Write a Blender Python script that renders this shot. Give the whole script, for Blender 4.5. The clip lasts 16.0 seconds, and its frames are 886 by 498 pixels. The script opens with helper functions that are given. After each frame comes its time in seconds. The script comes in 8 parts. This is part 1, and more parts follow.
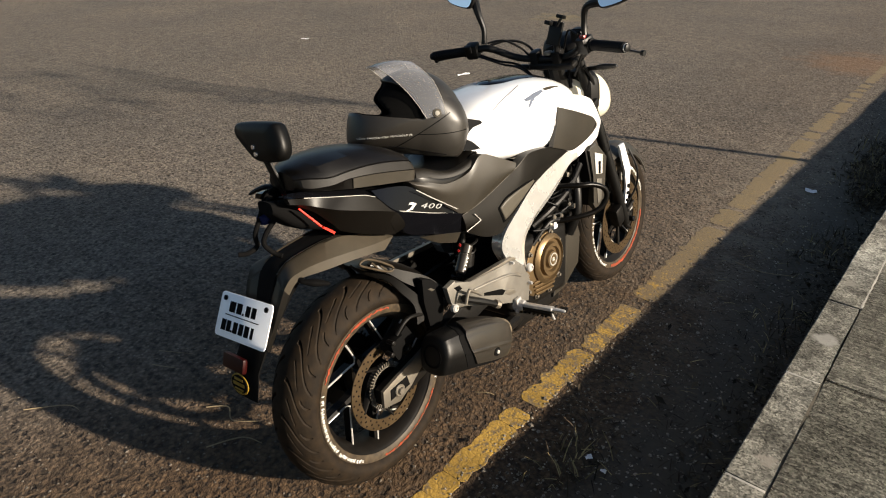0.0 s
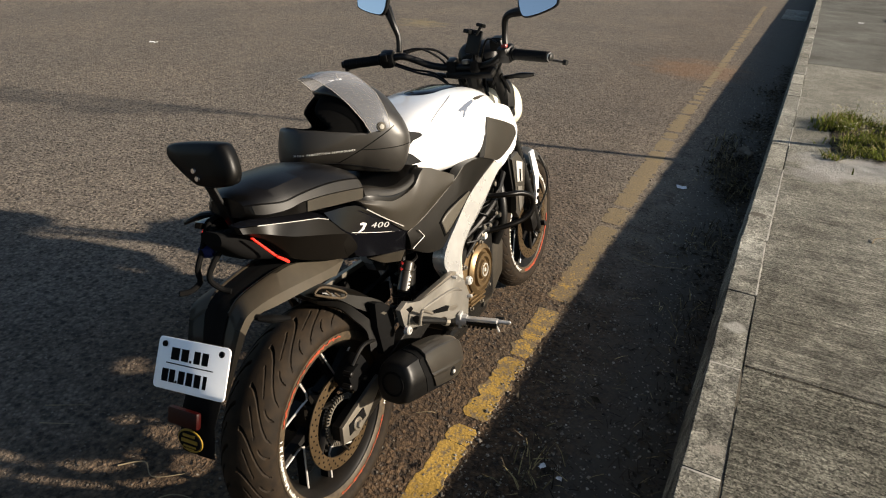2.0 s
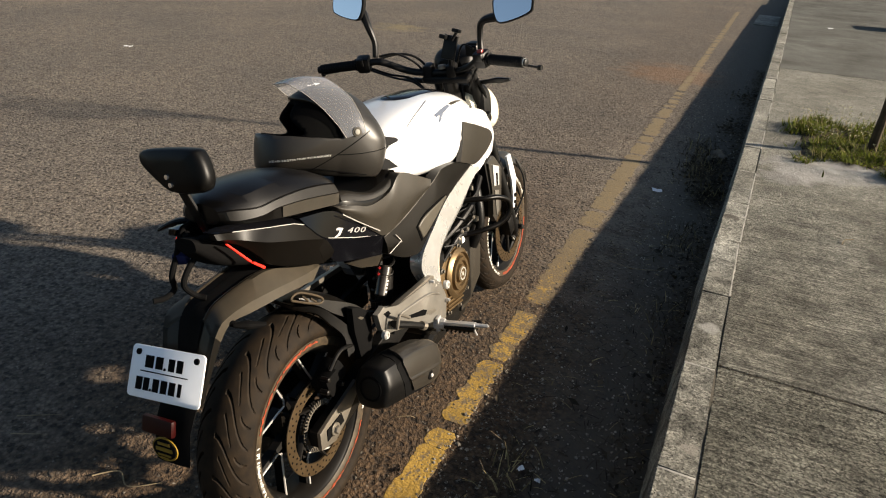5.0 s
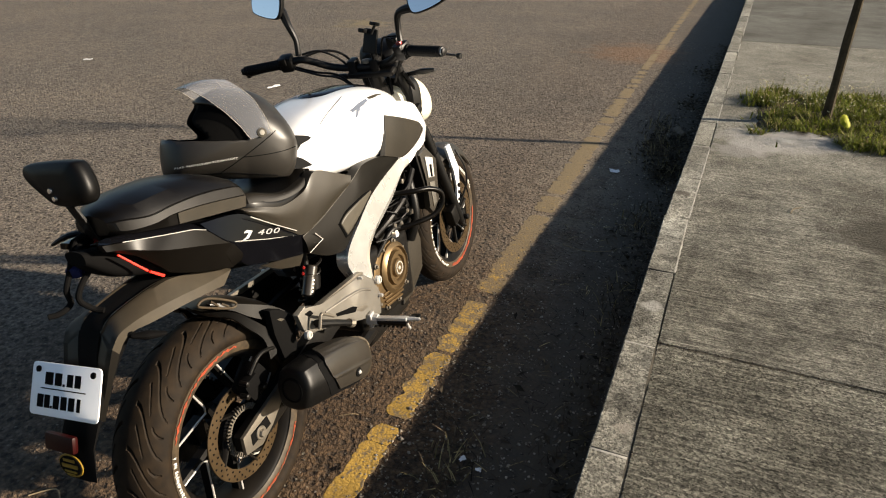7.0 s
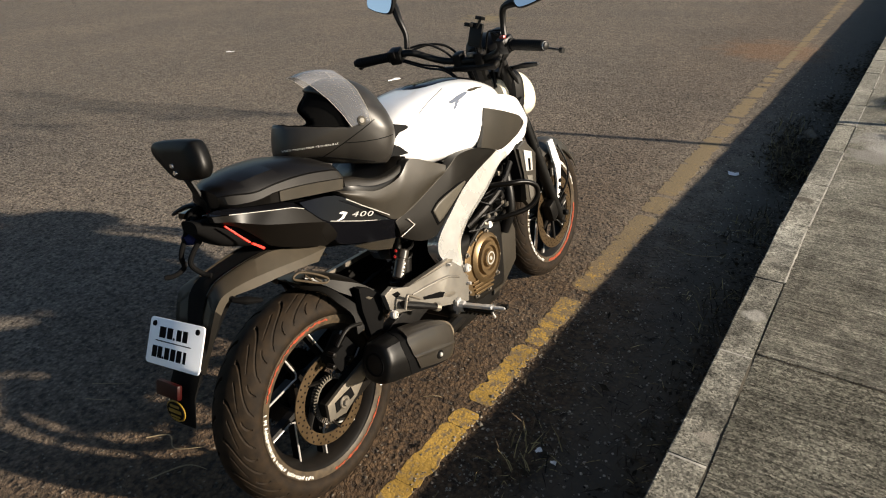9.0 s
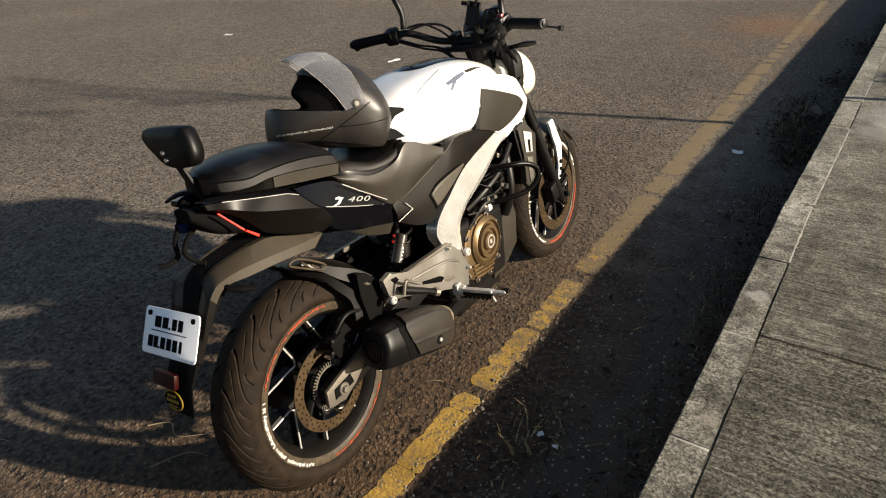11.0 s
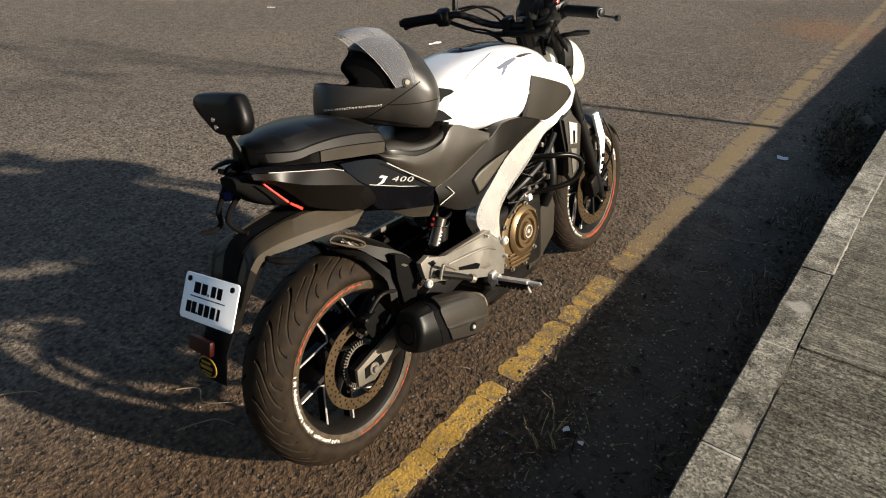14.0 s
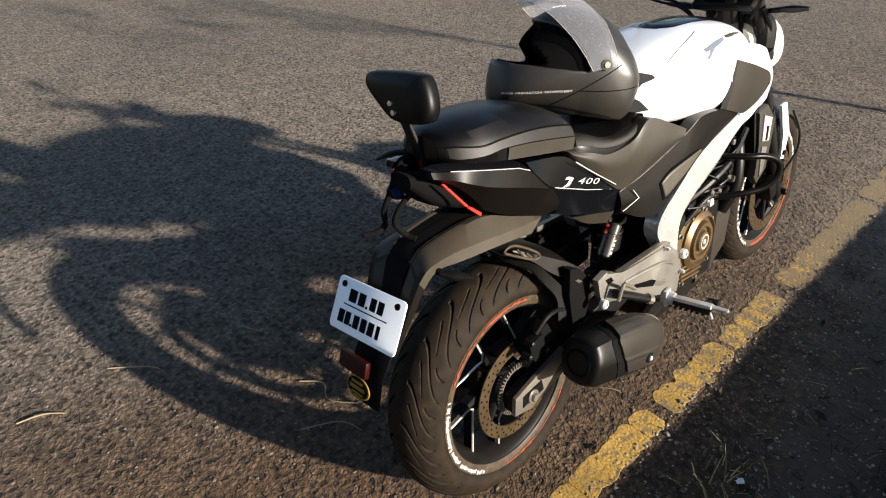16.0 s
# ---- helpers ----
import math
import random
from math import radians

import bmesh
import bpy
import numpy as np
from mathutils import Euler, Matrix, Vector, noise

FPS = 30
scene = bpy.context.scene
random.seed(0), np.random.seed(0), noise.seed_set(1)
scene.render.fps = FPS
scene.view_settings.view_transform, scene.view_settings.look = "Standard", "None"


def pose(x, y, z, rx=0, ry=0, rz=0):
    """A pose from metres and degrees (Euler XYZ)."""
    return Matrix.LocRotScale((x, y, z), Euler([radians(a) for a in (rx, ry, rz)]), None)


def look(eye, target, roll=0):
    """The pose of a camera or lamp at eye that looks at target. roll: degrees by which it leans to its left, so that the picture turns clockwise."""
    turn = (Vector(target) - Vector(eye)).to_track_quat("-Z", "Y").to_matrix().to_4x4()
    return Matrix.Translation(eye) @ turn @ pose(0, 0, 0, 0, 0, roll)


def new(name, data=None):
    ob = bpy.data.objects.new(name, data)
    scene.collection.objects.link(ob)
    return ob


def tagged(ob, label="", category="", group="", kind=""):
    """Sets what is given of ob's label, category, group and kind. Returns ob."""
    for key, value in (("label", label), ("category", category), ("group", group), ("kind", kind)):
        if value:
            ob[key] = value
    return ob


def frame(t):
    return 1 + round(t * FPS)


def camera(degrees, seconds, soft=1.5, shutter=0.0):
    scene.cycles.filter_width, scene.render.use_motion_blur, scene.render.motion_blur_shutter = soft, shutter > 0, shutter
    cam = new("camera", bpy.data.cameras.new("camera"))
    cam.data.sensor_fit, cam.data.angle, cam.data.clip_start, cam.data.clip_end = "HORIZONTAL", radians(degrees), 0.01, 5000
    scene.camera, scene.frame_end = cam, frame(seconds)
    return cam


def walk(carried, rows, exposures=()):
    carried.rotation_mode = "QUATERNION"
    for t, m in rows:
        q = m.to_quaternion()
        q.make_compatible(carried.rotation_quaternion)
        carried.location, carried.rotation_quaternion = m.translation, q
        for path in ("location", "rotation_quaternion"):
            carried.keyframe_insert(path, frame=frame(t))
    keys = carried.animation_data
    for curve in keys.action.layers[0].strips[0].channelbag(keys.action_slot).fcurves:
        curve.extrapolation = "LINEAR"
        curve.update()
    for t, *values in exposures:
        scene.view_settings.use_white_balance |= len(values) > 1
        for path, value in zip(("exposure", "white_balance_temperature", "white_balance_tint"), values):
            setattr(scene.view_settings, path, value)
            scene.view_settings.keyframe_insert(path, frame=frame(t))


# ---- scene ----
cam = camera(68.5, 16.0, soft=1.1)
PATH = [
    (0, (0.134, 0.037, 1.49), (-1.012, 1.382, 0.554), -0.3),
    (0.5, (0.03, 0.015, 1.486), (-1.001, 1.444, 0.539), 1.8),
    (1, (-0.07, -0.016, 1.486), (-0.912, 1.559, 0.586), 1.5),
    (1.5, (-0.114, -0.024, 1.485), (-0.895, 1.581, 0.582), 3.2),
    (2, (-0.12, -0.029, 1.484), (-0.909, 1.562, 0.566), 2.7),
    (2.5, (-0.122, -0.026, 1.485), (-0.896, 1.566, 0.555), 2.8),
    (3, (-0.124, -0.031, 1.486), (-0.905, 1.562, 0.563), 3.3),
    (3.5, (-0.118, -0.03, 1.487), (-0.88, 1.577, 0.572), 3.4),
    (5.8, (-0.096, -0.029, 1.489), (-0.798, 1.61, 0.584), 2.3),
    (6, (-0.084, -0.027, 1.485), (-0.76, 1.621, 0.576), 1.8),
    (6.5, (-0.031, 0.007, 1.484), (-0.695, 1.651, 0.557), 1.1),
    (7, (0.068, 0.062, 1.488), (-0.647, 1.686, 0.565), -0.3),
    (7.5, (0.132, 0.071, 1.475), (-0.82, 1.542, 0.511), -1.6),
    (8, (0.153, 0.056, 1.492), (-0.911, 1.478, 0.572), -2.1),
    (8.5, (0.16, 0.057, 1.489), (-0.855, 1.509, 0.56), -1.8),
    (8.7, (0.158, 0.057, 1.49), (-0.858, 1.509, 0.563), -1.9),
    (11, (0.157, 0.087, 1.485), (-0.859, 1.506, 0.508), -3.0),
    (11.5, (0.161, 0.089, 1.485), (-0.853, 1.504, 0.501), -3.1),
    (12, (0.156, 0.094, 1.483), (-0.854, 1.506, 0.49), -2.7),
    (12.5, (0.154, 0.087, 1.483), (-0.888, 1.48, 0.496), -1.7),
    (13, (0.145, 0.083, 1.48), (-0.908, 1.471, 0.497), -1.2),
    (13.5, (0.148, 0.081, 1.48), (-0.91, 1.457, 0.486), -1.4),
    (14, (0.111, 0.073, 1.473), (-0.95, 1.434, 0.462), -0.1),
    (14.5, (-0.006, 0.053, 1.47), (-1.06, 1.386, 0.416), 1.6),
    (15, (-0.138, 0.03, 1.465), (-1.145, 1.412, 0.427), 3.0),
    (15.5, (-0.186, 0.024, 1.458), (-1.235, 1.348, 0.388), 4.4),
    (16, (-0.237, 0.124, 1.438), (-1.434, 1.281, 0.329), 0.3),
]
walk(cam, [(t, look(eye, target, roll)) for t, eye, target, roll in PATH],
     exposures=[(0, 1.33, 6350, 10), (0.7, 1.31, 6350, 10), (1.5, 1.40, 6300, 10), (7, 1.43, 6450, 10), (8.5, 1.38, 6350, 10), (12.5, 1.29, 6400, 10), (13.9, 1.36, 6320, 10), (14.5, 1.60, 6150, 10), (15, 1.67, 6050, 10), (16, 1.70, 5900, 10)])


# ---- world, sun ----
SUN_TO = Vector((2.90, 0.79, 1.0)).normalized()      # towards the sun
elev = math.asin(SUN_TO.z)
world = bpy.data.worlds.new("sky")
scene.world = world
world.use_nodes = True
wn = world.node_tree.nodes
sky = wn.new("ShaderNodeTexSky")
sky.sky_type = 'NISHITA'
sky.sun_disc = False
sky.sun_elevation = elev
sky.sun_rotation = math.atan2(SUN_TO.x, SUN_TO.y)
wn["Background"].inputs[1].default_value = 0.045
world.node_tree.links.new(sky.outputs[0], wn["Background"].inputs[0])
sun_data = bpy.data.lights.new("sun", 'SUN')
sun_data.energy, sun_data.angle, sun_data.color = 5.0, radians(1.2), (1.0, 0.86, 0.68)
sun = new("sun", sun_data)
sun.matrix_world = look((6, 3, 4), Vector((6, 3, 4)) - SUN_TO)


# ---- materials ----
def material(name, base, rough=0.5, metal=0.0, spread=0.12, grain=60.0, stain=4.0, bump=0.0, bump_scale=200.0, dust=None, dust_amount=0.0, coat=0.0, rough_spread=0.1, spec=None):
    """A surface with fine grain, broad stains, relief and an optional film of dust."""
    m = bpy.data.materials.new(name)
    m.use_nodes = True
    n, l = m.node_tree.nodes, m.node_tree.links
    p = n["Principled BSDF"]
    tc = n.new("ShaderNodeTexCoord")

    def noise_tex(scale, detail=4.0):
        t = n.new("ShaderNodeTexNoise")
        t.inputs["Scale"].default_value, t.inputs["Detail"].default_value = scale, detail
        l.new(tc.outputs["Object"], t.inputs["Vector"])
        return t

    fine, broad = noise_tex(grain), noise_tex(stain, 6.0)
    dark = [c * (1 - spread) for c in base]
    light = [min(1, c * (1 + spread)) for c in base]
    a = n.new("ShaderNodeMix")
    a.data_type = 'RGBA'
    a.inputs[6].default_value, a.inputs[7].default_value = (*dark, 1), (*light, 1)
    l.new(fine.outputs[0], a.inputs[0])
    b = n.new("ShaderNodeMix")
    b.data_type, b.blend_type = 'RGBA', 'MULTIPLY'
    b.inputs[0].default_value = 1.0
    ramp = n.new("ShaderNodeMapRange")
    ramp.inputs[1].default_value, ramp.inputs[2].default_value = 0.3, 0.7
    ramp.inputs[3].default_value, ramp.inputs[4].default_value = 1 - spread, 1 + spread
    l.new(broad.outputs[0], ramp.inputs[0])
    l.new(a.outputs[2], b.inputs[6])
    l.new(ramp.outputs[0], b.inputs[7])
    out = b.outputs[2]
    if dust:
        d = n.new("ShaderNodeMix")
        d.data_type = 'RGBA'
        d.inputs[7].default_value = (*dust, 1)
        dr = n.new("ShaderNodeMapRange")
        dr.inputs[1].default_value, dr.inputs[2].default_value = 0.35, 0.75
        dr.inputs[3].default_value, dr.inputs[4].default_value = dust_amount * 0.4, dust_amount * 1.4
        mixn = noise_tex(stain * 5, 8.0)
        l.new(mixn.outputs[0], dr.inputs[0])
        l.new(dr.outputs[0], d.inputs[0])
        l.new(out, d.inputs[6])
        out = d.outputs[2]
    l.new(out, p.inputs["Base Color"])
    rr = n.new("ShaderNodeMapRange")
    rr.inputs[3].default_value, rr.inputs[4].default_value = max(0.02, rough - rough_spread), min(1, rough + rough_spread)
    l.new(broad.outputs[0], rr.inputs[0])
    l.new(rr.outputs[0], p.inputs["Roughness"])
    p.inputs["Metallic"].default_value = metal
    p.inputs["Coat Weight"].default_value = coat
    p.inputs["Coat Roughness"].default_value = 0.06
    if spec is not None:
        p.inputs["Specular IOR Level"].default_value = spec
    elif rough > 0.33 and metal < 0.3:
        p.inputs["Specular IOR Level"].default_value = 0.17
    if bump:
        bn = noise_tex(bump_scale, 3.0)
        bp = n.new("ShaderNodeBump")
        bp.inputs["Strength"].default_value = bump
        bp.inputs["Distance"].default_value = 0.002
        l.new(bn.outputs[0], bp.inputs["Height"])
        l.new(bp.outputs[0], p.inputs["Normal"])
    return m


DUST = (0.22, 0.16, 0.10)
M_WHITE = material("white_paint", (0.80, 0.80, 0.80), 0.22, spread=0.03, coat=0.6, rough_spread=0.05)
M_BLACK = material("black_gloss", (0.004, 0.004, 0.005), 0.12, spread=0.2, coat=0.1, rough_spread=0.05, spec=0.45)
M_MATTE = material("matte_grey_plastic", (0.0185, 0.0160, 0.0120), 0.41, spread=0.18, bump=0.06, bump_scale=900, dust=DUST, dust_amount=0.022, spec=0.45)
M_TAIL = material("matte_black_plastic", (0.0023, 0.0019, 0.0015), 0.33, spread=0.2, bump=0.03, bump_scale=900, dust=DUST, dust_amount=0.003, spec=0.12)
M_COVER = material("gloss_black_cover", (0.0026, 0.0026, 0.0034), 0.14, spread=0.2, rough_spread=0.04, spec=0.22)
M_TRIM_GLINT = material("silver_trim_and_glint", (0.42, 0.40, 0.37), 0.35, metal=0.2, spread=0.15)
M_BADGE = material("satin_chrome_badge", (0.42, 0.41, 0.40), 0.32, metal=0.35, spread=0.1)
M_GRIP = material("grip_rubber", (0.0025, 0.0025, 0.0025), 0.7, spread=0.2, spec=0.15)
M_GREY = material("grey_satin_paint", (0.031, 0.0262, 0.0188), 0.50, metal=0.0, spread=0.18, dust=DUST, dust_amount=0.04, spec=0.20)
M_DARK = material("black_plastic", (0.0028, 0.0027, 0.0026), 0.42, spread=0.2, bump=0.1, bump_scale=700, dust=DUST, dust_amount=0.004, spec=0.22)
M_SEAT = material("black_leatherette", (0.0024, 0.0021, 0.0019), 0.34, spread=0.25, bump=0.05, bump_scale=420, dust=DUST, dust_amount=0.003, spec=0.24)
M_BAND = material("dark_grey_vinyl_band", (0.022, 0.0195, 0.0150), 0.45, spread=0.15, bump=0.06, bump_scale=420, dust=DUST, dust_amount=0.03, spec=0.45)
# the seat's leatherette again, lightened in colour for sides facing the sun
M_SEAT_LIT = material("sunlit_side_leatherette", (0.0105, 0.0092, 0.0072), 0.45, spread=0.2, bump=0.06, bump_scale=420, dust=DUST, dust_amount=0.012, spec=0.32)
M_SILVER = material("silver_frame_paint", (0.60, 0.596, 0.575), 0.28, metal=0.66, spread=0.10, stain=7, dust=DUST, dust_amount=0.03)
M_CAST = material("cast_silver_bracket", (0.185, 0.175, 0.155), 0.40, metal=0.55, spread=0.14, stain=9, bump=0.1, bump_scale=400, dust=DUST, dust_amount=0.08)
M_ALU = material("cast_aluminium", (0.17, 0.155, 0.13), 0.42, metal=0.7, spread=0.15, bump=0.15, bump_scale=500, dust=DUST, dust_amount=0.12)
M_CHROME = material("chrome", (0.75, 0.75, 0.75), 0.15, metal=1.0, spread=0.05)
M_BRONZE = material("bronze_cover", (0.15, 0.10, 0.048), 0.38, metal=0.75, spread=0.12, dust=DUST, dust_amount=0.10)
M_RUBBER = material("tyre_rubber", (0.0048, 0.0041, 0.0035), 0.72, spread=0.25, bump=0.2, bump_scale=400, stain=9, dust=(0.068, 0.042, 0.020), dust_amount=0.17)
M_RUBBER.node_tree.nodes["Principled BSDF"].inputs["Specular IOR Level"].default_value = 0.10
M_RIM = material("black_rim", (0.0030, 0.0030, 0.0030), 0.45, spread=0.2, dust=(0.14, 0.10, 0.06), dust_amount=0.025, spec=0.10)
M_PAD = material("black_backrest_vinyl", (0.0022, 0.0020, 0.0018), 0.42, spread=0.2, bump=0.06, bump_scale=500, spec=0.15)
M_RIMLIP = material("dusty_rim_lip", (0.016, 0.013, 0.011), 0.5, spread=0.2, stain=12, dust=(0.10, 0.072, 0.040), dust_amount=0.42)
M_ORANGE = material("orange_rim_tape", (0.30, 0.040, 0.014), 0.6, spread=0.35, grain=160, stain=34, dust=(0.055, 0.030, 0.016), dust_amount=0.62)
M_LETTER = material("white_lettering", (0.75, 0.74, 0.70), 0.5, spread=0.05)
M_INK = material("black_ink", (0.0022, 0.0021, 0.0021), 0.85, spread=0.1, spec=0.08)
M_DISC = material("brake_disc_steel", (0.060, 0.041, 0.021), 0.34, metal=0.5, spread=0.25, stain=14, dust=(0.085, 0.048, 0.020), dust_amount=0.22)
M_ENGINE = material("engine_black", (0.0042, 0.0042, 0.0042), 0.42, metal=0.2, spread=0.3, bump=0.2, bump_scale=300, dust=DUST, dust_amount=0.012)
M_PLATE = material("plate_white", (0.88, 0.89, 0.90), 0.4, spread=0.02)
M_RED = material("red_lens", (0.20, 0.010, 0.008), 0.3, spread=0.1, coat=0.1)
M_DARKRED = material("dark_red_reflector", (0.016, 0.0012, 0.001), 0.42, spread=0.2, spec=0.12)
M_YELLOW = material("yellow_sticker", (0.20, 0.125, 0.015), 0.5, spread=0.1)
M_BLUE = material("blue_cloth", (0.005, 0.008, 0.045), 0.8, spread=0.2)
M_HELMET = material("matt_grey_helmet", (0.0175, 0.0155, 0.0130), 0.42, metal=0.0, spread=0.10, rough_spread=0.06, spec=0.42)
M_PIVOT = material("pale_smoked_plastic", (0.30, 0.28, 0.24), 0.3, spread=0.1)
M_KNEE = material("dark_satin_plastic", (0.0042, 0.0037, 0.0030), 0.36, spread=0.2, dust=DUST, dust_amount=0.006, spec=0.20)
M_EMBLEM = material("blue_grey_emblem", (0.105, 0.120, 0.155), 0.35, spread=0.2)
M_COWL = material("cream_white_cowl", (0.62, 0.58, 0.46), 0.25, spread=0.05, coat=0.4)
M_INSET = material("grey_inset_trim", (0.055, 0.050, 0.040), 0.4, spread=0.15, dust=DUST, dust_amount=0.03)
M_SHIELD = material("satin_grey_shield", (0.020, 0.0175, 0.0142), 0.30, spread=0.2, dust=DUST, dust_amount=0.02, spec=0.5)
# matt black for the liner, the airbox and shade drawn in gaps
M_MATT_BLACK = material("matt_black_liner_and_shade", (0.0022, 0.0022, 0.0022), 1.0, spread=0.2)
M_MATT_BLACK.node_tree.nodes["Principled BSDF"].inputs["Specular IOR Level"].default_value = 0.05
M_EDGE = material("machined_bright_edge", (0.50, 0.48, 0.45), 0.35, metal=0.4, spread=0.1)
M_MIRROR = material("mirror_glass", (0.9, 0.9, 0.9), 0.02, metal=1.0, spread=0.0, rough_spread=0.0)
M_GLOW = material("tail_lens_sun_glow", (0.34, 0.010, 0.006), 0.2, spread=0.1)
# emission puts the sun's brightness into the red lens
gp = M_GLOW.node_tree.nodes["Principled BSDF"]
gp.inputs["Emission Color"].default_value, gp.inputs["Emission Strength"].default_value = (1, 0.030, 0.012, 1), 0.46


def speckled(m, low=0.35, high=1.9):
    """Gives every loose piece of a mesh its own tone."""
    n, l = m.node_tree.nodes, m.node_tree.links
    p = n["Principled BSDF"]
    g, r, k = n.new("ShaderNodeNewGeometry"), n.new("ShaderNodeMapRange"), n.new("ShaderNodeMix")
    r.inputs[3].default_value, r.inputs[4].default_value = low, high
    k.data_type, k.blend_type = 'RGBA', 'MULTIPLY'
    k.inputs[0].default_value = 1.0
    l.new(g.outputs["Random Per Island"], r.inputs[0])
    l.new(p.inputs["Base Color"].links[0].from_socket, k.inputs[6])
    l.new(r.outputs[0], k.inputs[7])
    l.new(k.outputs[2], p.inputs["Base Color"])
    return m


def visor_material():
    m = bpy.data.materials.new("smoked_clear_visor")
    m.use_nodes = True
    n, l = m.node_tree.nodes, m.node_tree.links
    p = n["Principled BSDF"]
    clear = n.new("ShaderNodeBsdfTransparent")
    clear.inputs[0].default_value = (0.80, 0.81, 0.84, 1)
    p.inputs["Base Color"].default_value = (0.30, 0.305, 0.325, 1)
    p.inputs["Specular IOR Level"].default_value = 0.8
    p.inputs["Roughness"].default_value = 0.26
    mix = n.new("ShaderNodeMixShader")
    lw = n.new("ShaderNodeLayerWeight")
    lw.inputs[0].default_value = 0.35
    mr = n.new("ShaderNodeMapRange")
    mr.inputs[3].default_value, mr.inputs[4].default_value = 0.30, 0.90
    l.new(lw.outputs[1], mr.inputs[0])
    l.new(mr.outputs[0], mix.inputs[0])
    l.new(clear.outputs[0], mix.inputs[1])
    l.new(p.outputs[0], mix.inputs[2])
    l.new(mix.outputs[0], n["Material Output"].inputs[0])
    return m


M_VISOR = visor_material()


# ---- mesh helpers ----
def part(name, bm, mat, parent=None, label="", sharp=35, smooth=True):
    """Links a bmesh as one mesh object under a thing or part."""
    me = bpy.data.meshes.new(name)
    bmesh.ops.recalc_face_normals(bm, faces=bm.faces[:])
    bm.to_mesh(me)
    bm.free()
    me.materials.append(mat)
    if smooth:
        me.shade_smooth()
        me.set_sharp_from_angle(angle=radians(sharp))
    ob = new(name, me)
    if parent:
        ob.parent = parent
    if label:
        ob["label"] = label
    return ob


def pieces(name, bm, mat, parent=None, label="", sharp=35):
    """Each separate island of a bmesh as a part of its own."""
    bm.verts.ensure_lookup_table()
    bm.verts.index_update()
    seen = set()
    for v0 in bm.verts:
        if v0.index in seen:
            continue
        stack, isle = [v0], []
        seen.add(v0.index)
        while stack:
            v = stack.pop()
            isle.append(v)
            for e in v.link_edges:
                w = e.other_vert(v)
                if w.index not in seen:
                    seen.add(w.index)
                    stack.append(w)
        one = bmesh.new()
        made = {v: one.verts.new(v.co) for v in isle}
        for f in {f for v in isle for f in v.link_faces}:
            one.faces.new([made[v] for v in f.verts])
        part(name, one, mat, parent, label, sharp)
    bm.free()


def curve_points(points, steps=8, closed=False):
    """A smooth line through the points (Catmull-Rom)."""
    ps = [Vector(p) for p in points]
    n = len(ps)
    out = []
    for i in range(n if closed else n - 1):
        if closed:
            a, b, c, d = ps[(i - 1) % n], ps[i], ps[(i + 1) % n], ps[(i + 2) % n]
        else:
            a, b, c, d = ps[max(i - 1, 0)], ps[i], ps[i + 1], ps[min(i + 2, n - 1)]
        for k in range(steps):
            t = k / steps
            out.append(0.5 * (2 * b + (c - a) * t + (2 * a - 5 * b + 4 * c - d) * t * t + (3 * b - a - 3 * c + d) * t ** 3))
    if not closed:
        out.append(ps[-1])
    return out


def rings(bm, loops, cap=True, closed=False):
    """Joins rings of equal length into a skin."""
    vs = [[bm.verts.new(p) for p in ring] for ring in loops]
    pairs = list(zip(vs, vs[1:])) + ([(vs[-1], vs[0])] if closed else [])
    for a, b in pairs:
        for i in range(len(a)):
            j = (i + 1) % len(a)
            bm.faces.new((a[i], a[j], b[j], b[i]))
    if cap and not closed:
        bm.faces.new(vs[0][::-1])
        bm.faces.new(vs[-1])
    return bm


def tube(points, r, bm=None, steps=6, n=10, smooth=True, flat=1.0):
    """A round bar along a line; r may be one radius or one for each given point. flat squeezes it along its second axis."""
    bm = bm or bmesh.new()
    line = curve_points(points, steps) if smooth and len(points) > 2 else [Vector(p) for p in points]
    m = len(line)
    rad = []
    for i in range(m):
        if isinstance(r, (int, float)):
            rad.append(r)
        else:
            f = i / (m - 1) * (len(r) - 1)
            k = min(int(f), len(r) - 2)
            rad.append(r[k] + (r[k + 1] - r[k]) * (f - k))
    up = Vector((0.13, 0.31, 0.94))
    loops = []
    for i, p in enumerate(line):
        d = (line[min(i + 1, m - 1)] - line[max(i - 1, 0)]).normalized()
        if abs(d.dot(up)) > 0.97:
            up = Vector((0.9, 0.2, 0.1))
        s = d.cross(up).normalized()
        u = s.cross(d).normalized()
        up = u
        loops.append([p + rad[i] * (math.cos(a) * s + flat * math.sin(a) * u) for a in (2 * math.pi * k / n for k in range(n))])
    return rings(bm, loops)


def lathe(profile, bm=None, centre=(0, 0, 0), n=96, turn=None, cap=False):
    """Turns a profile of (along x, radius) about the x axis at centre."""
    bm = bm or bmesh.new()
    c = Vector(centre)
    turn = turn or Matrix.Identity(3)
    loops = [[c + turn @ Vector((x, r * math.cos(a), r * math.sin(a))) for a in (2 * math.pi * k / n for k in range(n))] for x, r in profile]
    return rings(bm, loops, cap=cap)


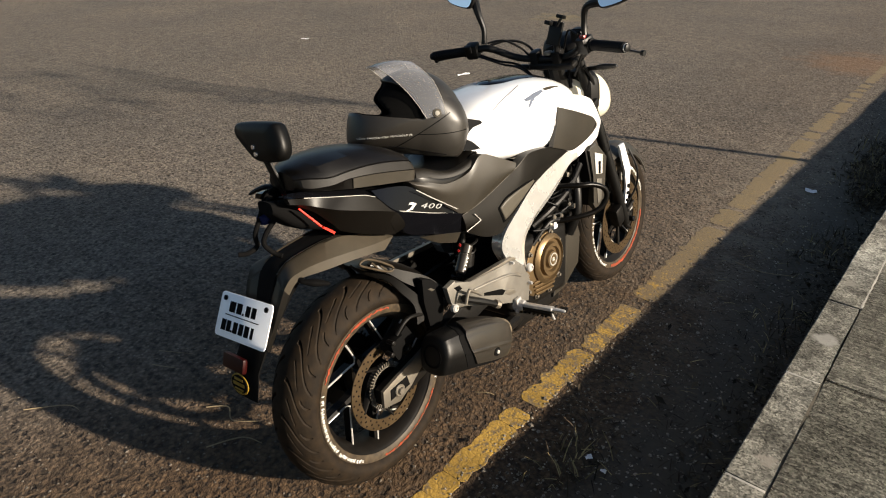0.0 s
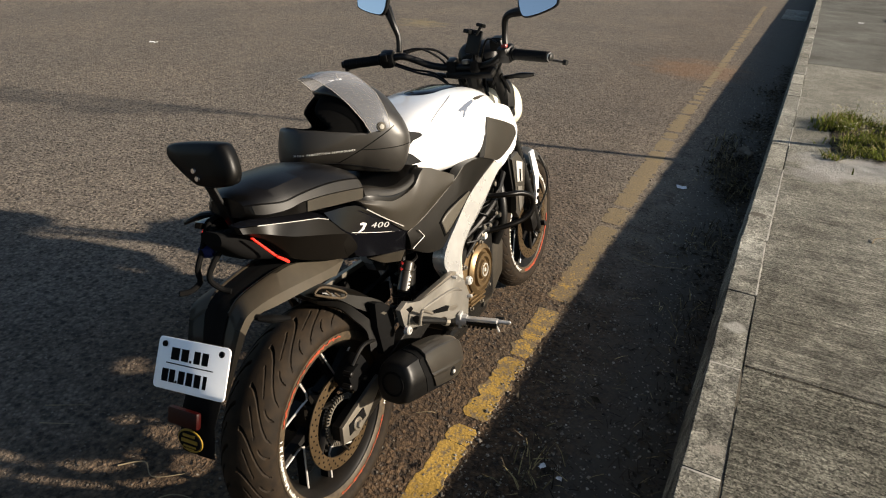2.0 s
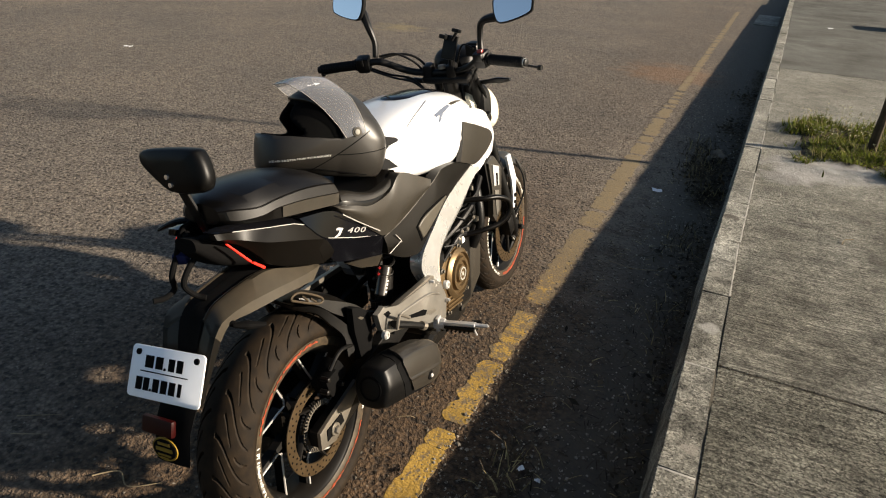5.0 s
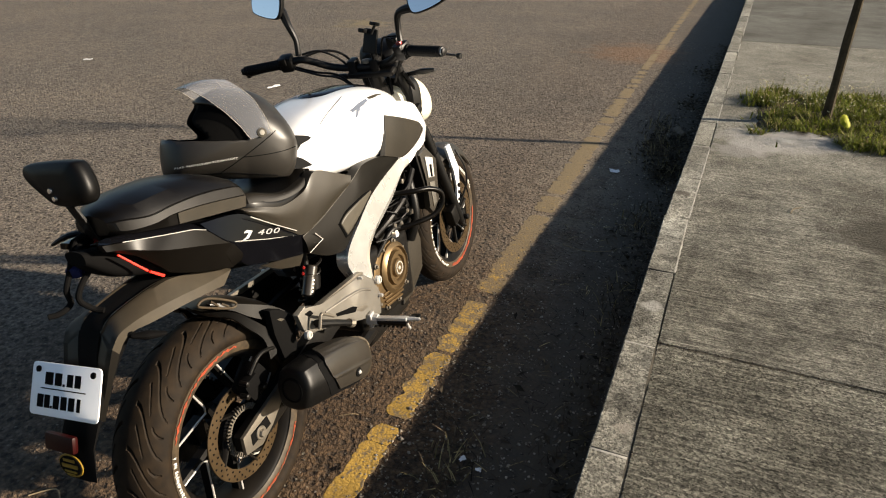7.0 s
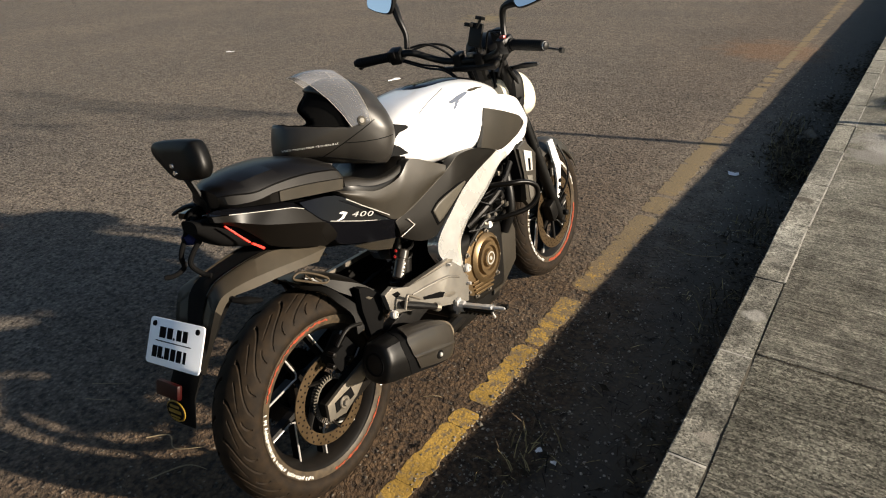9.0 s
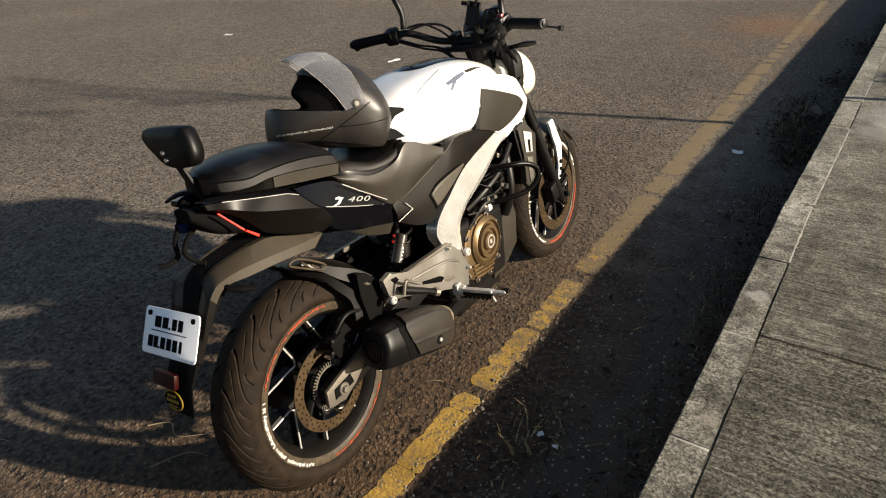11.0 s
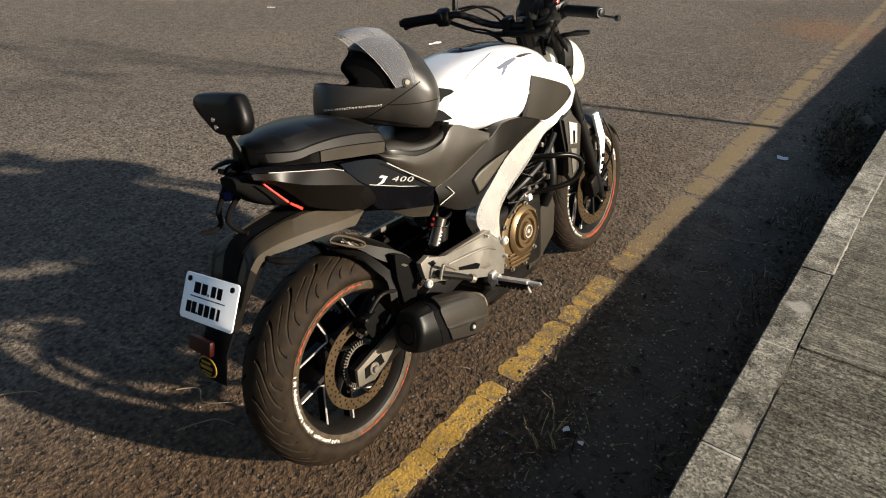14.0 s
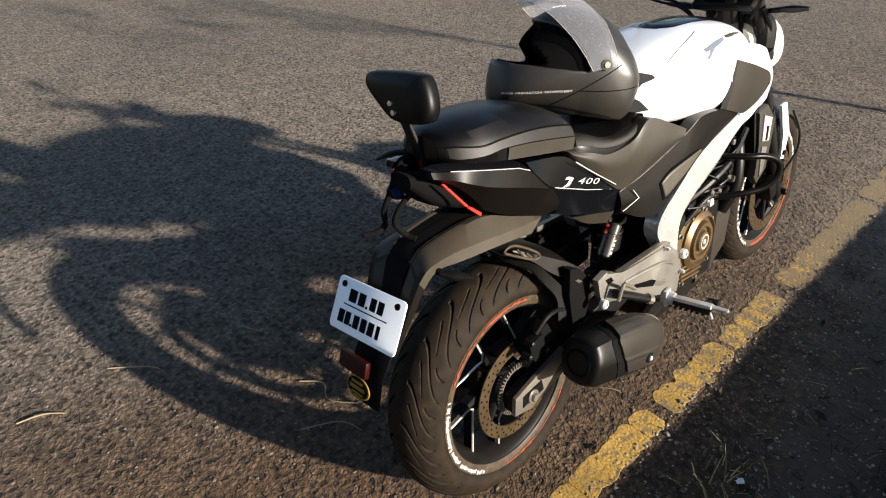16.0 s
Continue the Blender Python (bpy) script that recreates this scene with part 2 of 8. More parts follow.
def panel(outline, x, thick, bm=None, bevel=0.004, xf=None, fine=True):
    """A side panel: an outline in (y, z), at x on its outer side, thick inwards; xf(y, z) adds to x."""
    bm = bm or bmesh.new()
    sub = bmesh.new()
    pts = [(p[0], p[1]) for p in outline]
    sgn = 1 if x >= 0 else -1
    xo = lambda y, z: x + (xf(y, z) * sgn if xf else 0)
    a = [sub.verts.new((xo(y, z), y, z)) for y, z in pts]
    b = [sub.verts.new((xo(y, z) - sgn * thick, y, z)) for y, z in pts]
    f1, f2 = sub.faces.new(a), sub.faces.new(b[::-1])
    for i in range(len(pts)):
        j = (i + 1) % len(pts)
        sub.faces.new((a[j], a[i], b[i], b[j]))
    if bevel:
        bmesh.ops.bevel(sub, geom=list(f1.edges), offset=bevel, segments=2, profile=0.6, affect='EDGES')
    bmesh.ops.triangulate(sub, faces=[f for f in sub.faces if len(f.verts) > 4])
    me = bpy.data.meshes.new("temp")
    sub.to_mesh(me)
    sub.free()
    bm.from_mesh(me)
    bpy.data.meshes.remove(me)
    return bm


def box(size, m, bm=None, bevel=0.003, seg=2):
    bm = bm or bmesh.new()
    sub = bmesh.new()
    bmesh.ops.create_cube(sub, size=1.0)
    bmesh.ops.scale(sub, vec=size, verts=sub.verts[:])
    if bevel:
        bmesh.ops.bevel(sub, geom=sub.edges[:], offset=bevel, segments=seg, profile=0.6, affect='EDGES')
    bmesh.ops.transform(sub, matrix=m, verts=sub.verts[:])
    me = bpy.data.meshes.new("temp")
    sub.to_mesh(me)
    sub.free()
    bm.from_mesh(me)
    bpy.data.meshes.remove(me)
    return bm


def shell(secs, n=40, bm=None, steps=5, axis="y"):
    """A skin through oval sections (place, half width, top, bottom, squareness, shift); squareness 1 is an ellipse, less is squarer."""
    line = curve_points([Vector((s[0], s[1], s[2])) for s in secs], steps)
    rest = curve_points([Vector((s[3], s[4], s[5] if len(s) > 5 else 0)) for s in secs], steps)
    loops = []
    for p, q in zip(line, rest):
        y, hw, top = p
        bot, sq, sh = q
        ring = []
        for k in range(n):
            a = 2 * math.pi * k / n
            ca, sa = math.cos(a), math.sin(a)
            px = sh + hw * math.copysign(abs(ca) ** sq, ca)
            pz = (top + bot) / 2 + (top - bot) / 2 * math.copysign(abs(sa) ** sq, sa)
            ring.append((px, y, pz))
        loops.append(ring)
    return rings(bm or bmesh.new(), loops)


# ---- large structure: road, kerb, pavement ----
def asphalt_material():
    m = bpy.data.materials.new("worn_asphalt")
    m.use_nodes = True
    n, l = m.node_tree.nodes, m.node_tree.links
    p = n["Principled BSDF"]
    tc = n.new("ShaderNodeTexCoord")

    def tex(kind, scale):
        t = n.new(kind)
        t.inputs["Scale"].default_value = scale
        l.new(tc.outputs["Object"], t.inputs["Vector"])
        return t

    stones = tex("ShaderNodeTexVoronoi", 70.0)
    small = tex("ShaderNodeTexVoronoi", 210.0)
    patches = tex("ShaderNodeTexNoise", 0.8)
    patches.inputs["Detail"].default_value = 8
    grit = tex("ShaderNodeTexNoise", 340.0)
    # each chip of stone has its own tone
    ramp = n.new("ShaderNodeValToRGB")
    e = ramp.color_ramp.elements
    e[0].position, e[0].color = 0.0, (0.112, 0.098, 0.083, 1)
    e[1].position, e[1].color = 1.0, (0.205, 0.178, 0.148, 1)
    for pos, col in ((0.35, (0.142, 0.124, 0.104, 1)), (0.80, (0.170, 0.147, 0.122, 1)), (0.94, (0.200, 0.172, 0.142, 1))):
        k = e.new(pos)
        k.color = col
    sep = n.new("ShaderNodeSeparateColor")
    l.new(stones.outputs["Color"], sep.inputs[0])
    l.new(sep.outputs[0], ramp.inputs[0])
    tint = n.new("ShaderNodeMix")
    tint.data_type, tint.blend_type = 'RGBA', 'MULTIPLY'
    tint.inputs[0].default_value = 1.0
    pr = n.new("ShaderNodeValToRGB")
    pr.color_ramp.elements[0].position, pr.color_ramp.elements[0].color = 0.30, (0.86, 0.85, 0.83, 1)
    pr.color_ramp.elements[1].position, pr.color_ramp.elements[1].color = 0.72, (1.16, 1.10, 1.02, 1)
    l.new(patches.outputs[0], pr.inputs[0])
    mottle = tex("ShaderNodeTexNoise", 9.0)
    mottle.inputs["Detail"].default_value = 5
    mo = n.new("ShaderNodeMapRange")
    mo.inputs[1].default_value, mo.inputs[2].default_value, mo.inputs[3].default_value, mo.inputs[4].default_value = 0.32, 0.68, 0.84, 1.16
    l.new(mottle.outputs[0], mo.inputs[0])
    mt = n.new("ShaderNodeMix")
    mt.data_type, mt.blend_type = 'RGBA', 'MULTIPLY'
    mt.inputs[0].default_value = 1.0
    l.new(ramp.outputs[0], mt.inputs[6])
    l.new(mo.outputs[0], mt.inputs[7])
    l.new(mt.outputs[2], tint.inputs[6])
    l.new(pr.outputs[0], tint.inputs[7])
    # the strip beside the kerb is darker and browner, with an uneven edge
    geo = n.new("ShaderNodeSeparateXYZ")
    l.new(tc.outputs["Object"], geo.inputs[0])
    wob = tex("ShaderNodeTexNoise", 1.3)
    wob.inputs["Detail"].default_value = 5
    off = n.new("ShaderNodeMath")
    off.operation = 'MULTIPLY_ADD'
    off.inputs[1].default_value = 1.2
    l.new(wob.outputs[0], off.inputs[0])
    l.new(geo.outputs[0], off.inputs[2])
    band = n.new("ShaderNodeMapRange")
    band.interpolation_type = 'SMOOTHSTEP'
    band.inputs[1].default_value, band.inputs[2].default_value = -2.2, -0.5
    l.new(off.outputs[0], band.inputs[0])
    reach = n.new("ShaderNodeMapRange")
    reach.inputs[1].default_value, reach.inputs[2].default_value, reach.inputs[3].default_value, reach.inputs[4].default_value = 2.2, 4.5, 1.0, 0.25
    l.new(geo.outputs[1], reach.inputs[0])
    # strength of the darker strip, weaker beyond y 2.2
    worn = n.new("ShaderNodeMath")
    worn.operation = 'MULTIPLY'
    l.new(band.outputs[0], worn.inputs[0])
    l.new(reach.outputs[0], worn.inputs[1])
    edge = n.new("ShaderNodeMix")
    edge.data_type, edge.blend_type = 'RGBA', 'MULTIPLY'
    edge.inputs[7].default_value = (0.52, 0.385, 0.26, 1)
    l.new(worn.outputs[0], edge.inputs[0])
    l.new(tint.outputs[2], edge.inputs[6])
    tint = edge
    gr = n.new("ShaderNodeMix")
    gr.data_type, gr.blend_type = 'RGBA', 'OVERLAY'
    gr.inputs[0].default_value = 0.26
    pit = n.new("ShaderNodeMapRange")
    pit.inputs[1].default_value, pit.inputs[2].default_value, pit.inputs[3].default_value, pit.inputs[4].default_value = 0.30, 0.72, 1.08, 0.62
    l.new(stones.outputs["Distance"], pit.inputs[0])
    pm = n.new("ShaderNodeMix")
    pm.data_type, pm.blend_type = 'RGBA', 'MULTIPLY'
    pm.inputs[0].default_value = 1.0
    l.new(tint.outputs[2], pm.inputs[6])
    l.new(pit.outputs[0], pm.inputs[7])
    l.new(pm.outputs[2], gr.inputs[6])
    l.new(grit.outputs[0], gr.inputs[7])
    p.inputs["Roughness"].default_value = 0.85
    p.inputs["Specular IOR Level"].default_value = 0.25
    # hollows of lost stones, shade painted in; here and there a bare pale chip
    spots = gr.outputs[2]
    hollow = None
    for scale, thresh, rare, col in ((29.0, 0.560, 0.36, (0.010, 0.008, 0.007, 1)), (19.0, 0.520, 0.60, (0.012, 0.010, 0.008, 1)), (58.0, 0.480, 0.70, (0.014, 0.011, 0.009, 1)), (47.0, 0.460, 0.94, (0.30, 0.265, 0.21, 1))):
        v = tex("ShaderNodeTexVoronoi", scale)
        v.voronoi_dimensions = '2D'
        wob2 = tex("ShaderNodeTexNoise", scale * 2.2)
        dist = n.new("ShaderNodeMath")
        dist.operation = 'MULTIPLY_ADD'
        dist.inputs[1].default_value = 0.75
        l.new(wob2.outputs[0], dist.inputs[0])
        l.new(v.outputs["Distance"], dist.inputs[2])
        near = n.new("ShaderNodeMapRange")
        near.inputs[1].default_value, near.inputs[2].default_value, near.inputs[3].default_value, near.inputs[4].default_value = thresh, thresh + 0.12, 0.52, 0.0
        l.new(dist.outputs[0], near.inputs[0])
        sp = n.new("ShaderNodeSeparateColor")
        l.new(v.outputs["Color"], sp.inputs[0])
        on = n.new("ShaderNodeMath")
        on.operation = 'GREATER_THAN'
        on.inputs[1].default_value = rare
        l.new(sp.outputs[1], on.inputs[0])
        f = n.new("ShaderNodeMath")
        f.operation = 'MULTIPLY'
        l.new(near.outputs[0], f.inputs[0])
        l.new(on.outputs[0], f.inputs[1])
        mk = n.new("ShaderNodeMix")
        mk.data_type = 'RGBA'
        mk.inputs[7].default_value = col
        l.new(f.outputs[0], mk.inputs[0])
        l.new(spots, mk.inputs[6])
        spots = mk.outputs[2]
        hollow = hollow or f.outputs[0]
    # rust-brown soil and a faint paint smear further up the road
    colour = spots
    for cx, cy, rad, col in ((-0.95, 8.1, 0.75, (0.20, 0.10, 0.04, 1)), (-5.1, 8.9, 0.45, (0.26, 0.20, 0.09, 1))):
        vec = n.new("ShaderNodeVectorMath")
        vec.operation = 'DISTANCE'
        vec.inputs[1].default_value = (cx, cy, 0)
        l.new(tc.outputs["Object"], vec.inputs[0])
        wv = tex("ShaderNodeTexNoise", 5.0)
        wv.inputs["Detail"].default_value = 6
        sm = n.new("ShaderNodeMath")
        sm.operation = 'MULTIPLY_ADD'
        sm.inputs[1].default_value = 1.0
        l.new(wv.outputs[0], sm.inputs[0])
        l.new(vec.outputs["Value"], sm.inputs[2])
        fall = n.new("ShaderNodeMapRange")
        fall.inputs[1].default_value, fall.inputs[2].default_value, fall.inputs[3].default_value, fall.inputs[4].default_value = rad * .6 + .35, rad + .5, 0.42, 0.0
        l.new(sm.outputs[0], fall.inputs[0])
        mk = n.new("ShaderNodeMix")
        mk.data_type = 'RGBA'
        mk.inputs[7].default_value = col
        l.new(fall.outputs[0], mk.inputs[0])
        l.new(colour, mk.inputs[6])
        colour = mk.outputs[2]
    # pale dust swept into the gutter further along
    gx = n.new("ShaderNodeMapRange")
    gx.inputs[1].default_value, gx.inputs[2].default_value = -1.15, -0.50
    l.new(geo.outputs[0], gx.inputs[0])
    gy = n.new("ShaderNodeMapRange")
    gy.inputs[1].default_value, gy.inputs[2].default_value, gy.inputs[3].default_value = 1.6, 3.6, 0.05
    l.new(geo.outputs[1], gy.inputs[0])
    gm = n.new("ShaderNodeMath")
    gm.operation = 'MULTIPLY'
    l.new(gx.outputs[0], gm.inputs[0])
    l.new(gy.outputs[0], gm.inputs[1])
    ge = n.new("ShaderNodeMapRange")
    ge.inputs[1].default_value, ge.inputs[2].default_value, ge.inputs[3].default_value, ge.inputs[4].default_value = 3.8, 6.0, 1.0, 0.15
    l.new(geo.outputs[1], ge.inputs[0])
    gf = n.new("ShaderNodeMath")
    gf.operation = 'MULTIPLY'
    l.new(gm.outputs[0], gf.inputs[0])
    l.new(ge.outputs[0], gf.inputs[1])
    gm = gf
    dn = tex("ShaderNodeTexNoise", 7.0)
    dn.inputs["Detail"].default_value = 9
    dr = n.new("ShaderNodeMapRange")
    dr.inputs[1].default_value, dr.inputs[2].default_value, dr.inputs[3].default_value, dr.inputs[4].default_value = 0.36, 0.62, 0.15, 0.85
    l.new(dn.outputs[0], dr.inputs[0])
    gd = n.new("ShaderNodeMath")
    gd.operation = 'MULTIPLY'
    l.new(gm.outputs[0], gd.inputs[0])
    l.new(dr.outputs[0], gd.inputs[1])
    mk = n.new("ShaderNodeMix")
    mk.data_type = 'RGBA'
    mk.inputs[7].default_value = (0.22, 0.185, 0.14, 1)
    l.new(gd.outputs[0], mk.inputs[0])
    l.new(colour, mk.inputs[6])
    colour = mk.outputs[2]
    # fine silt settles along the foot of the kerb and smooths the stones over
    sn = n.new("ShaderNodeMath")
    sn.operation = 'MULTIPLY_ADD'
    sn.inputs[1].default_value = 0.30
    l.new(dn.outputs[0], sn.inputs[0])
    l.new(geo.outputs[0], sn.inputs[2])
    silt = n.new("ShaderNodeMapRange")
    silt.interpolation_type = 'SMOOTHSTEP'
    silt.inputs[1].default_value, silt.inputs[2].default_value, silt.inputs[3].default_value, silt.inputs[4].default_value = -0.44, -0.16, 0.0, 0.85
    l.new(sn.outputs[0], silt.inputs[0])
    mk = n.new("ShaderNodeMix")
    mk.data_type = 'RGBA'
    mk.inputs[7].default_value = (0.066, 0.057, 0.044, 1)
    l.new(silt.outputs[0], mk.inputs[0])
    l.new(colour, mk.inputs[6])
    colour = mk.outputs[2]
    l.new(colour, p.inputs["Base Color"])
    lumps = tex("ShaderNodeTexNoise", 48.0)
    lumps.inputs["Detail"].default_value = 3
    inv = n.new("ShaderNodeMath")
    inv.operation = 'MULTIPLY_ADD'
    inv.inputs[1].default_value, inv.inputs[2].default_value = -0.6, 0.6
    l.new(stones.outputs["Distance"], inv.inputs[0])
    add = n.new("ShaderNodeMath")
    add.operation = 'MULTIPLY_ADD'
    add.inputs[1].default_value = -0.4
    l.new(small.outputs["Distance"], add.inputs[0])
    l.new(inv.outputs[0], add.inputs[2])
    tot = n.new("ShaderNodeMath")
    tot.operation = 'MULTIPLY_ADD'
    tot.inputs[1].default_value = 0.9
    l.new(lumps.outputs[0], tot.inputs[0])
    l.new(add.outputs[0], tot.inputs[2])
    bp = n.new("ShaderNodeBump")
    bp.inputs["Distance"].default_value = 0.0066
    firm = n.new("ShaderNodeMapRange")
    firm.inputs[3].default_value, firm.inputs[4].default_value = 1.0, 0.15
    l.new(silt.outputs[0], firm.inputs[0])
    l.new(firm.outputs[0], bp.inputs["Strength"])
    sunk = n.new("ShaderNodeMath")
    sunk.operation = 'MULTIPLY_ADD'
    sunk.inputs[1].default_value = -2.9
    l.new(hollow, sunk.inputs[0])
    l.new(tot.outputs[0], sunk.inputs[2])
    l.new(sunk.outputs[0], bp.inputs["Height"])
    l.new(bp.outputs[0], p.inputs["Normal"])
    return m


def concrete_material(name, base, streak=0.0, streak_scale=60.0, coarse=0.3, marks=(), relief=0.006, blotch=1.0):
    """Weathered concrete: sand grains, dark pits, stains and short broom lines."""
    m = bpy.data.materials.new(name)
    m.use_nodes = True
    n, l = m.node_tree.nodes, m.node_tree.links
    p = n["Principled BSDF"]
    info = n.new("ShaderNodeObjectInfo")
    geo = n.new("ShaderNodeNewGeometry")
    where = geo.outputs["Position"]

    def tex(kind, scale, detail=4.0, stretch=None, rot=0.0):
        t = n.new(kind)
        t.inputs["Scale"].default_value = scale
        t.inputs["Detail"].default_value = detail
        if stretch:
            mp = n.new("ShaderNodeMapping")
            mp.inputs["Scale"].default_value = stretch
            mp.inputs["Rotation"].default_value = (0, 0, rot)
            l.new(where, mp.inputs["Vector"])
            l.new(mp.outputs[0], t.inputs["Vector"])
        else:
            l.new(where, t.inputs["Vector"])
        return t

    def span(sock, lo, hi, a, b):
        r = n.new("ShaderNodeMapRange")
        r.inputs[1].default_value, r.inputs[2].default_value, r.inputs[3].default_value, r.inputs[4].default_value = lo, hi, a, b
        l.new(sock, r.inputs[0])
        return r.outputs[0]

    def times(col, fac):
        k = n.new("ShaderNodeMix")
        k.data_type, k.blend_type = 'RGBA', 'MULTIPLY'
        k.inputs[0].default_value = 1.0
        l.new(col, k.inputs[6])
        l.new(fac, k.inputs[7])
        return k.outputs[2]

    def into(col, fac, other):
        k = n.new("ShaderNodeMix")
        k.data_type = 'RGBA'
        k.inputs[7].default_value = (*other, 1)
        l.new(fac, k.inputs[0])
        l.new(col, k.inputs[6])
        return k.outputs[2]

    def product(a, b):
        k = n.new("ShaderNodeMath")
        k.operation = 'MULTIPLY'
        l.new(a, k.inputs[0])
        l.new(b, k.inputs[1])
        return k.outputs[0]

    broad = tex("ShaderNodeTexNoise", 1.7, 9)
    ramp = n.new("ShaderNodeValToRGB")
    a, b = ramp.color_ramp.elements
    a.position, a.color = 0.30, (*[c * f for c, f in zip(base, (0.62, 0.60, 0.57))], 1)
    b.position, b.color = 0.72, (*[c * 1.22 for c in base], 1)
    l.new(broad.outputs[0], ramp.inputs[0])
    out = ramp.outputs[0]
    place = n.new("ShaderNodeSeparateXYZ")
    l.new(where, place.inputs[0])
    near = span(place.outputs[1], 2.6, 4.8, 1.0, 0.07)
    stain = tex("ShaderNodeTexNoise", 6.5, 8)
    spot = tex("ShaderNodeTexNoise", 24.0, 6)
    for sock, lo, hi, a, b in ((stain.outputs[0], 0.32, 0.68, -0.40, 0.32), (spot.outputs[0], 0.34, 0.66, -0.24, 0.22)):
        # the smoother far bays are blotched less
        k = n.new("ShaderNodeMath")
        k.operation = 'MULTIPLY_ADD'
        k.inputs[2].default_value = 1.0
        l.new(span(sock, lo, hi, a * blotch, b * blotch), k.inputs[0])
        l.new(span(near, 0, 1, 0.4, 1.0), k.inputs[1])
        out = times(out, k.outputs[0])
    # sand grains, each of its own tone
    sand = tex("ShaderNodeTexVoronoi", 175.0, 0)
    sc = n.new("ShaderNodeSeparateColor")
    l.new(sand.outputs["Color"], sc.inputs[0])
    out = times(out, span(sc.outputs[0], 0, 1, 1 - 1.7 * coarse, 1 + 1.7 * coarse))
    grain = tex("ShaderNodeTexNoise", 118.0 - 100.0 * coarse, 7)
    grain.inputs["Roughness"].default_value = 0.62
    out = times(out, span(grain.outputs[0], 0.34, 0.66, 1 - coarse, 1 + coarse))
    # dark pits and pale bare grains
    pit = tex("ShaderNodeTexVoronoi", 70.0 + 60.0 * coarse, 0)
    pit.voronoi_dimensions = '2D'
    pc = n.new("ShaderNodeSeparateColor")
    l.new(pit.outputs["Color"], pc.inputs[0])
    ragged = n.new("ShaderNodeMath")
    ragged.operation = 'MULTIPLY_ADD'
    ragged.inputs[1].default_value = 0.9
    l.new(grain.outputs[0], ragged.inputs[0])
    l.new(pit.outputs["Distance"], ragged.inputs[2])
    hole = product(span(ragged.outputs[0], 0.44, 0.66, 1, 0), span(pc.outputs[0], 0.72, 0.98, 0, 0.85))
    out = into(out, hole, [c * 0.22 for c in base])
    bare = product(span(ragged.outputs[0], 0.40, 0.56, 1, 0), span(pc.outputs[1], 0.80, 0.95, 0, 0.8))
    out = into(out, bare, [min(1, c * 2.3) for c in base])
    out = times(out, span(info.outputs["Random"], 0, 1, 0.86, 1.12))
    rough = n.new("ShaderNodeMath")
    l.new(span(grain.outputs[0], 0, 1, 0, 0.7), rough.inputs[0])
    l.new(span(sc.outputs[0], 0, 1, 0, 0.35), rough.inputs[1])
    height = rough.outputs[0]
    if streak:
        # short broom lines over the width of the pavement
        broom = tex("ShaderNodeTexNoise", 1.0, 5, (4.0, streak_scale, 1.0), 0.05)
        broom.inputs["Roughness"].default_value = 0.68
        line = n.new("ShaderNodeMath")
        line.operation = 'MULTIPLY_ADD'
        line.inputs[2].default_value = 1.0
        l.new(span(broom.outputs[0], 0.33, 0.67, -streak, streak), line.inputs[0])
        l.new(near, line.inputs[1])
        out = times(out, line.outputs[0])
        add = n.new("ShaderNodeMath")
        l.new(height, add.inputs[0])
        l.new(product(span(broom.outputs[0], 0.2, 0.8, 0, 2.6), near), add.inputs[1])
        height = add.outputs[0]
    for cx, cy, cz, rad, fray, col in marks:
        vec = n.new("ShaderNodeVectorMath")
        vec.operation = 'DISTANCE'
        vec.inputs[1].default_value = (cx, cy, cz)
        l.new(where, vec.inputs[0])
        wv = tex("ShaderNodeTexNoise", 1.6 / rad, 9)
        sm = n.new("ShaderNodeMath")
        sm.operation = 'MULTIPLY_ADD'
        sm.inputs[1].default_value = fray
        l.new(wv.outputs[0], sm.inputs[0])
        l.new(vec.outputs["Value"], sm.inputs[2])
        out = into(out, span(sm.outputs[0], rad * .55 + fray * .5, rad + fray * .5, 0.85, 0.0), col)
    l.new(out, p.inputs["Base Color"])
    p.inputs["Roughness"].default_value = 0.9
    p.inputs["Specular IOR Level"].default_value = 0.10
    low = n.new("ShaderNodeMath")
    low.operation = 'SUBTRACT'
    l.new(height, low.inputs[0])
    l.new(hole, low.inputs[1])
    bp = n.new("ShaderNodeBump")
    bp.inputs["Strength"].default_value, bp.inputs["Distance"].default_value = 1.0, relief
    l.new(low.outputs[0], bp.inputs["Height"])
    l.new(bp.outputs[0], p.inputs["Normal"])
    return m


M_ASPHALT = asphalt_material()
KERB_TOP, KERB_ROAD, KERB_BACK = 0.205, -0.101, 0.0025
ASH = (0.36, 0.345, 0.32)
M_KERB = concrete_material("kerb_concrete", (0.218, 0.211, 0.181), coarse=0.30, relief=0.006, blotch=1.45, marks=((-.045, 2.208, KERB_TOP, .045, .06, (0.30, 0.29, 0.26)), (-.06, 2.66, KERB_TOP, .03, .05, (0.24, 0.225, 0.19)), (-.03, 1.525, KERB_TOP, .03, .06, (0.22, 0.20, 0.17)), (-.05, 3.36, KERB_TOP, .05, .10, (0.07, 0.062, 0.05))))
M_PAVE = concrete_material("broomed_concrete", (0.174, 0.168, 0.142), streak=0.46, streak_scale=95, coarse=0.26, relief=0.0085, marks=((0.32, 4.42, KERB_TOP, .29, .46, ASH), (0.65, 4.475, KERB_TOP, .17, .30, ASH), (0.16, 4.18, KERB_TOP, .14, .26, (0.24, 0.23, 0.21)), (0.91, 3.15, KERB_TOP, .35, .5, (0.060, 0.054, 0.043))))
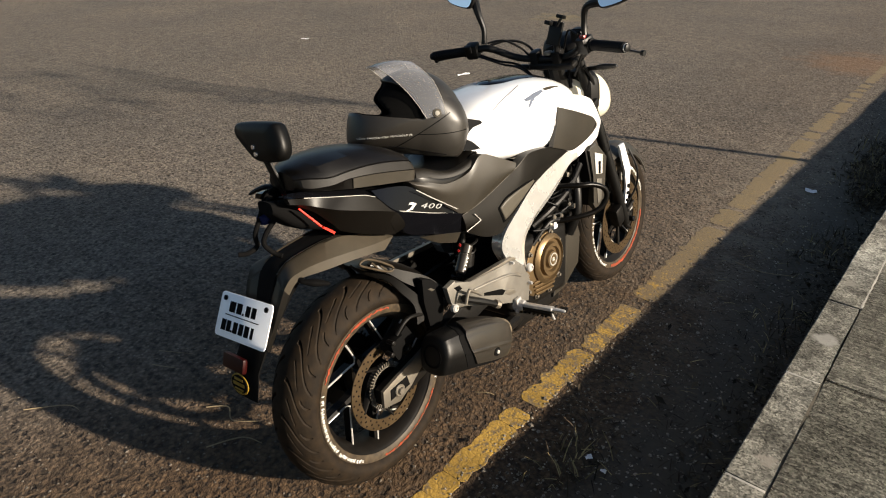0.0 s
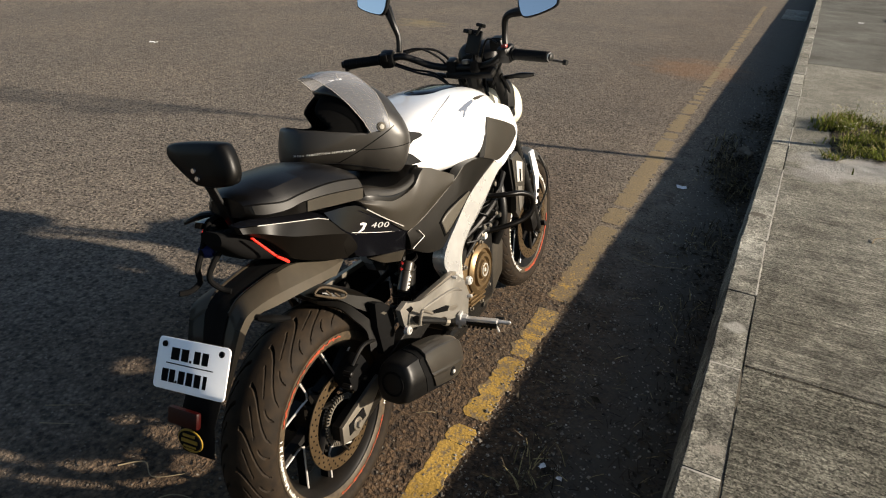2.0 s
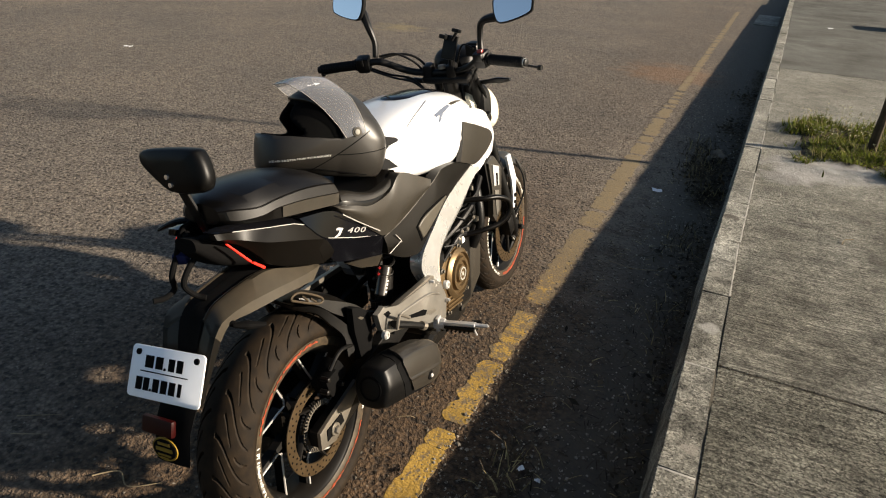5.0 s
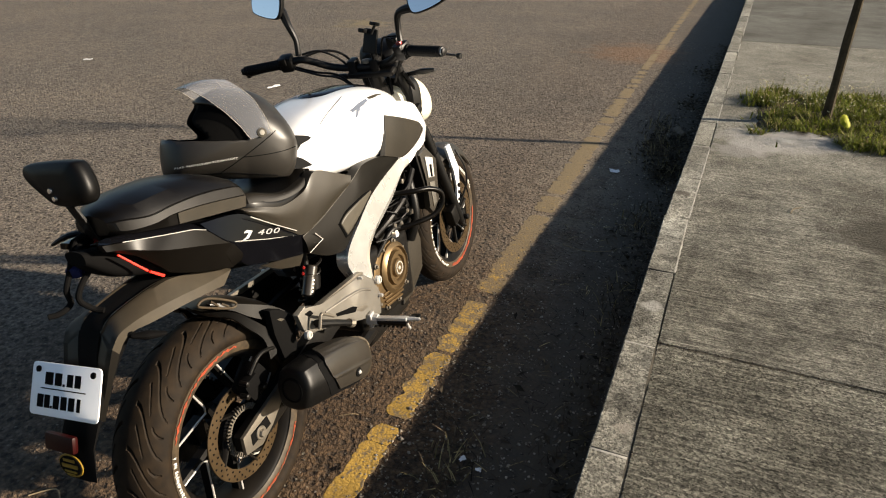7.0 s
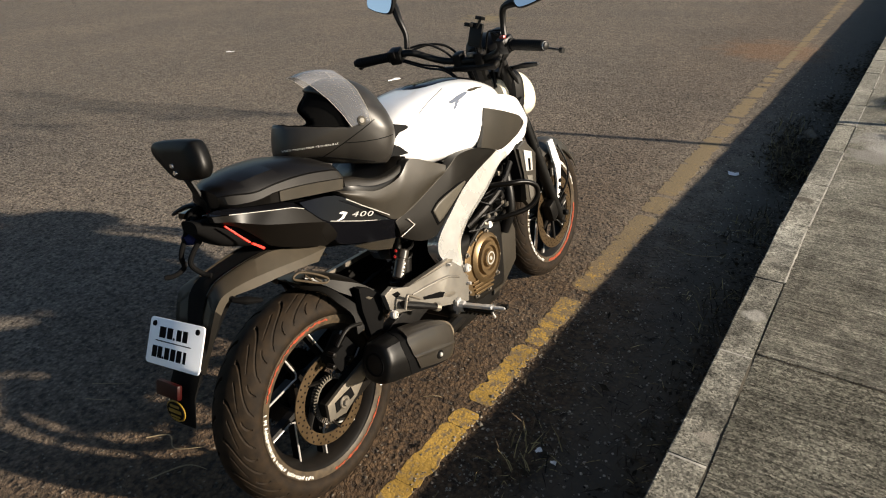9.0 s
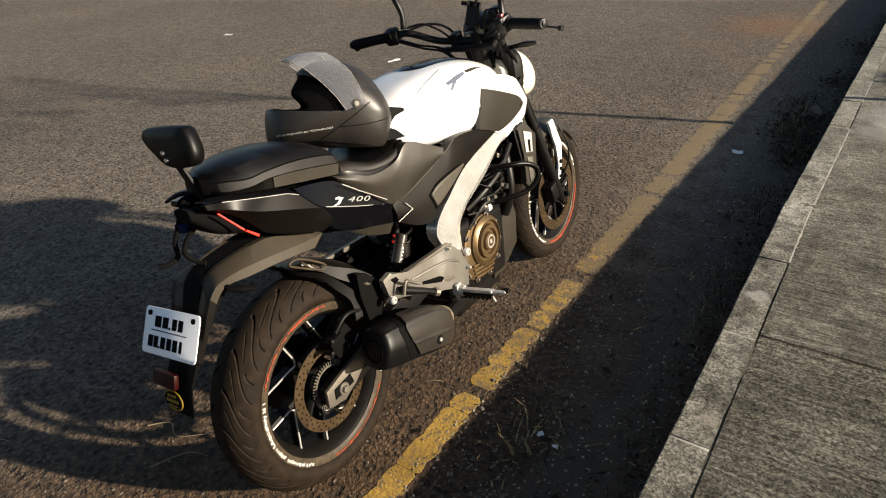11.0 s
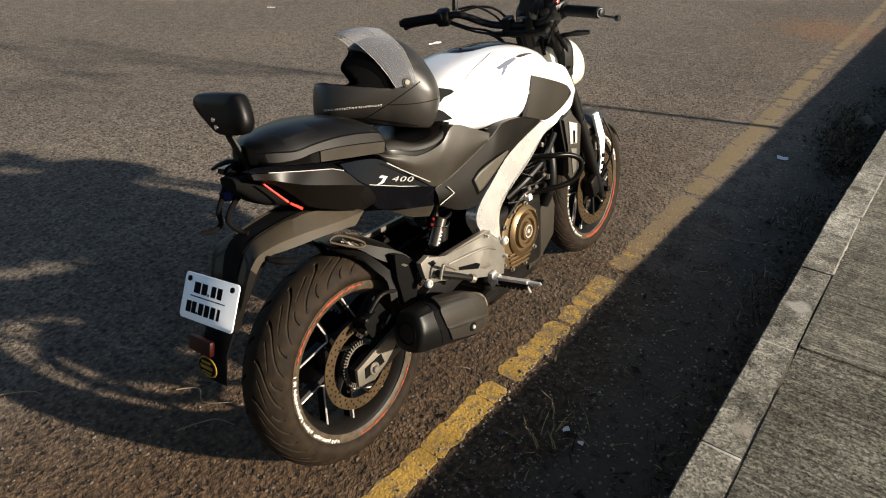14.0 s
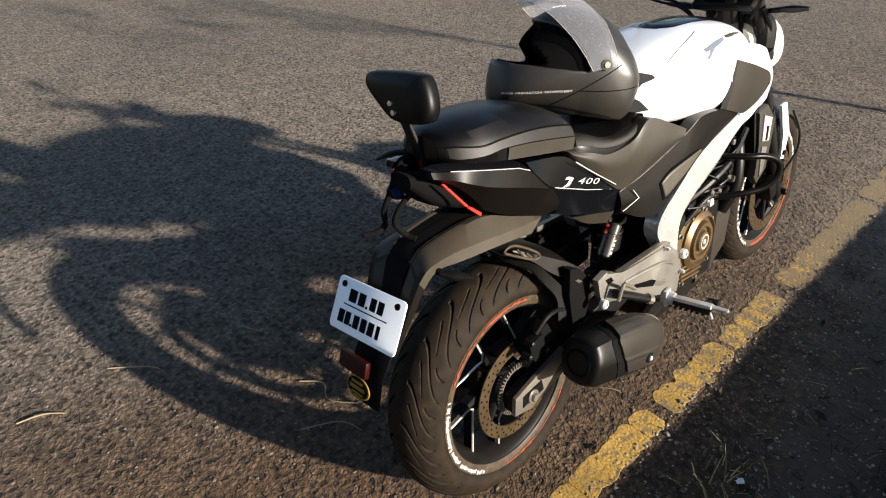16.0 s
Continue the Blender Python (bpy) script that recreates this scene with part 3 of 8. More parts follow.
M_PAVE_FAR = concrete_material("smooth_grey_concrete", (0.108, 0.106, 0.093), coarse=0.08, relief=0.0015, blotch=0.6)
M_PAVE_WORN = concrete_material("worn_broomed_concrete", (0.192, 0.186, 0.155), streak=0.50, streak_scale=78, coarse=0.36, relief=0.017, blotch=0.6)
M_SOIL = concrete_material("ashy_dry_soil", (0.085, 0.070, 0.050), coarse=0.6, marks=((0.405, 4.525, KERB_TOP, .26, .36, ASH), (0.67, 4.555, KERB_TOP, .15, .26, ASH)))



def kerb_x(y):
    """The kerb runs a little outwards along the road."""
    return max(0.0, y - 2.85) * 0.0185


bm = bmesh.new()
edges_x = [-1500, -60, -20, -8, -4, -2, -1, 0.0, 1500]
edges_y = [-1500, -60, -20, -6, -2, 0, 2, 4, 6, 10, 20, 60, 1500]
grid = [[bm.verts.new((x, y, 0)) for y in edges_y] for x in edges_x]
for i in range(len(edges_x) - 1):
    for j in range(len(edges_y) - 1):
        bm.faces.new((grid[i][j], grid[i + 1][j], grid[i + 1][j + 1], grid[i][j + 1]))
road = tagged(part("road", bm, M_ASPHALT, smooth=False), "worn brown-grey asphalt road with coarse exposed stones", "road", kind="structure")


def slab(x0, x1, y0, y1, top, bottom, bevel=0.0015):
    """A bay of concrete whose road side follows the kerb."""
    n = max(2, int((y1 - y0) / 0.5))
    ys = [y0 + (y1 - y0) * i / n for i in range(n + 1)]
    b = bmesh.new()
    loops = []
    for y in ys:
        x = x0 + kerb_x(y)
        loops.append([(x, y, bottom), (x, y, top - bevel), (x + bevel, y, top), (x + 1.5, y, top), (x1, y, top), (x1, y, bottom)])
    return rings(b, loops)


pavement = tagged(new("pavement"), "grey broom-finished concrete pavement cast in long bays", "pavement", kind="structure")
for y0, y1 in ((-6.0, 1.977), (1.989, 8.16), (8.172, 14.2), (14.212, 20.0), (20.012, 40.0)):
    part("paving_bay", slab(KERB_BACK + (0.003 if y1 > 2 else 0.0040), 14.0, y0, y1, KERB_TOP - 0.002, -0.05), M_PAVE_WORN if y1 < 2 else M_PAVE if y1 < 9 else M_PAVE_FAR, pavement)

kerb = tagged(new("kerb"), "grey precast concrete kerb stones along the pavement edge", "kerb", kind="structure")
joints = [-1.831, -1.282, -0.743, -0.204, 0.335, 0.874, 1.417, 1.951, 2.485, 3.049, 3.598, 4.188, 4.737, 5.276, 5.815, 6.354, 6.892, 7.431, 7.97, 8.509, 9.048, 9.587, 10.126, 10.675, 11.285, 11.895, 12.505, 13.115, 13.725, 14.335, 14.945, 15.555, 16.165, 16.775, 17.385, 17.995, 18.605]
rng = random.Random(5)
behind = [-6.0, -5.4, -4.8, -4.2, -3.6, -3.0, -2.4, -1.831]
for y0, y1 in list(zip(joints, joints[1:])) + list(zip(behind, behind[1:])):
    b = bmesh.new()
    bmesh.ops.create_cube(b, size=1.0)
    bmesh.ops.scale(b, vec=(KERB_BACK - KERB_ROAD, y1 - y0 - 0.004, KERB_TOP + 0.05), verts=b.verts[:])
    for v in b.verts:
        if v.co.x < 0 and v.co.z < 0:
            v.co.x -= 0.03
    bmesh.ops.bevel(b, geom=[e for e in b.edges if all(v.co.z > 0 for v in e.verts)], offset=0.003, segments=2, affect='EDGES')
    bmesh.ops.subdivide_edges(b, edges=[e for e in b.edges if e.calc_length() > 0.2 and abs(e.verts[0].co.y - e.verts[1].co.y) > 0.2], cuts=5)
    for v in b.verts:
        q = noise.noise_vector(v.co * 9 + Vector((0, y0 * 7, 0))) * 0.0035
        v.co += Vector((q.x, 0, q.z))
    ym = (y0 + y1) / 2
    st = part("kerb_stone", b, M_KERB, kerb, sharp=50)
    st.location = ((KERB_ROAD + KERB_BACK) / 2 + kerb_x(ym) + rng.uniform(-.001, .001), ym, (KERB_TOP - 0.05) / 2 + rng.uniform(-.002, .002))
    st.rotation_euler = (rng.uniform(-.003, .003), rng.uniform(-.006, .006), -math.atan(0.0185) * (ym > 2.8))


M_MORTAR = material("pale_mortar", (0.33, 0.315, 0.28), 0.9, spread=0.3, grain=60, stain=9, bump=0.5, bump_scale=200)
for yj in joints[3:24]:
    b = bmesh.new()
    box((KERB_BACK - KERB_ROAD - 0.006, 0.0105, KERB_TOP + 0.04), Matrix.Identity(4), b, 0.001)
    mj = part("mortar_joint", b, M_MORTAR, kerb)
    mj.location = ((KERB_ROAD + KERB_BACK) / 2 + kerb_x(yj), yj, (KERB_TOP - 0.0435) / 2 - 0.0012 * rng.random())


for y0, y1 in zip(joints[3:26], joints[4:27]):
    if rng.random() < 0.2 or y1 < 2.1:
        continue
    ya, yb = y0 + 0.02 * rng.random(), y1 - 0.25 * rng.random() ** 2
    b = bmesh.new()
    box((0.0065, yb - ya, 0.012), Matrix.Identity(4), b, 0.001)
    bmesh.ops.subdivide_edges(b, edges=[e for e in b.edges if e.calc_length() > 0.2], cuts=24)
    for v in b.verts:
        v.co.x += 0.0028 * noise.noise(Vector((v.co.x * 90, (v.co.y + ya) * 31, 2)))
    mj = part("mortar_joint", b, M_MORTAR, kerb)
    ym = (ya + yb) / 2
    mj.location = (KERB_BACK + 0.0020 + kerb_x(ym), ym, KERB_TOP - 0.0068)
    mj.rotation_euler = (0, 0, -math.atan(0.0185) * (ym > 2.8))


# dirt packed into the open joints of the worn bay
M_PACKED = material("packed_joint_dirt", (0.085, 0.074, 0.056), 0.95, spread=0.4, grain=60, stain=12, bump=0.6, bump_scale=180)
for ax, ya, yb in ((0, -1.6, 1.97), (1, 0.02, 2.6)):
    b = bmesh.new()
    steps = int((yb - ya) / .02)
    loops = []
    for i in range(steps + 1):
        q = ya + (yb - ya) * i / steps
        w = 0.0052 + 0.0026 * noise.noise(Vector((q * 14, 4.2, ax)))
        h = KERB_TOP - (0.0038, 0.0058)[ax] + 0.0030 * noise.noise(Vector((q * 9, 1.3, ax)))
        loops.append([(KERB_BACK + .002 - w, q, h - .006), (KERB_BACK + .002 - w, q, h), (KERB_BACK + .002 + w, q, h), (KERB_BACK + .002 + w, q, h - .006)] if ax == 0 else [(q, 1.983 + w * 1.3, h - .006), (q, 1.983 + w * 1.3, h), (q, 1.983 - w * 1.3, h), (q, 1.983 - w * 1.3, h - .006)])
    part("packed_joint", rings(b, loops), M_PACKED, pavement, "dirt packed into the open joint")


def paint_material():
    """Old yellow paint, cracked and worn through to the asphalt in patches."""
    m = material("worn_yellow_paint", (0.34, 0.212, 0.046), 0.85, spread=0.3, grain=45, stain=5, bump=0.9, bump_scale=130)
    n, l = m.node_tree.nodes, m.node_tree.links
    p = n["Principled BSDF"]
    old = p.inputs["Base Color"].links[0].from_socket
    geo = n.new("ShaderNodeNewGeometry")
    sep = n.new("ShaderNodeSeparateXYZ")
    l.new(geo.outputs["Position"], sep.inputs[0])
    fade = n.new("ShaderNodeMapRange")
    fade.inputs[1].default_value, fade.inputs[2].default_value, fade.inputs[3].default_value, fade.inputs[4].default_value = 1.3, 2.9, 0.425, 0.585
    l.new(sep.outputs[1], fade.inputs[0])
    side = n.new("ShaderNodeMath")
    side.inputs[1].default_value = 0.745
    l.new(sep.outputs[0], side.inputs[0])
    apart = n.new("ShaderNodeMath")
    apart.operation = 'ABSOLUTE'
    l.new(side.outputs[0], apart.inputs[0])
    rim = n.new("ShaderNodeMapRange")
    rim.inputs[1].default_value, rim.inputs[2].default_value, rim.inputs[3].default_value, rim.inputs[4].default_value = 0.036, 0.080, 0.0, 0.22
    l.new(apart.outputs[0], rim.inputs[0])
    worn_to = n.new("ShaderNodeMath")
    l.new(fade.outputs[0], worn_to.inputs[0])
    l.new(rim.outputs[0], worn_to.inputs[1])
    fade = worn_to
    t1, t2 = n.new("ShaderNodeTexNoise"), n.new("ShaderNodeTexNoise")
    t1.inputs["Scale"].default_value, t1.inputs["Detail"].default_value = 26.0, 9.0
    t2.inputs["Scale"].default_value, t2.inputs["Detail"].default_value = 95.0, 4.0
    l.new(geo.outputs["Position"], t1.inputs["Vector"])
    l.new(geo.outputs["Position"], t2.inputs["Vector"])
    avg = n.new("ShaderNodeMath")
    avg.operation = 'MULTIPLY_ADD'
    avg.inputs[1].default_value = 0.5
    half = n.new("ShaderNodeMath")
    half.operation = 'MULTIPLY'
    half.inputs[1].default_value = 0.5
    l.new(t1.outputs[0], avg.inputs[0])
    l.new(t2.outputs[0], half.inputs[0])
    l.new(half.outputs[0], avg.inputs[2])
    d = n.new("ShaderNodeMath")
    d.operation = 'SUBTRACT'
    l.new(avg.outputs[0], d.inputs[0])
    l.new(fade.outputs[0], d.inputs[1])
    k = n.new("ShaderNodeMapRange")
    k.inputs[1].default_value, k.inputs[2].default_value, k.inputs[3].default_value, k.inputs[4].default_value = -0.03, 0.06, 0.0, 1.0
    l.new(d.outputs[0], k.inputs[0])
    mix = n.new("ShaderNodeMix")
    mix.data_type = 'RGBA'
    mix.inputs[6].default_value = (0.150, 0.112, 0.066, 1)
    l.new(k.outputs[0], mix.inputs[0])
    l.new(old, mix.inputs[7])
    # a net of dark cracks
    warp = n.new("ShaderNodeTexNoise")
    warp.inputs["Scale"].default_value = 30.0
    l.new(geo.outputs["Position"], warp.inputs["Vector"])
    bend = n.new("ShaderNodeMix")
    bend.data_type, bend.blend_type = 'RGBA', 'LINEAR_LIGHT'
    bend.inputs[0].default_value = 0.022
    l.new(geo.outputs["Position"], bend.inputs[6])
    l.new(warp.outputs["Color"], bend.inputs[7])
    net = n.new("ShaderNodeTexVoronoi")
    net.feature, net.voronoi_dimensions = 'DISTANCE_TO_EDGE', '2D'
    net.inputs["Scale"].default_value = 58.0
    l.new(bend.outputs[2], net.inputs["Vector"])
    open_crack = n.new("ShaderNodeMapRange")
    open_crack.inputs[1].default_value, open_crack.inputs[2].default_value, open_crack.inputs[3].default_value, open_crack.inputs[4].default_value = 0.01, 0.12, 0.38, 0.0
    l.new(net.outputs["Distance"], open_crack.inputs[0])
    dark = n.new("ShaderNodeMix")
    dark.data_type = 'RGBA'
    dark.inputs[7].default_value = (0.060, 0.044, 0.026, 1)
    l.new(open_crack.outputs[0], dark.inputs[0])
    # the far stretch is bleached and dusty
    pale = n.new("ShaderNodeMapRange")
    pale.inputs[1].default_value, pale.inputs[2].default_value, pale.inputs[3].default_value, pale.inputs[4].default_value = 2.1, 3.7, 0.0, 0.64
    l.new(sep.outputs[1], pale.inputs[0])
    dusty = n.new("ShaderNodeMix")
    dusty.data_type = 'RGBA'
    dusty.inputs[7].default_value = (0.195, 0.153, 0.092, 1)
    l.new(pale.outputs[0], dusty.inputs[0])
    l.new(mix.outputs[2], dusty.inputs[6])
    l.new(dusty.outputs[2], dark.inputs[6])
    l.new(dark.outputs[2], p.inputs["Base Color"])
    lift = n.new("ShaderNodeBump")
    lift.inputs["Strength"].default_value, lift.inputs["Distance"].default_value = 0.45, 0.003
    l.new(net.outputs["Distance"], lift.inputs["Height"])
    if p.inputs["Normal"].links:
        l.new(p.inputs["Normal"].links[0].from_socket, lift.inputs["Normal"])
    l.new(lift.outputs[0], p.inputs["Normal"])
    return m


M_PAINT = paint_material()
line_ob = tagged(new("yellow_edge_line"), "worn cracked yellow paint line along the road edge", "road marking", kind="structure")
rng = random.Random(11)
y = -4.0
while y < 16:
    if 1.46 < y < 1.50:
        y = 1.515
    length = rng.uniform(0.09, 0.36)
    if y < 1.46 < y + length:
        length = 1.47 - y
    wear = min(1.0, max(0.0, (y - 1.6) / 5.5))
    b = bmesh.new()
    nseg = max(4, int(length / 0.012))
    left, right = [], []
    for i in range(nseg + 1):
        yy = y + (length - rng.uniform(0.0, 0.0025)) * i / nseg
        w = 0.040 + 0.013 * min(1, max(0, (yy - 1.8) / 1.5)) - 0.016 * min(1, max(0, (yy - 5.2) / 2))
        jit = 0.020 + 0.024 * wear
        xc = -0.745 - 0.032 * min(1, max(0, (yy - 2.6) / 3))
        far_end = min(i, nseg - i) / nseg * length
        w *= min(1.0, 0.62 + 0.38 * (far_end / 0.022) ** 0.5)
        q = noise.noise(Vector((yy * 23, 3.1, 0)))
        q2 = noise.noise(Vector((yy * 23, 9.1, 0)))
        left.append((xc - w - 0.006 * rng.random() + jit * q, yy))
        right.append((xc + w + 0.006 * rng.random() + jit * q2, yy))
    va = [b.verts.new((px, py, 0.0010)) for px, py in left]
    vb = [b.verts.new((px, py, 0.0010)) for px, py in right]
    ga = [b.verts.new((px - .002, py, 0.0)) for px, py in left]
    gb = [b.verts.new((px + .002, py, 0.0)) for px, py in right]
    for i in range(nseg):
        b.faces.new((va[i], vb[i], vb[i + 1], va[i + 1]))
        b.faces.new((ga[i], va[i], va[i + 1], ga[i + 1]))
        b.faces.new((vb[i], gb[i], gb[i + 1], vb[i + 1]))
    part("paint_patch", b, M_PAINT, line_ob, smooth=False)
    y += length + (rng.uniform(0, 0.10) if rng.random() < 0.22 + 0.6 * wear else 0.0)

from mathutils.bvhtree import BVHTree
# ---- the motorcycle: local x to its right, y ahead, z up from the rear tyre's contact ----
BIKE = pose(-0.935, 1.014, 0.0) @ pose(0, 0, 0, 0, 0, 0.5) @ pose(0, 0, 0, 0, -8.5, 0)
bike = tagged(new("motorcycle"), "parked white and black street motorcycle leaning on its side stand", "motorcycle")
bike.matrix_world = BIKE
WHEELBASE, R_REAR, R_FRONT = 1.453, 0.306, 0.293
STEER_AXIS = Vector((0, -0.42, 0.907)).normalized()
STEER_POINT = Vector((0, 1.10, 0.95))
STEER = Matrix.Translation(STEER_POINT) @ Matrix.Rotation(radians(-1), 4, STEER_AXIS) @ Matrix.Translation(-STEER_POINT)


def steered(bm):
    bmesh.ops.transform(bm, matrix=STEER, verts=bm.verts[:])
    return bm


def skin(rows, thick=0.014, steps=5, across=4, side=1):
    """A side panel through rows of (x, y, z) points, upper row first; thick inwards. side -1 mirrors it."""
    fine = [curve_points(r, steps) for r in rows]
    cols = list(zip(*fine))
    grid = [curve_points(c, across) for c in cols] if len(rows) > 2 else [list(c) for c in cols]
    n, m = len(grid), len(grid[0])
    b = bmesh.new()
    flip = Vector((side, 1, 1))
    out = [[b.verts.new(p * flip) for p in c] for c in grid]
    inn = [[b.verts.new((p - Vector((thick, 0, 0))) * flip) for p in c] for c in grid]
    for i in range(n - 1):
        for j in range(m - 1):
            b.faces.new((out[i][j], out[i + 1][j], out[i + 1][j + 1], out[i][j + 1]))
            b.faces.new((inn[i][j + 1], inn[i + 1][j + 1], inn[i + 1][j], inn[i][j]))
    for i in range(n - 1):
        for j in (0, m - 1):
            b.faces.new((out[i][j], out[i + 1][j], inn[i + 1][j], inn[i][j]))
    for j in range(m - 1):
        for i in (0, n - 1):
            b.faces.new((out[i][j], out[i][j + 1], inn[i][j + 1], inn[i][j]))
    return b


def mirrored(make):
    """One part on each side: make(side) with side +1 (right) or -1."""
    return [make(1), make(-1)]


def tyre_bm(radius, half, rim_r, periods, centre, offset=0.0):
    """A tyre with curved grooves cut into its tread."""
    n_round, n_across = periods * 36, 150
    loops = []
    side = 0.62
    for j in range(n_across + 1):
        u = -1 + 2 * j / n_across                    # across, bead to bead
        ring = []
        for i in range(n_round):
            a = 2 * math.pi * i / n_round
            ph = 2.2 * u
            if abs(u) < 0.70:                        # the crown
                t = u / 0.70
                x = half * math.sin(t * 1.32) / math.sin(1.32)
                r = radius - 0.062 * (half / 0.075) * (1 - math.cos(t * 1.32)) / (1 - math.cos(1.32)) * 0.86
            else:                                    # the side wall, down to the bead
                s = (abs(u) - 0.70) / 0.30
                edge = radius - 0.062 * (half / 0.075) * 0.86
                r = edge + (rim_r - edge) * s
                x = math.copysign(half * (1 + 0.02 * math.sin(s * 3.0) - 0.20 * s ** 2.2), u)
            # grooves: two sweeps in each period, mirrored left and right and shifted by half
            w = abs(u) / 0.70
            if 0.06 < w < 0.97:
                base = i / n_round * periods + (0.5 if u < 0 else 0.0)
                lane = base - 1.30 * w + 0.22 * math.sin(w * 6.0)
                f = lane % 1.0
                d1 = abs(f - 0.30)
                d2 = abs((lane + 0.12 * math.sin(w * 8)) % 1.0 - 0.80)
                fade = min(1.0, max(0.25, (0.95 - w) / 0.25))
                g = max(0.0, 1 - (d1 / (0.052 * fade)) ** 4) if 0.12 < w < 0.90 else 0.0
                g2 = max(0.0, 1 - (d2 / (0.040 * fade)) ** 4) if (0.26 < w < 0.50 or 0.60 < w < 0.90) else 0.0
                r -= 0.0070 * max(g, g2)
            ring.append(Vector((offset + x, centre[1] + r * math.cos(a), centre[2] + r * math.sin(a))))
        loops.append(ring)
    return rings(bmesh.new(), loops, cap=False)


def arc_band(r0, r1, x, a0, a1, centre, n=40, thick=0.0012, ragged=0.0, seed=0):
    b = bmesh.new()
    rg = random.Random(seed)
    rows = []
    for i in range(n + 1):
        a = radians(a0 + (a1 - a0) * i / n)
        j0, j1 = rg.uniform(0, ragged), rg.uniform(0, ragged)
        rows.append([(x + (thick if k in (1, 2) else 0), centre[1] + r * math.cos(a), centre[2] + r * math.sin(a)) for k, r in enumerate((r0 + j0, r0 + j0, r1 - j1, r1 - j1))])
    vs = [[b.verts.new(p) for p in row] for row in rows]
    for p, q in zip(vs, vs[1:]):
        for k in range(3):
            b.faces.new((p[k], p[k + 1], q[k + 1], q[k]))
    return b


def letter_arc(r, x, a0, a1, centre, size, seed, gap=0.35):
    """Unreadable lettering round a rim: small bars."""
    b = bmesh.new()
    rg = random.Random(seed)
    a = a0
    while a < a1:
        w = size * rg.uniform(0.45, 0.9)
        step = math.degrees(w / r)
        if rg.random() > 0.12:
            m = Matrix.Translation(Vector(centre) + Vector((x, r * math.cos(radians(a)), r * math.sin(radians(a))))) @ Matrix.Rotation(radians(a), 4, 'X')
            box((0.0014, size, w * 0.28), m @ Matrix.Translation((0, 0, -w * 0.3)), b, bevel=0)
            box((0.0014, size * rg.choice((0.28, 1.0)), w * 0.28), m @ Matrix.Translation((0, rg.choice((-.36, 0, .36)) * size, w * 0.1)), b, bevel=0)
            box((0.0014, size * 0.26, w * 0.8), m @ Matrix.Translation((0, rg.choice((-.36, .36)) * size, 0)), b, bevel=0)
        a += step * (1 + gap)
    return b


def spoke_pair(bm, bm_edge, a, centre, hub_r, rim_r, x0, x1, width):
    """A cast root that forks into one straight and one swept spoke, with a bright machined edge round the fork."""
    c = Vector(centre)
    at = lambda r, k, x: c + Vector((x, r * math.cos(k), r * math.sin(k)))
    xa = Vector((1, 0, 0))
    xm = (x0 + x1) / 2
    straight = [at(hub_r, a + .20, x0), at(0.108, a + .02, xm), at(rim_r, a - .01, x1)]
    swept = [at(hub_r, a + .62, x0), at(0.108, a + .20, xm), at(rim_r, a + .72, x1)]
    for s, (q0, q1, q2) in ((-1, straight), (1, swept)):
        loops = []
        for p, nxt, w in ((q0, q1, .012), (q1, q2, width * 1.2), (q2, q2 + (q2 - q1), width)):
            d = (nxt - p).normalized()
            out = xa.cross(d).normalized() * w * s
            loops.append([p + xa * .005, p + out * 1.5 + xa * .001, p + out * 1.7 - xa * .022, p - out * .2 - xa * .022])
        rings(bm, loops)
    line = [straight[2].lerp(straight[1], .04), straight[1].lerp(straight[2], .10), straight[1].lerp(swept[1], .5) - (at(.012, a + .1, 0) - c) * .4, swept[1].lerp(swept[2], .10), swept[2].lerp(swept[1], .04)]
    tube([p + xa * .0058 for p in line], 0.0027, bm_edge, n=6, smooth=False)


def wheel(name, centre, radius, half, rim_r, periods, pairs, start, steer=False):
    fix = steered if steer else (lambda b: b)
    c = Vector(centre)
    w = half * 0.86
    b = bmesh.new()
    lathe([(-w, rim_r + .010), (-w + .004, rim_r + .012), (-w + .008, rim_r - .002), (-w * .5, rim_r - .018), (0, rim_r - .026), (w * .5, rim_r - .018), (w - .008, rim_r - .002), (w - .004, rim_r + .012),
           (w, rim_r + .010), (w - .002, rim_r - .006), (w - .012, rim_r - .018), (w * .45, rim_r - .034), (-w * .45, rim_r - .034), (-w + .012, rim_r - .018), (-w + .002, rim_r - .006), (-w, rim_r + .010)], b, c, 120)
    lathe([(-.055, .02), (-.055, .045), (-.03, .062), (.03, .062), (.055, .045), (.055, .02)], b, c, 48)
    edge, spokes = bmesh.new(), bmesh.new()
    for k in range(pairs):
        spoke_pair(spokes, edge, start + 2 * math.pi * k / pairs, c, 0.055, rim_r - 0.026, 0.012, 0.026, 0.0055)
    rim = part(name, fix(b), M_RIM, bike, "black cast alloy wheel with thin twin spokes")
    pieces("spoke", fix(spokes), M_RIM, rim)
    pieces("machined_spoke_edge", fix(edge), M_EDGE, rim, "bright machined spoke edge")
    part("tyre", fix(tyre_bm(radius, half, rim_r + .008, periods, centre)), M_RUBBER, rim, "dusty black grooved tyre", sharp=28)
    lip = bmesh.new()
    lathe([(w - .0030, rim_r - .012), (w + .0016, rim_r - .004), (w + .0016, rim_r + .011), (w - .004, rim_r + .013)], lip, c, 120)
    part("rim_lip", fix(lip), M_RIMLIP, rim, "dusty brown rim lip")
    return rim, w


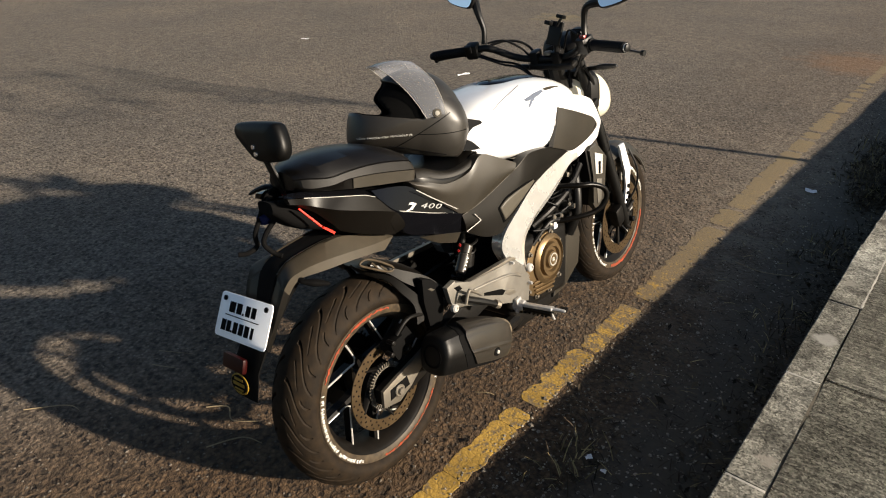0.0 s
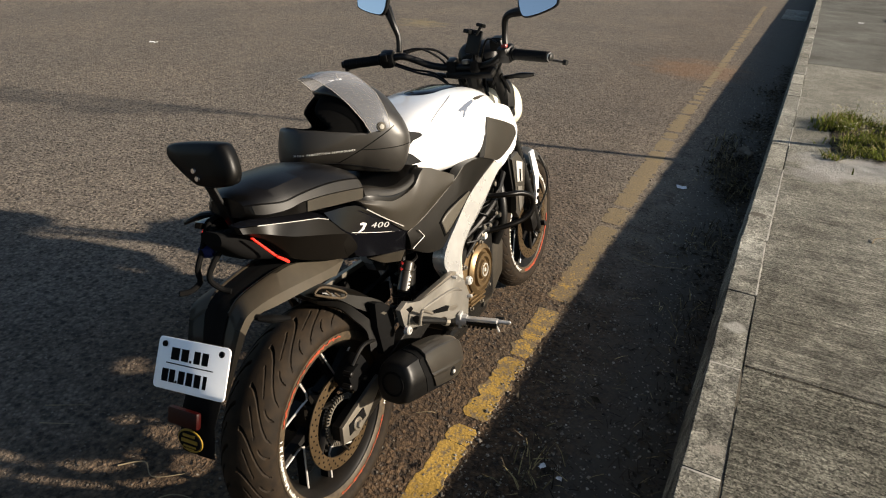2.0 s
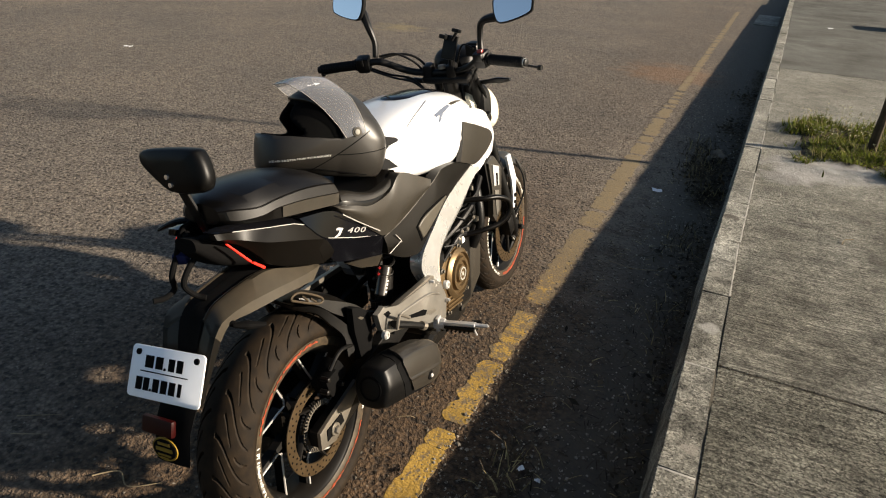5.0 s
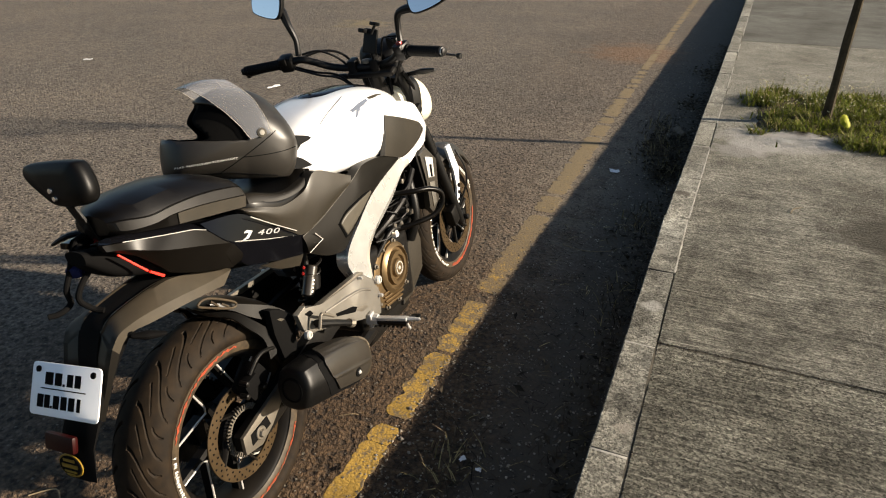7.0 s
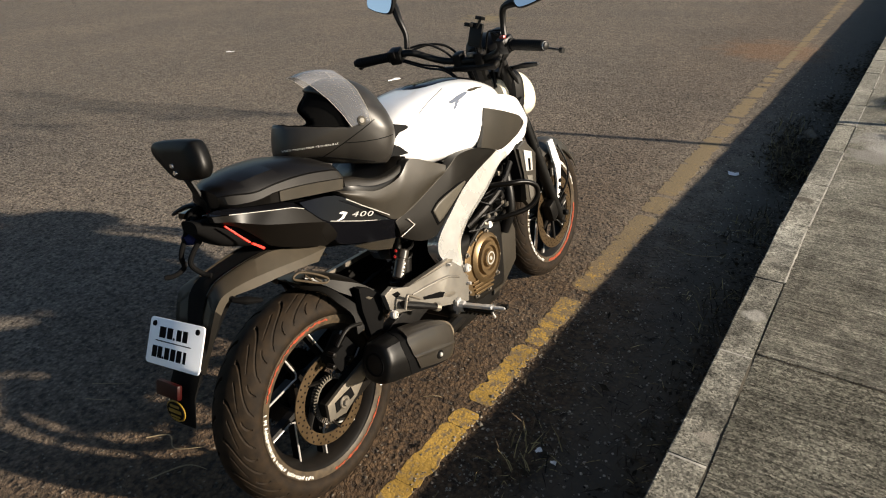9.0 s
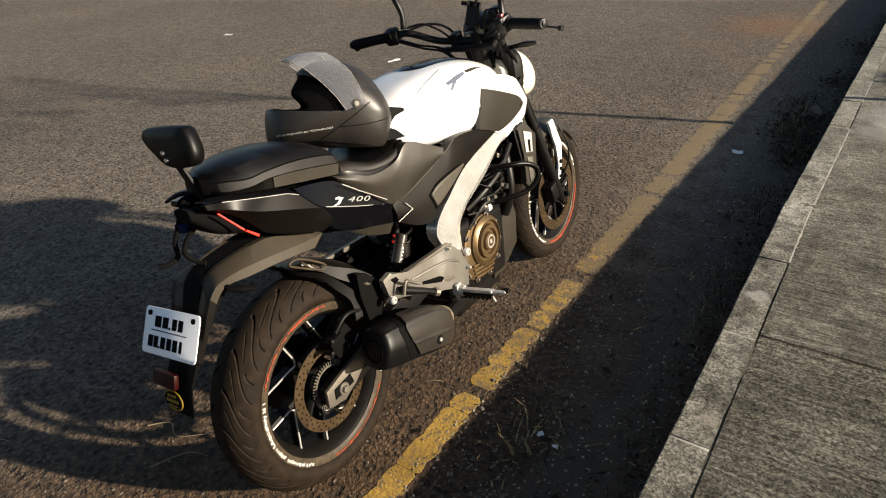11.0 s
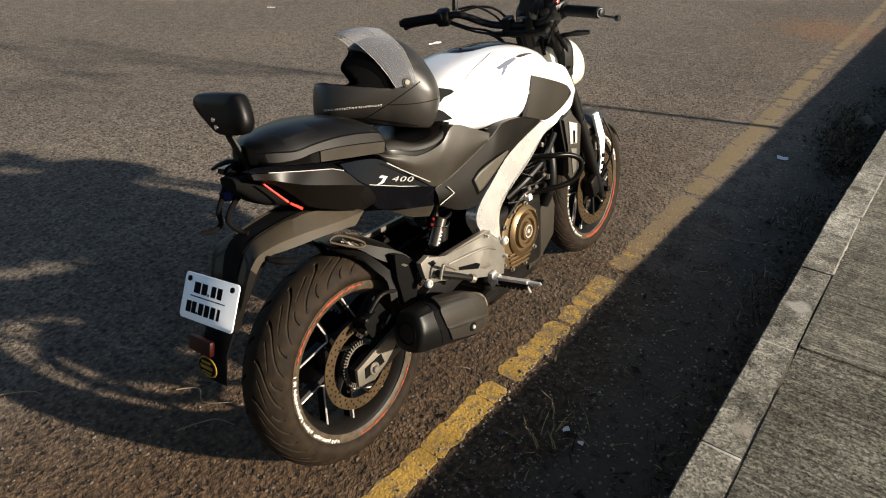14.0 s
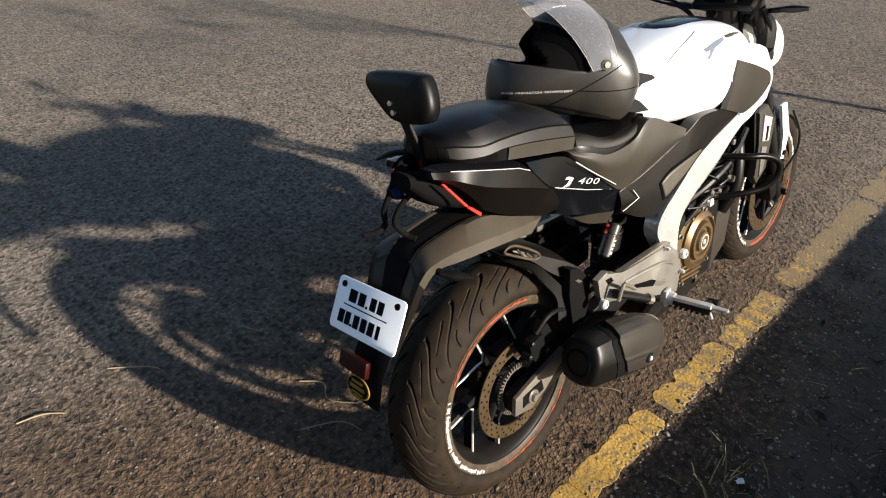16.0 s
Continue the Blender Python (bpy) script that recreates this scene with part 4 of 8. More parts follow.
# rear wheel
RC = (0, 0, R_REAR)
rear_wheel, rw = wheel("rear_wheel", RC, R_REAR, 0.075, 0.216, 20, 5, radians(117))
part("rim_tape", arc_band(0.2150, 0.2255, rw + .0022, 74, 150, RC, ragged=0.006, seed=1), M_ORANGE, rear_wheel, "worn orange rim tape")
part("rim_tape", arc_band(0.2150, 0.2255, rw + .0022, 258, 326, RC, ragged=0.006, seed=2), M_ORANGE, rear_wheel, "worn orange rim tape")
tagged(part("rim_lettering", letter_arc(0.2195, rw + .003, 158, 240, RC, 0.0070, 3), M_LETTER, rear_wheel, "small white rim lettering"), kind="stuff")
tagged(part("rim_lettering", letter_arc(0.2195, rw + .003, 334, 356, RC, 0.0070, 4), M_LETTER, rear_wheel, "small white rim lettering"), kind="stuff")


def disc_bm(centre, r, x, holes, inner, thick=0.0045):
    b = bmesh.new()
    lathe([(x, inner), (x, r - .001), (x + .001, r), (x + thick - .001, r), (x + thick, r - .001), (x + thick, inner), (x, inner)], b, centre, 96)
    return b


def disc_holes(centre, r0, r1, x, count):
    b = bmesh.new()
    for k in range(count):
        a = 2 * math.pi * k / count
        for j in range(3):
            r = r0 + (r1 - r0) * (j + 0.5) / 3
            aa = a + 0.10 * j
            c = Vector(centre) + Vector((x, r * math.cos(aa), r * math.sin(aa)))
            # black caps on the face draw the dark of drilled holes
            lathe([(0.0, 0.0001), (0.0008, 0.0022), (0.0, 0.0030)], b, c, 10)
    return b


part("brake_disc", disc_bm(RC, 0.130, 0.072, 0, 0.098), M_DISC, rear_wheel, "rust-tinted drilled brake disc")
tagged(part("disc_hole", disc_holes(RC, 0.101, 0.128, 0.0767, 26), M_INK, rear_wheel), kind="stuff")
b = bmesh.new()
lathe([(0.058, 0.03), (0.062, 0.045), (0.066, 0.060), (0.062, 0.064), (0.058, 0.056)], b, RC, 60)
for k in range(5):
    a = 2 * math.pi * k / 5 + .5
    tube([Vector(RC) + Vector((.064, .056 * math.cos(a), .056 * math.sin(a))), Vector(RC) + Vector((.073, .104 * math.cos(a + .5), .104 * math.sin(a + .5)))], [0.010, 0.007], b, n=8, flat=0.5)
part("disc_carrier", b, M_RIM, rear_wheel)
b = bmesh.new()
for k in range(48):
    a = 2 * math.pi * k / 48
    box((0.004, 0.013, 0.0036), Matrix.Translation(Vector(RC) + Vector((0.078, 0.062 * math.cos(a), 0.062 * math.sin(a)))) @ Matrix.Rotation(a, 4, 'X'), b, bevel=0)
lathe([(0.076, 0.052), (0.0785, 0.052), (0.0785, 0.057), (0.076, 0.057)], b, RC, 48)
tagged(part("sensor_ring", b, M_ALU, rear_wheel, "toothed wheel-speed sensor ring"), kind="stuff")

# unseen left-side sprocket, added so less sun passes through the wheel
b = bmesh.new()
lathe([(-.082, .060), (-.082, .100), (-.085, .108), (-.089, .108), (-.092, .100), (-.092, .060)], b, RC, 44)
for k in range(44):
    a = 2 * math.pi * k / 44
    box((.005, .008, .007), Matrix.Translation(Vector(RC) + Vector((-.087, .111 * math.cos(a), .111 * math.sin(a)))) @ Matrix.Rotation(a, 4, 'X'), b, 0)
lathe([(-.060, .064), (-.090, .064), (-.094, .050), (-.094, .020)], b, RC, 32)
part("sprocket", b, M_ENGINE, rear_wheel, "dark toothed rear sprocket")

# front wheel
FC = (0, WHEELBASE, R_FRONT)
front_wheel, fw = wheel("front_wheel", FC, R_FRONT, 0.055, 0.216, 19, 5, 0.5, steer=True)
part("rim_tape", steered(arc_band(0.2085, 0.2265, fw + .0022, 250, 350, FC, ragged=0.005, seed=5)), M_ORANGE, front_wheel, "worn orange rim tape")
tagged(part("rim_lettering", steered(letter_arc(0.219, fw + .003, 15, 85, FC, 0.0095, 6)), M_LETTER, front_wheel, "small white rim lettering"), kind="stuff")
tagged(part("rim_lettering", steered(letter_arc(0.219, fw + .003, 150, 238, FC, 0.0085, 16)), M_LETTER, front_wheel, "small white rim lettering"), kind="stuff")
part("brake_disc", steered(disc_bm(FC, 0.160, 0.058, 0, 0.118)), M_DISC, front_wheel, "rust-tinted drilled brake disc")
tagged(part("disc_hole", steered(disc_holes(FC, 0.122, 0.157, 0.0627, 30)), M_INK, front_wheel), kind="stuff")
b = bmesh.new()
for k in range(6):
    a = 2 * math.pi * k / 6
    tube([Vector(FC) + Vector((0.055, 0.04 * math.cos(a), 0.04 * math.sin(a))), Vector(FC) + Vector((0.060, 0.122 * math.cos(a + .3), 0.122 * math.sin(a + .3)))], 0.008, b, n=8)
pieces("disc_arm", steered(b), M_RIM, front_wheel)

# swing arm, axle, rear brake
def swing_arm(side):
    b = bmesh.new()
    x = side * 0.118
    panel([(-0.055, 0.285), (-0.050, 0.325), (0.03, 0.345), (0.16, 0.385), (0.45, 0.445), (0.52, 0.43), (0.52, 0.37), (0.40, 0.36), (0.15, 0.30), (0.04, 0.272)], x, side * 0.034 * side, b, bevel=0.006)
    return part("swing_arm", b, M_ENGINE, bike)


mirrored(swing_arm)
# unseen left-side chain, added along with the sprocket
b = bmesh.new()
for z0, z1 in ((R_REAR + .112, .455), (R_REAR - .112, .330)):
    box((.016, .54, .013), pose(-.087, .27, (z0 + z1) / 2, math.degrees(math.atan2(z1 - z0, .54)), 0, 0), b, .003)
pieces("drive_chain", b, M_ENGINE, bike, "dark drive chain")
b = bmesh.new()
panel([(-0.060, 0.282), (-0.055, 0.330), (0.01, 0.348), (0.12, 0.375), (0.13, 0.345), (0.05, 0.292), (0.0, 0.268)], 0.122, 0.010, b, bevel=0.003)
arm_end = part("swing_arm_end", b, M_ALU, bike, "cast aluminium swing arm end with axle slot")
# black plate draws the shade inside the axle slot
b = bmesh.new()
panel([(-0.034, 0.292), (-0.030, 0.322), (0.036, 0.330), (0.042, 0.300)], 0.1245, 0.006, b, bevel=0.002)
part("axle_slot", b, M_INK, arm_end)
b = bmesh.new()
lathe([(0.10, 0.0001), (0.10, .011), (.133, .011), (.136, .009), (.136, 0.0001)], b, RC, 6)
lathe([(0.10, .012), (.127, .018), (.129, .016), (.129, 0.0001)], b, RC, 24)
part("axle_nut", b, M_ALU, arm_end)
b = bmesh.new()
box((0.050, 0.085, 0.060), pose(0.095, 0.045, 0.428, 28, 0, 0), b, 0.010)
box((0.035, 0.05, 0.035), pose(0.112, 0.02, 0.440, 10, 0, 0), b, 0.006)
caliper = part("brake_caliper", b, M_INK, bike, "black rear brake caliper")
b = bmesh.new()
for y0, z0 in ((0.0, 0.455), (0.05, 0.412), (-0.01, 0.425)):
    lathe([(0.11, 0.0001), (0.11, .007), (.134, .007), (.136, .004), (.136, .0001)], b, (0, y0, z0), 8)
pieces("caliper_bolt", b, M_ENGINE, caliper)
part("brake_hose", tube([(0.115, 0.03, 0.46), (0.12, 0.08, 0.49), (0.11, 0.18, 0.46), (0.10, 0.33, 0.46), (0.10, 0.45, 0.47)], 0.0055), M_DARK, bike)

# hugger and its bracket
def hugger():
    b = bmesh.new()
    loops = []
    for i in range(15):
        a = radians(89 - i * 62 / 14)
        r = 0.346 - 0.0015 * i
        wd = 0.060 + 0.045 * min(1, i / 9)
        ring = []
        for k in range(13):
            t = -1 + 2 * k / 12
            rr = r - 0.050 * abs(t) ** 3.0 * min(1.0, 0.15 + i / 9)
            ring.append((wd * t * 1.05, 0 + rr * math.cos(a), R_REAR + rr * math.sin(a)))
        for k in range(12, -1, -1):
            x, y, z = ring[k]
            ring.append((x * 0.96, y * 0.988, R_REAR + (z - R_REAR) * 0.988))
        loops.append(ring)
    return rings(b, loops)


part("hugger", hugger(), M_KNEE, bike, "dark satin hugger over the rear tyre")
b = bmesh.new()
panel([(.135, .583), (.150, .580), (.180, .562), (.205, .535), (.215, .510), (.206, .450), (.191, .417), (.143, .427), (.131, .515)], 0.135, 0.02, b, 0.008)
hanger = part("muffler_hanger", b, M_INK, bike, "black muffler hanger plate")
b = bmesh.new()
panel([(.150, .548), (.163, .546), (.178, .534), (.165, .535)], 0.1372, 0.002, b, 0.0005)
part("hanger_slot", b, M_INSET, hanger)
for s in (1, -1):
    top = [(.070, .020, .662), (.080, .050, .648), (.095, .115, .610), (.110, .178, .570), (.124, .236, .510)]
    low = [(.078, .026, .642), (.090, .060, .624), (.101, .101, .583), (.113, .147, .546), (.127, .210, .505)]
    side_plate = part("hugger_side", skin([top, low], 0.012, side=s), M_KNEE, bike, "dark satin hugger side plate", sharp=40)
    top = [(.020, .000, .660), (.062, .004, .646), (.090, .059, .620), (.105, .097, .579), (.118, .142, .512), (.122, .134, .456)]
    low = [(.030, .006, .642), (.060, .026, .622), (.084, .058, .602), (.099, .084, .560), (.112, .114, .508), (.116, .112, .450)]
    part("hugger_rim", skin([top, low], 0.010, side=s), M_DARK, side_plate, "black lower rim of the hugger", sharp=40)
b = bmesh.new()
loop = [(.098, -.037, .692), (.099, -.005, .694), (.100, .067, .645), (.100, .056, .634), (.098, -.010, .672)]
tube(curve_points(loop, 4, True) + [Vector(loop[0])], 0.0030, b, smooth=False, n=8)
for k in (.012, .040):
    tube([(.099, k - .012, .692 - k * .75), (.099, k + .006, .668 - k * .6)], 0.0028, b, n=8)
part("chain_guard_bracket", b, M_RIMLIP, bike, "dusty loop bracket")

# muffler
MUFFLER_AXIS = curve_points([(p[0], p[1], 0) for p in [(0.060, 0.405), (0.068, 0.404), (0.11, 0.394), (0.17, 0.378), (0.26, 0.348), (0.32, 0.326), (0.345, 0.316)]], 4)
MUFFLER_SIZE = curve_points([(p[0], p[1], 0) for p in [(0.034, 0.044), (0.050, 0.054), (0.055, 0.059), (0.058, 0.063), (0.058, 0.064), (0.052, 0.057), (0.044, 0.048)]], 4)


MUFFLER_CORNERS = [(0, 1.0, -.04), (14, 1.0, .14), (48, .80, .80), (62, .62, .95), (90, .0, 1.0), (125, -.72, .86), (180, -1.0, 0), (235, -.75, -.85), (270, 0, -1.0), (306, .70, -.86), (322, .82, -.72), (360, 1.0, -.04)]


def muffler_section(a):
    """The muffler's cut: flat facets between rounded corners."""
    a %= 360
    for (a0, u0, w0), (a1, u1, w1) in zip(MUFFLER_CORNERS, MUFFLER_CORNERS[1:]):
        if a <= a1:
            k = (a - a0) / (a1 - a0)
            u, w = u0 + (u1 - u0) * k, w0 + (w1 - w0) * k
            bulge = 1 + 0.05 * 4 * k * (1 - k)
            return u * bulge, w * bulge
    return 1.0, -.04


def muffler_point(s, a, grow=0.0):
    """A point on the muffler's shell: s runs along it from 0 to 1, a round it in degrees."""
    k = min(max(s, 0.0), 0.9999) * (len(MUFFLER_AXIS) - 1)
    i, f = int(k), k - int(k)
    p = MUFFLER_AXIS[i].lerp(MUFFLER_AXIS[i + 1], f)
    q = MUFFLER_SIZE[i].lerp(MUFFLER_SIZE[i + 1], f)
    u, w = muffler_section(a)
    dx, dz = (q[0] + grow) * u, (q[1] + grow) * w
    return Vector((0.208 + dx, p[0] + dz * 0.26, p[1] + dz * 0.96))


def muffler_patch(s0, s1, a0, a1, grow, base, slant=0.0, nu=16, nv=18, crease=0.0):
    """A shaped cover on the shell, with turned-down rims."""
    b = bmesh.new()
    rows = []
    for i in range(nu + 3):
        row = []
        for j in range(nv + 3):
            rim = i in (0, nu + 2) or j in (0, nv + 2)
            u = min(max(i - 1, 0), nu) / nu
            v = min(max(j - 1, 0), nv) / nv
            start = s0 + slant * (abs(v - 0.55) / 0.55) ** 1.3
            end = s1 - 0.05 * (abs(v - 0.5) / 0.5) ** 4
            low = a0 + 10 * (1 - u)
            row.append(b.verts.new(muffler_point(start + (end - start) * u, low + (a1 - low) * v, base if rim else grow + crease * max(0.0, 1 - abs(v - 0.48 - 0.16 * u) / 0.22))))
        rows.append(row)
    for p, q in zip(rows, rows[1:]):
        for j in range(nv + 2):
            b.faces.new((p[j], q[j], q[j + 1], p[j + 1]))
    bmesh.ops.remove_doubles(b, verts=b.verts[:], dist=1e-6)
    bmesh.ops.recalc_face_normals(b, faces=b.faces[:])
    return b


b = rings(bmesh.new(), [[muffler_point(i / 24, 360 * k / 32) for k in range(32)] for i in range(25)])
muf = part("muffler", b, M_DARK, bike, "stubby matte black muffler")
# black skin under the shield draws the shade of a gap
part("shield_gap", muffler_patch(0.34, 0.985, -50, 112, 0.0012, -0.002, 0.12), M_INK, muf, "black sheet drawing the shade round the shield")
part("heat_shield", muffler_patch(0.40, 0.97, -36, 100, 0.0070, 0.0005, 0.12, nv=34), M_SHIELD, muf, "satin dark grey heat shield", sharp=18)
b = bmesh.new()
lathe([(0.02, 0.034), (0.0, 0.034), (-0.003, 0.031), (-0.003, 0.027), (0.05, 0.026)], b, (0, 0, 0), 32)
bmesh.ops.transform(b, matrix=pose(0.208, 0.061, 0.405) @ pose(0, 0, 0, 0, 0, 90) @ pose(0, 0, 0, 0, 15, 0), verts=b.verts[:])
part("outlet", b, M_INK, muf)
seat_at = muffler_point(0.66, -8, 0.008)
# a raised black disc draws the shade round the shield bolt
b = bmesh.new()
lathe([(seat_at[0] - 0.006, 0.0001), (seat_at[0] - 0.006, .013), (seat_at[0] + .001, .013), (seat_at[0] + .002, .011), (seat_at[0] + .002, .0001)], b, (0, seat_at[1], seat_at[2]), 20)
part("bolt_recess", b, M_INK, muf)
b = bmesh.new()
lathe([(seat_at[0] - 0.002, 0.0001), (seat_at[0] - 0.002, .006), (seat_at[0] + .005, .006), (seat_at[0] + .007, .004), (seat_at[0] + .007, .0001)], b, (0, seat_at[1], seat_at[2]), 12)
part("shield_bolt", b, M_EDGE, muf)
part("pipe_collar", tube([(.206, .312, .352), (.204, .335, .345), (.196, .375, .322), (.184, .402, .303)], [.030, .038, .036, .026], n=20), material("tan_steel", (0.20, 0.165, 0.115), 0.45, metal=0.4, spread=0.2, stain=20), muf, "pale tan collar of the exhaust")
part("exhaust_pipe", tube([(0.20, 0.34, 0.33), (0.16, 0.42, 0.28), (0.09, 0.55, 0.22), (0.05, 0.80, 0.20), (0.04, 0.95, 0.24), (0.04, 1.02, 0.36), (0.03, 0.98, 0.50)], 0.024), M_ENGINE, bike)

# frame rails, foot-peg bracket
def perimeter_frame(side):
    left = [(.150, .935, .745), (.156, .87, .738), (.160, .678, .697), (.160, .56, .634), (.158, .493, .588), (.156, .474, .545), (.156, .492, .503), (.160, .515, .465)]
    right = [(.144, .960, .692), (.150, .895, .686), (.152, .797, .630), (.152, .681, .580), (.150, .626, .545), (.148, .605, .510), (.148, .600, .462), (.152, .598, .425)]
    mid = [tuple(a * .24 + c * .76 + (.009 if i == 0 else 0) for i, (a, c) in enumerate(zip(p, q))) for p, q in zip(left, right)]
    return part("frame_beam", skin([left, mid, right], 0.04, side=side, across=1), M_SILVER, bike, "silver painted pressed frame beam", sharp=18)


mirrored(perimeter_frame)


def foot_bracket(side):
    b = bmesh.new()
    x = side * 0.172
    panel([(0.189, 0.540), (0.225, 0.548), (0.290, 0.512), (0.40, 0.506), (0.488, 0.498), (0.517, 0.492), (0.563, 0.452), (0.587, 0.396), (0.571, 0.325), (0.515, 0.346), (0.42, 0.384), (0.33, 0.424), (0.262, 0.452), (0.229, 0.460), (0.199, 0.490)], x, 0.016, b, 0.005)
    # the left bracket is coloured black for the shadow it stands in
    br = part("foot_bracket", b, M_CAST if side > 0 else M_ENGINE, bike, "cast foot-peg bracket", sharp=50)
    # black sheets on the face draw the shade inside the openings
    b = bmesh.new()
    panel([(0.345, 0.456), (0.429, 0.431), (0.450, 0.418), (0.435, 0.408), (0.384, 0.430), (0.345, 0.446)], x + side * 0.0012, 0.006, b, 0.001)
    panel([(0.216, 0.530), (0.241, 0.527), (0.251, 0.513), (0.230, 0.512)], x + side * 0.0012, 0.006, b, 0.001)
    pieces("bracket_opening", b, M_MATT_BLACK, br)
    # a duller plate draws the shade in the pocket
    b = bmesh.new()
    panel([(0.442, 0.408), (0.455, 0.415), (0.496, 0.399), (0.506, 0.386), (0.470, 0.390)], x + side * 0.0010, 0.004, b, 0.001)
    part("bracket_pocket", b, M_ALU, br, "pocket of the bracket, its shade drawn by a duller plate")
    # duller metal carries the shade along the bracket's upper edge
    b = bmesh.new()
    panel([(0.286, 0.516), (0.394, 0.5115), (0.504, 0.5070), (0.524, 0.4960), (0.519, 0.4885), (0.432, 0.4935), (0.340, 0.4960)], x - side * .004, 0.016, b, 0.003)
    part("bracket_shoulder", b, M_ALU, br, "upper shoulder of the bracket, its shade in a duller grey", sharp=50)
    b = bmesh.new()
    for y0, z0, r in ((0.204, 0.474, .012), (0.580, 0.441, .014), (0.487, 0.496, .005), (0.525, 0.347, .005), (0.576, 0.389, 0.006)):
        lathe([(0, .0001), (0, r), (.010, r), (.014, r * .75), (.014, r * .45), (.010, r * .4), (.010, .0001)], b, (x if side > 0 else x - .018, y0, z0), 18)
    ridge = bmesh.new()
    tube([(x - side * .001, .300, .486), (x + side * .002, .40, .474), (x + side * .002, .48, .458), (x - side * .001, .535, .43)], 0.0045, ridge, n=8)
    part("bracket_rib", ridge, M_CAST, br)
    pieces("bracket_bolt", b, M_EDGE, br)
    return br


mirrored(foot_bracket)


def foot_pegs(side):
    b = bmesh.new()
    tube([(side * .170, .500, .340), (side * .295, .514, .335)], 0.013, b, n=12, flat=0.8)
    for k in range(7):
        box((0.006, 0.028, 0.006), pose(side * (.195 + .014 * k), .504 + .0016 * k, .328, 0, 0, 0), b, 0.001)
    peg = part("foot_peg", b, M_DARK, bike, "black rubber rider foot peg with a silver top")
    b = bmesh.new()
    box((.012, .030, .048), pose(side * .180, .498, .346, 0, 0, 6), b, .004)
    tube([(side * .168, .498, .345), (side * .200, .503, .344)], 0.018, b, n=10)
    box((0.108, 0.026, 0.010), pose(side * .246, .506, .352, -10, -2 * side, 5 * side), b, 0.003)
    tube([(side * .296, .513, .351), (side * .330, .520, .350), (side * .336, .522, .352)], [.0075, .0055, .004], b, n=10)
    tube([(side * .290, .514, .338), (side * .296, .522, .312)], 0.0042, b, n=8)
    pieces("peg_mount", b, M_BADGE, peg, "polished silver peg bar")
    b = bmesh.new()
    tube([(side * .190, .235, .492), (side * .200, .30, .456), (side * .205, .360, .420)], [0.015, 0.0135, 0.012], b, n=10, flat=0.7)
    pil = part("pillion_peg", b, M_DARK, bike, "folded black pillion peg")
    b = bmesh.new()
    tube([(side * .205, .222, .484), (side * .206, .238, .517), (side * .206, .252, .512), (side * .206, .290, .484)], 0.0045, b, n=8)
    tube([(side * .204, .352, .425), (side * .207, .366, .416)], 0.013, b, n=10)
    pieces("peg_mount", b, M_ALU, pil, "bright peg hinge")


mirrored(foot_pegs)
b = bmesh.new()
tube([(0.185, 0.50, 0.335), (0.200, 0.57, 0.302), (0.212, 0.65, 0.262), (0.216, 0.69, 0.244)], 0.006, b, n=8)
box((0.030, 0.022, 0.012), pose(0.218, 0.702, 0.240, 0, 0, 10), b, 0.003)
part("brake_pedal", b, M_DARK, bike, "black rear brake pedal")
part("side_stand", tube([(-0.13, 0.50, 0.32), (-0.17, 0.47, 0.20), (-0.245, 0.43, 0.045)], 0.013, n=10, smooth=False), M_DARK, bike, "black side stand propped on the road")
part("stand_foot", box((0.05, 0.07, 0.008), pose(-0.250, 0.43, 0.040, 0, 8.5, 0)), M_DARK, bike)

# engine
b = bmesh.new()
box((0.23, 0.36, 0.26), pose(0, 0.74, 0.36, -6, 0, 0), b, 0.03, 3)
box((0.20, 0.20, 0.28), pose(0, 0.88, 0.55, -18, 0, 0), b, 0.02, 3)
box((0.19, 0.30, 0.10), pose(0, 0.74, 0.215, 0, 0, 0), b, 0.025, 3)
engine = part("engine", b, M_ENGINE, bike, "black single-cylinder engine", sharp=45)
b = bmesh.new()
for k in range(9):
    box((0.215, 0.215, 0.006), pose(0, 0.86 + 0.009 * k, 0.50 + 0.022 * k, -18, 0, 0), b, 0.001)
pieces("cooling_fin", b, M_ENGINE, engine)
EC = (0, 0.777, 0.383)
b = bmesh.new()
lathe([(0.10, .092), (.125, .090), (.134, .080), (.136, .075), (.126, .071), (.126, .062), (.139, .058), (.139, .046), (.130, .042), (.130, .034), (.141, .030), (.142, .020), (.142, .0001)], b, EC, 64)
cover = part("clutch_cover", b, M_BRONZE, engine, "bronze round clutch cover")
b = bmesh.new()
lathe([(.1425, .024), (.1445, .023), (.1445, .019), (.1425, .018)], b, EC, 40)
lathe([(.1425, .0001), (.1445, .006), (.1425, .008)], b, EC, 20)
part("cover_badge", b, M_PIVOT, cover)
b = bmesh.new()
panel([(0.640, 0.300), (0.635, 0.370), (0.665, 0.440), (0.72, 0.478), (0.80, 0.480), (0.85, 0.43), (0.865, 0.36), (0.84, 0.29), (0.77, 0.258), (0.69, 0.268)], 0.118, 0.03, b, 0.008)
part("crankcase_cover", b, M_BRONZE, engine, "bronze crankcase cover")
b = bmesh.new()
for y0, z0 in ((.645, .31), (.64, .375), (.668, .438), (.722, .474), (.80, .474), (.848, .428), (.86, .36), (.838, .295), (.77, .264), (.69, .274)):
    lathe([(.10, .010), (.122, .010), (.124, .008), (.124, .0055), (.130, .0055), (.131, .0001)], b, (0, y0, z0), 12)
pieces("cover_bolt", b, M_ALU, engine)
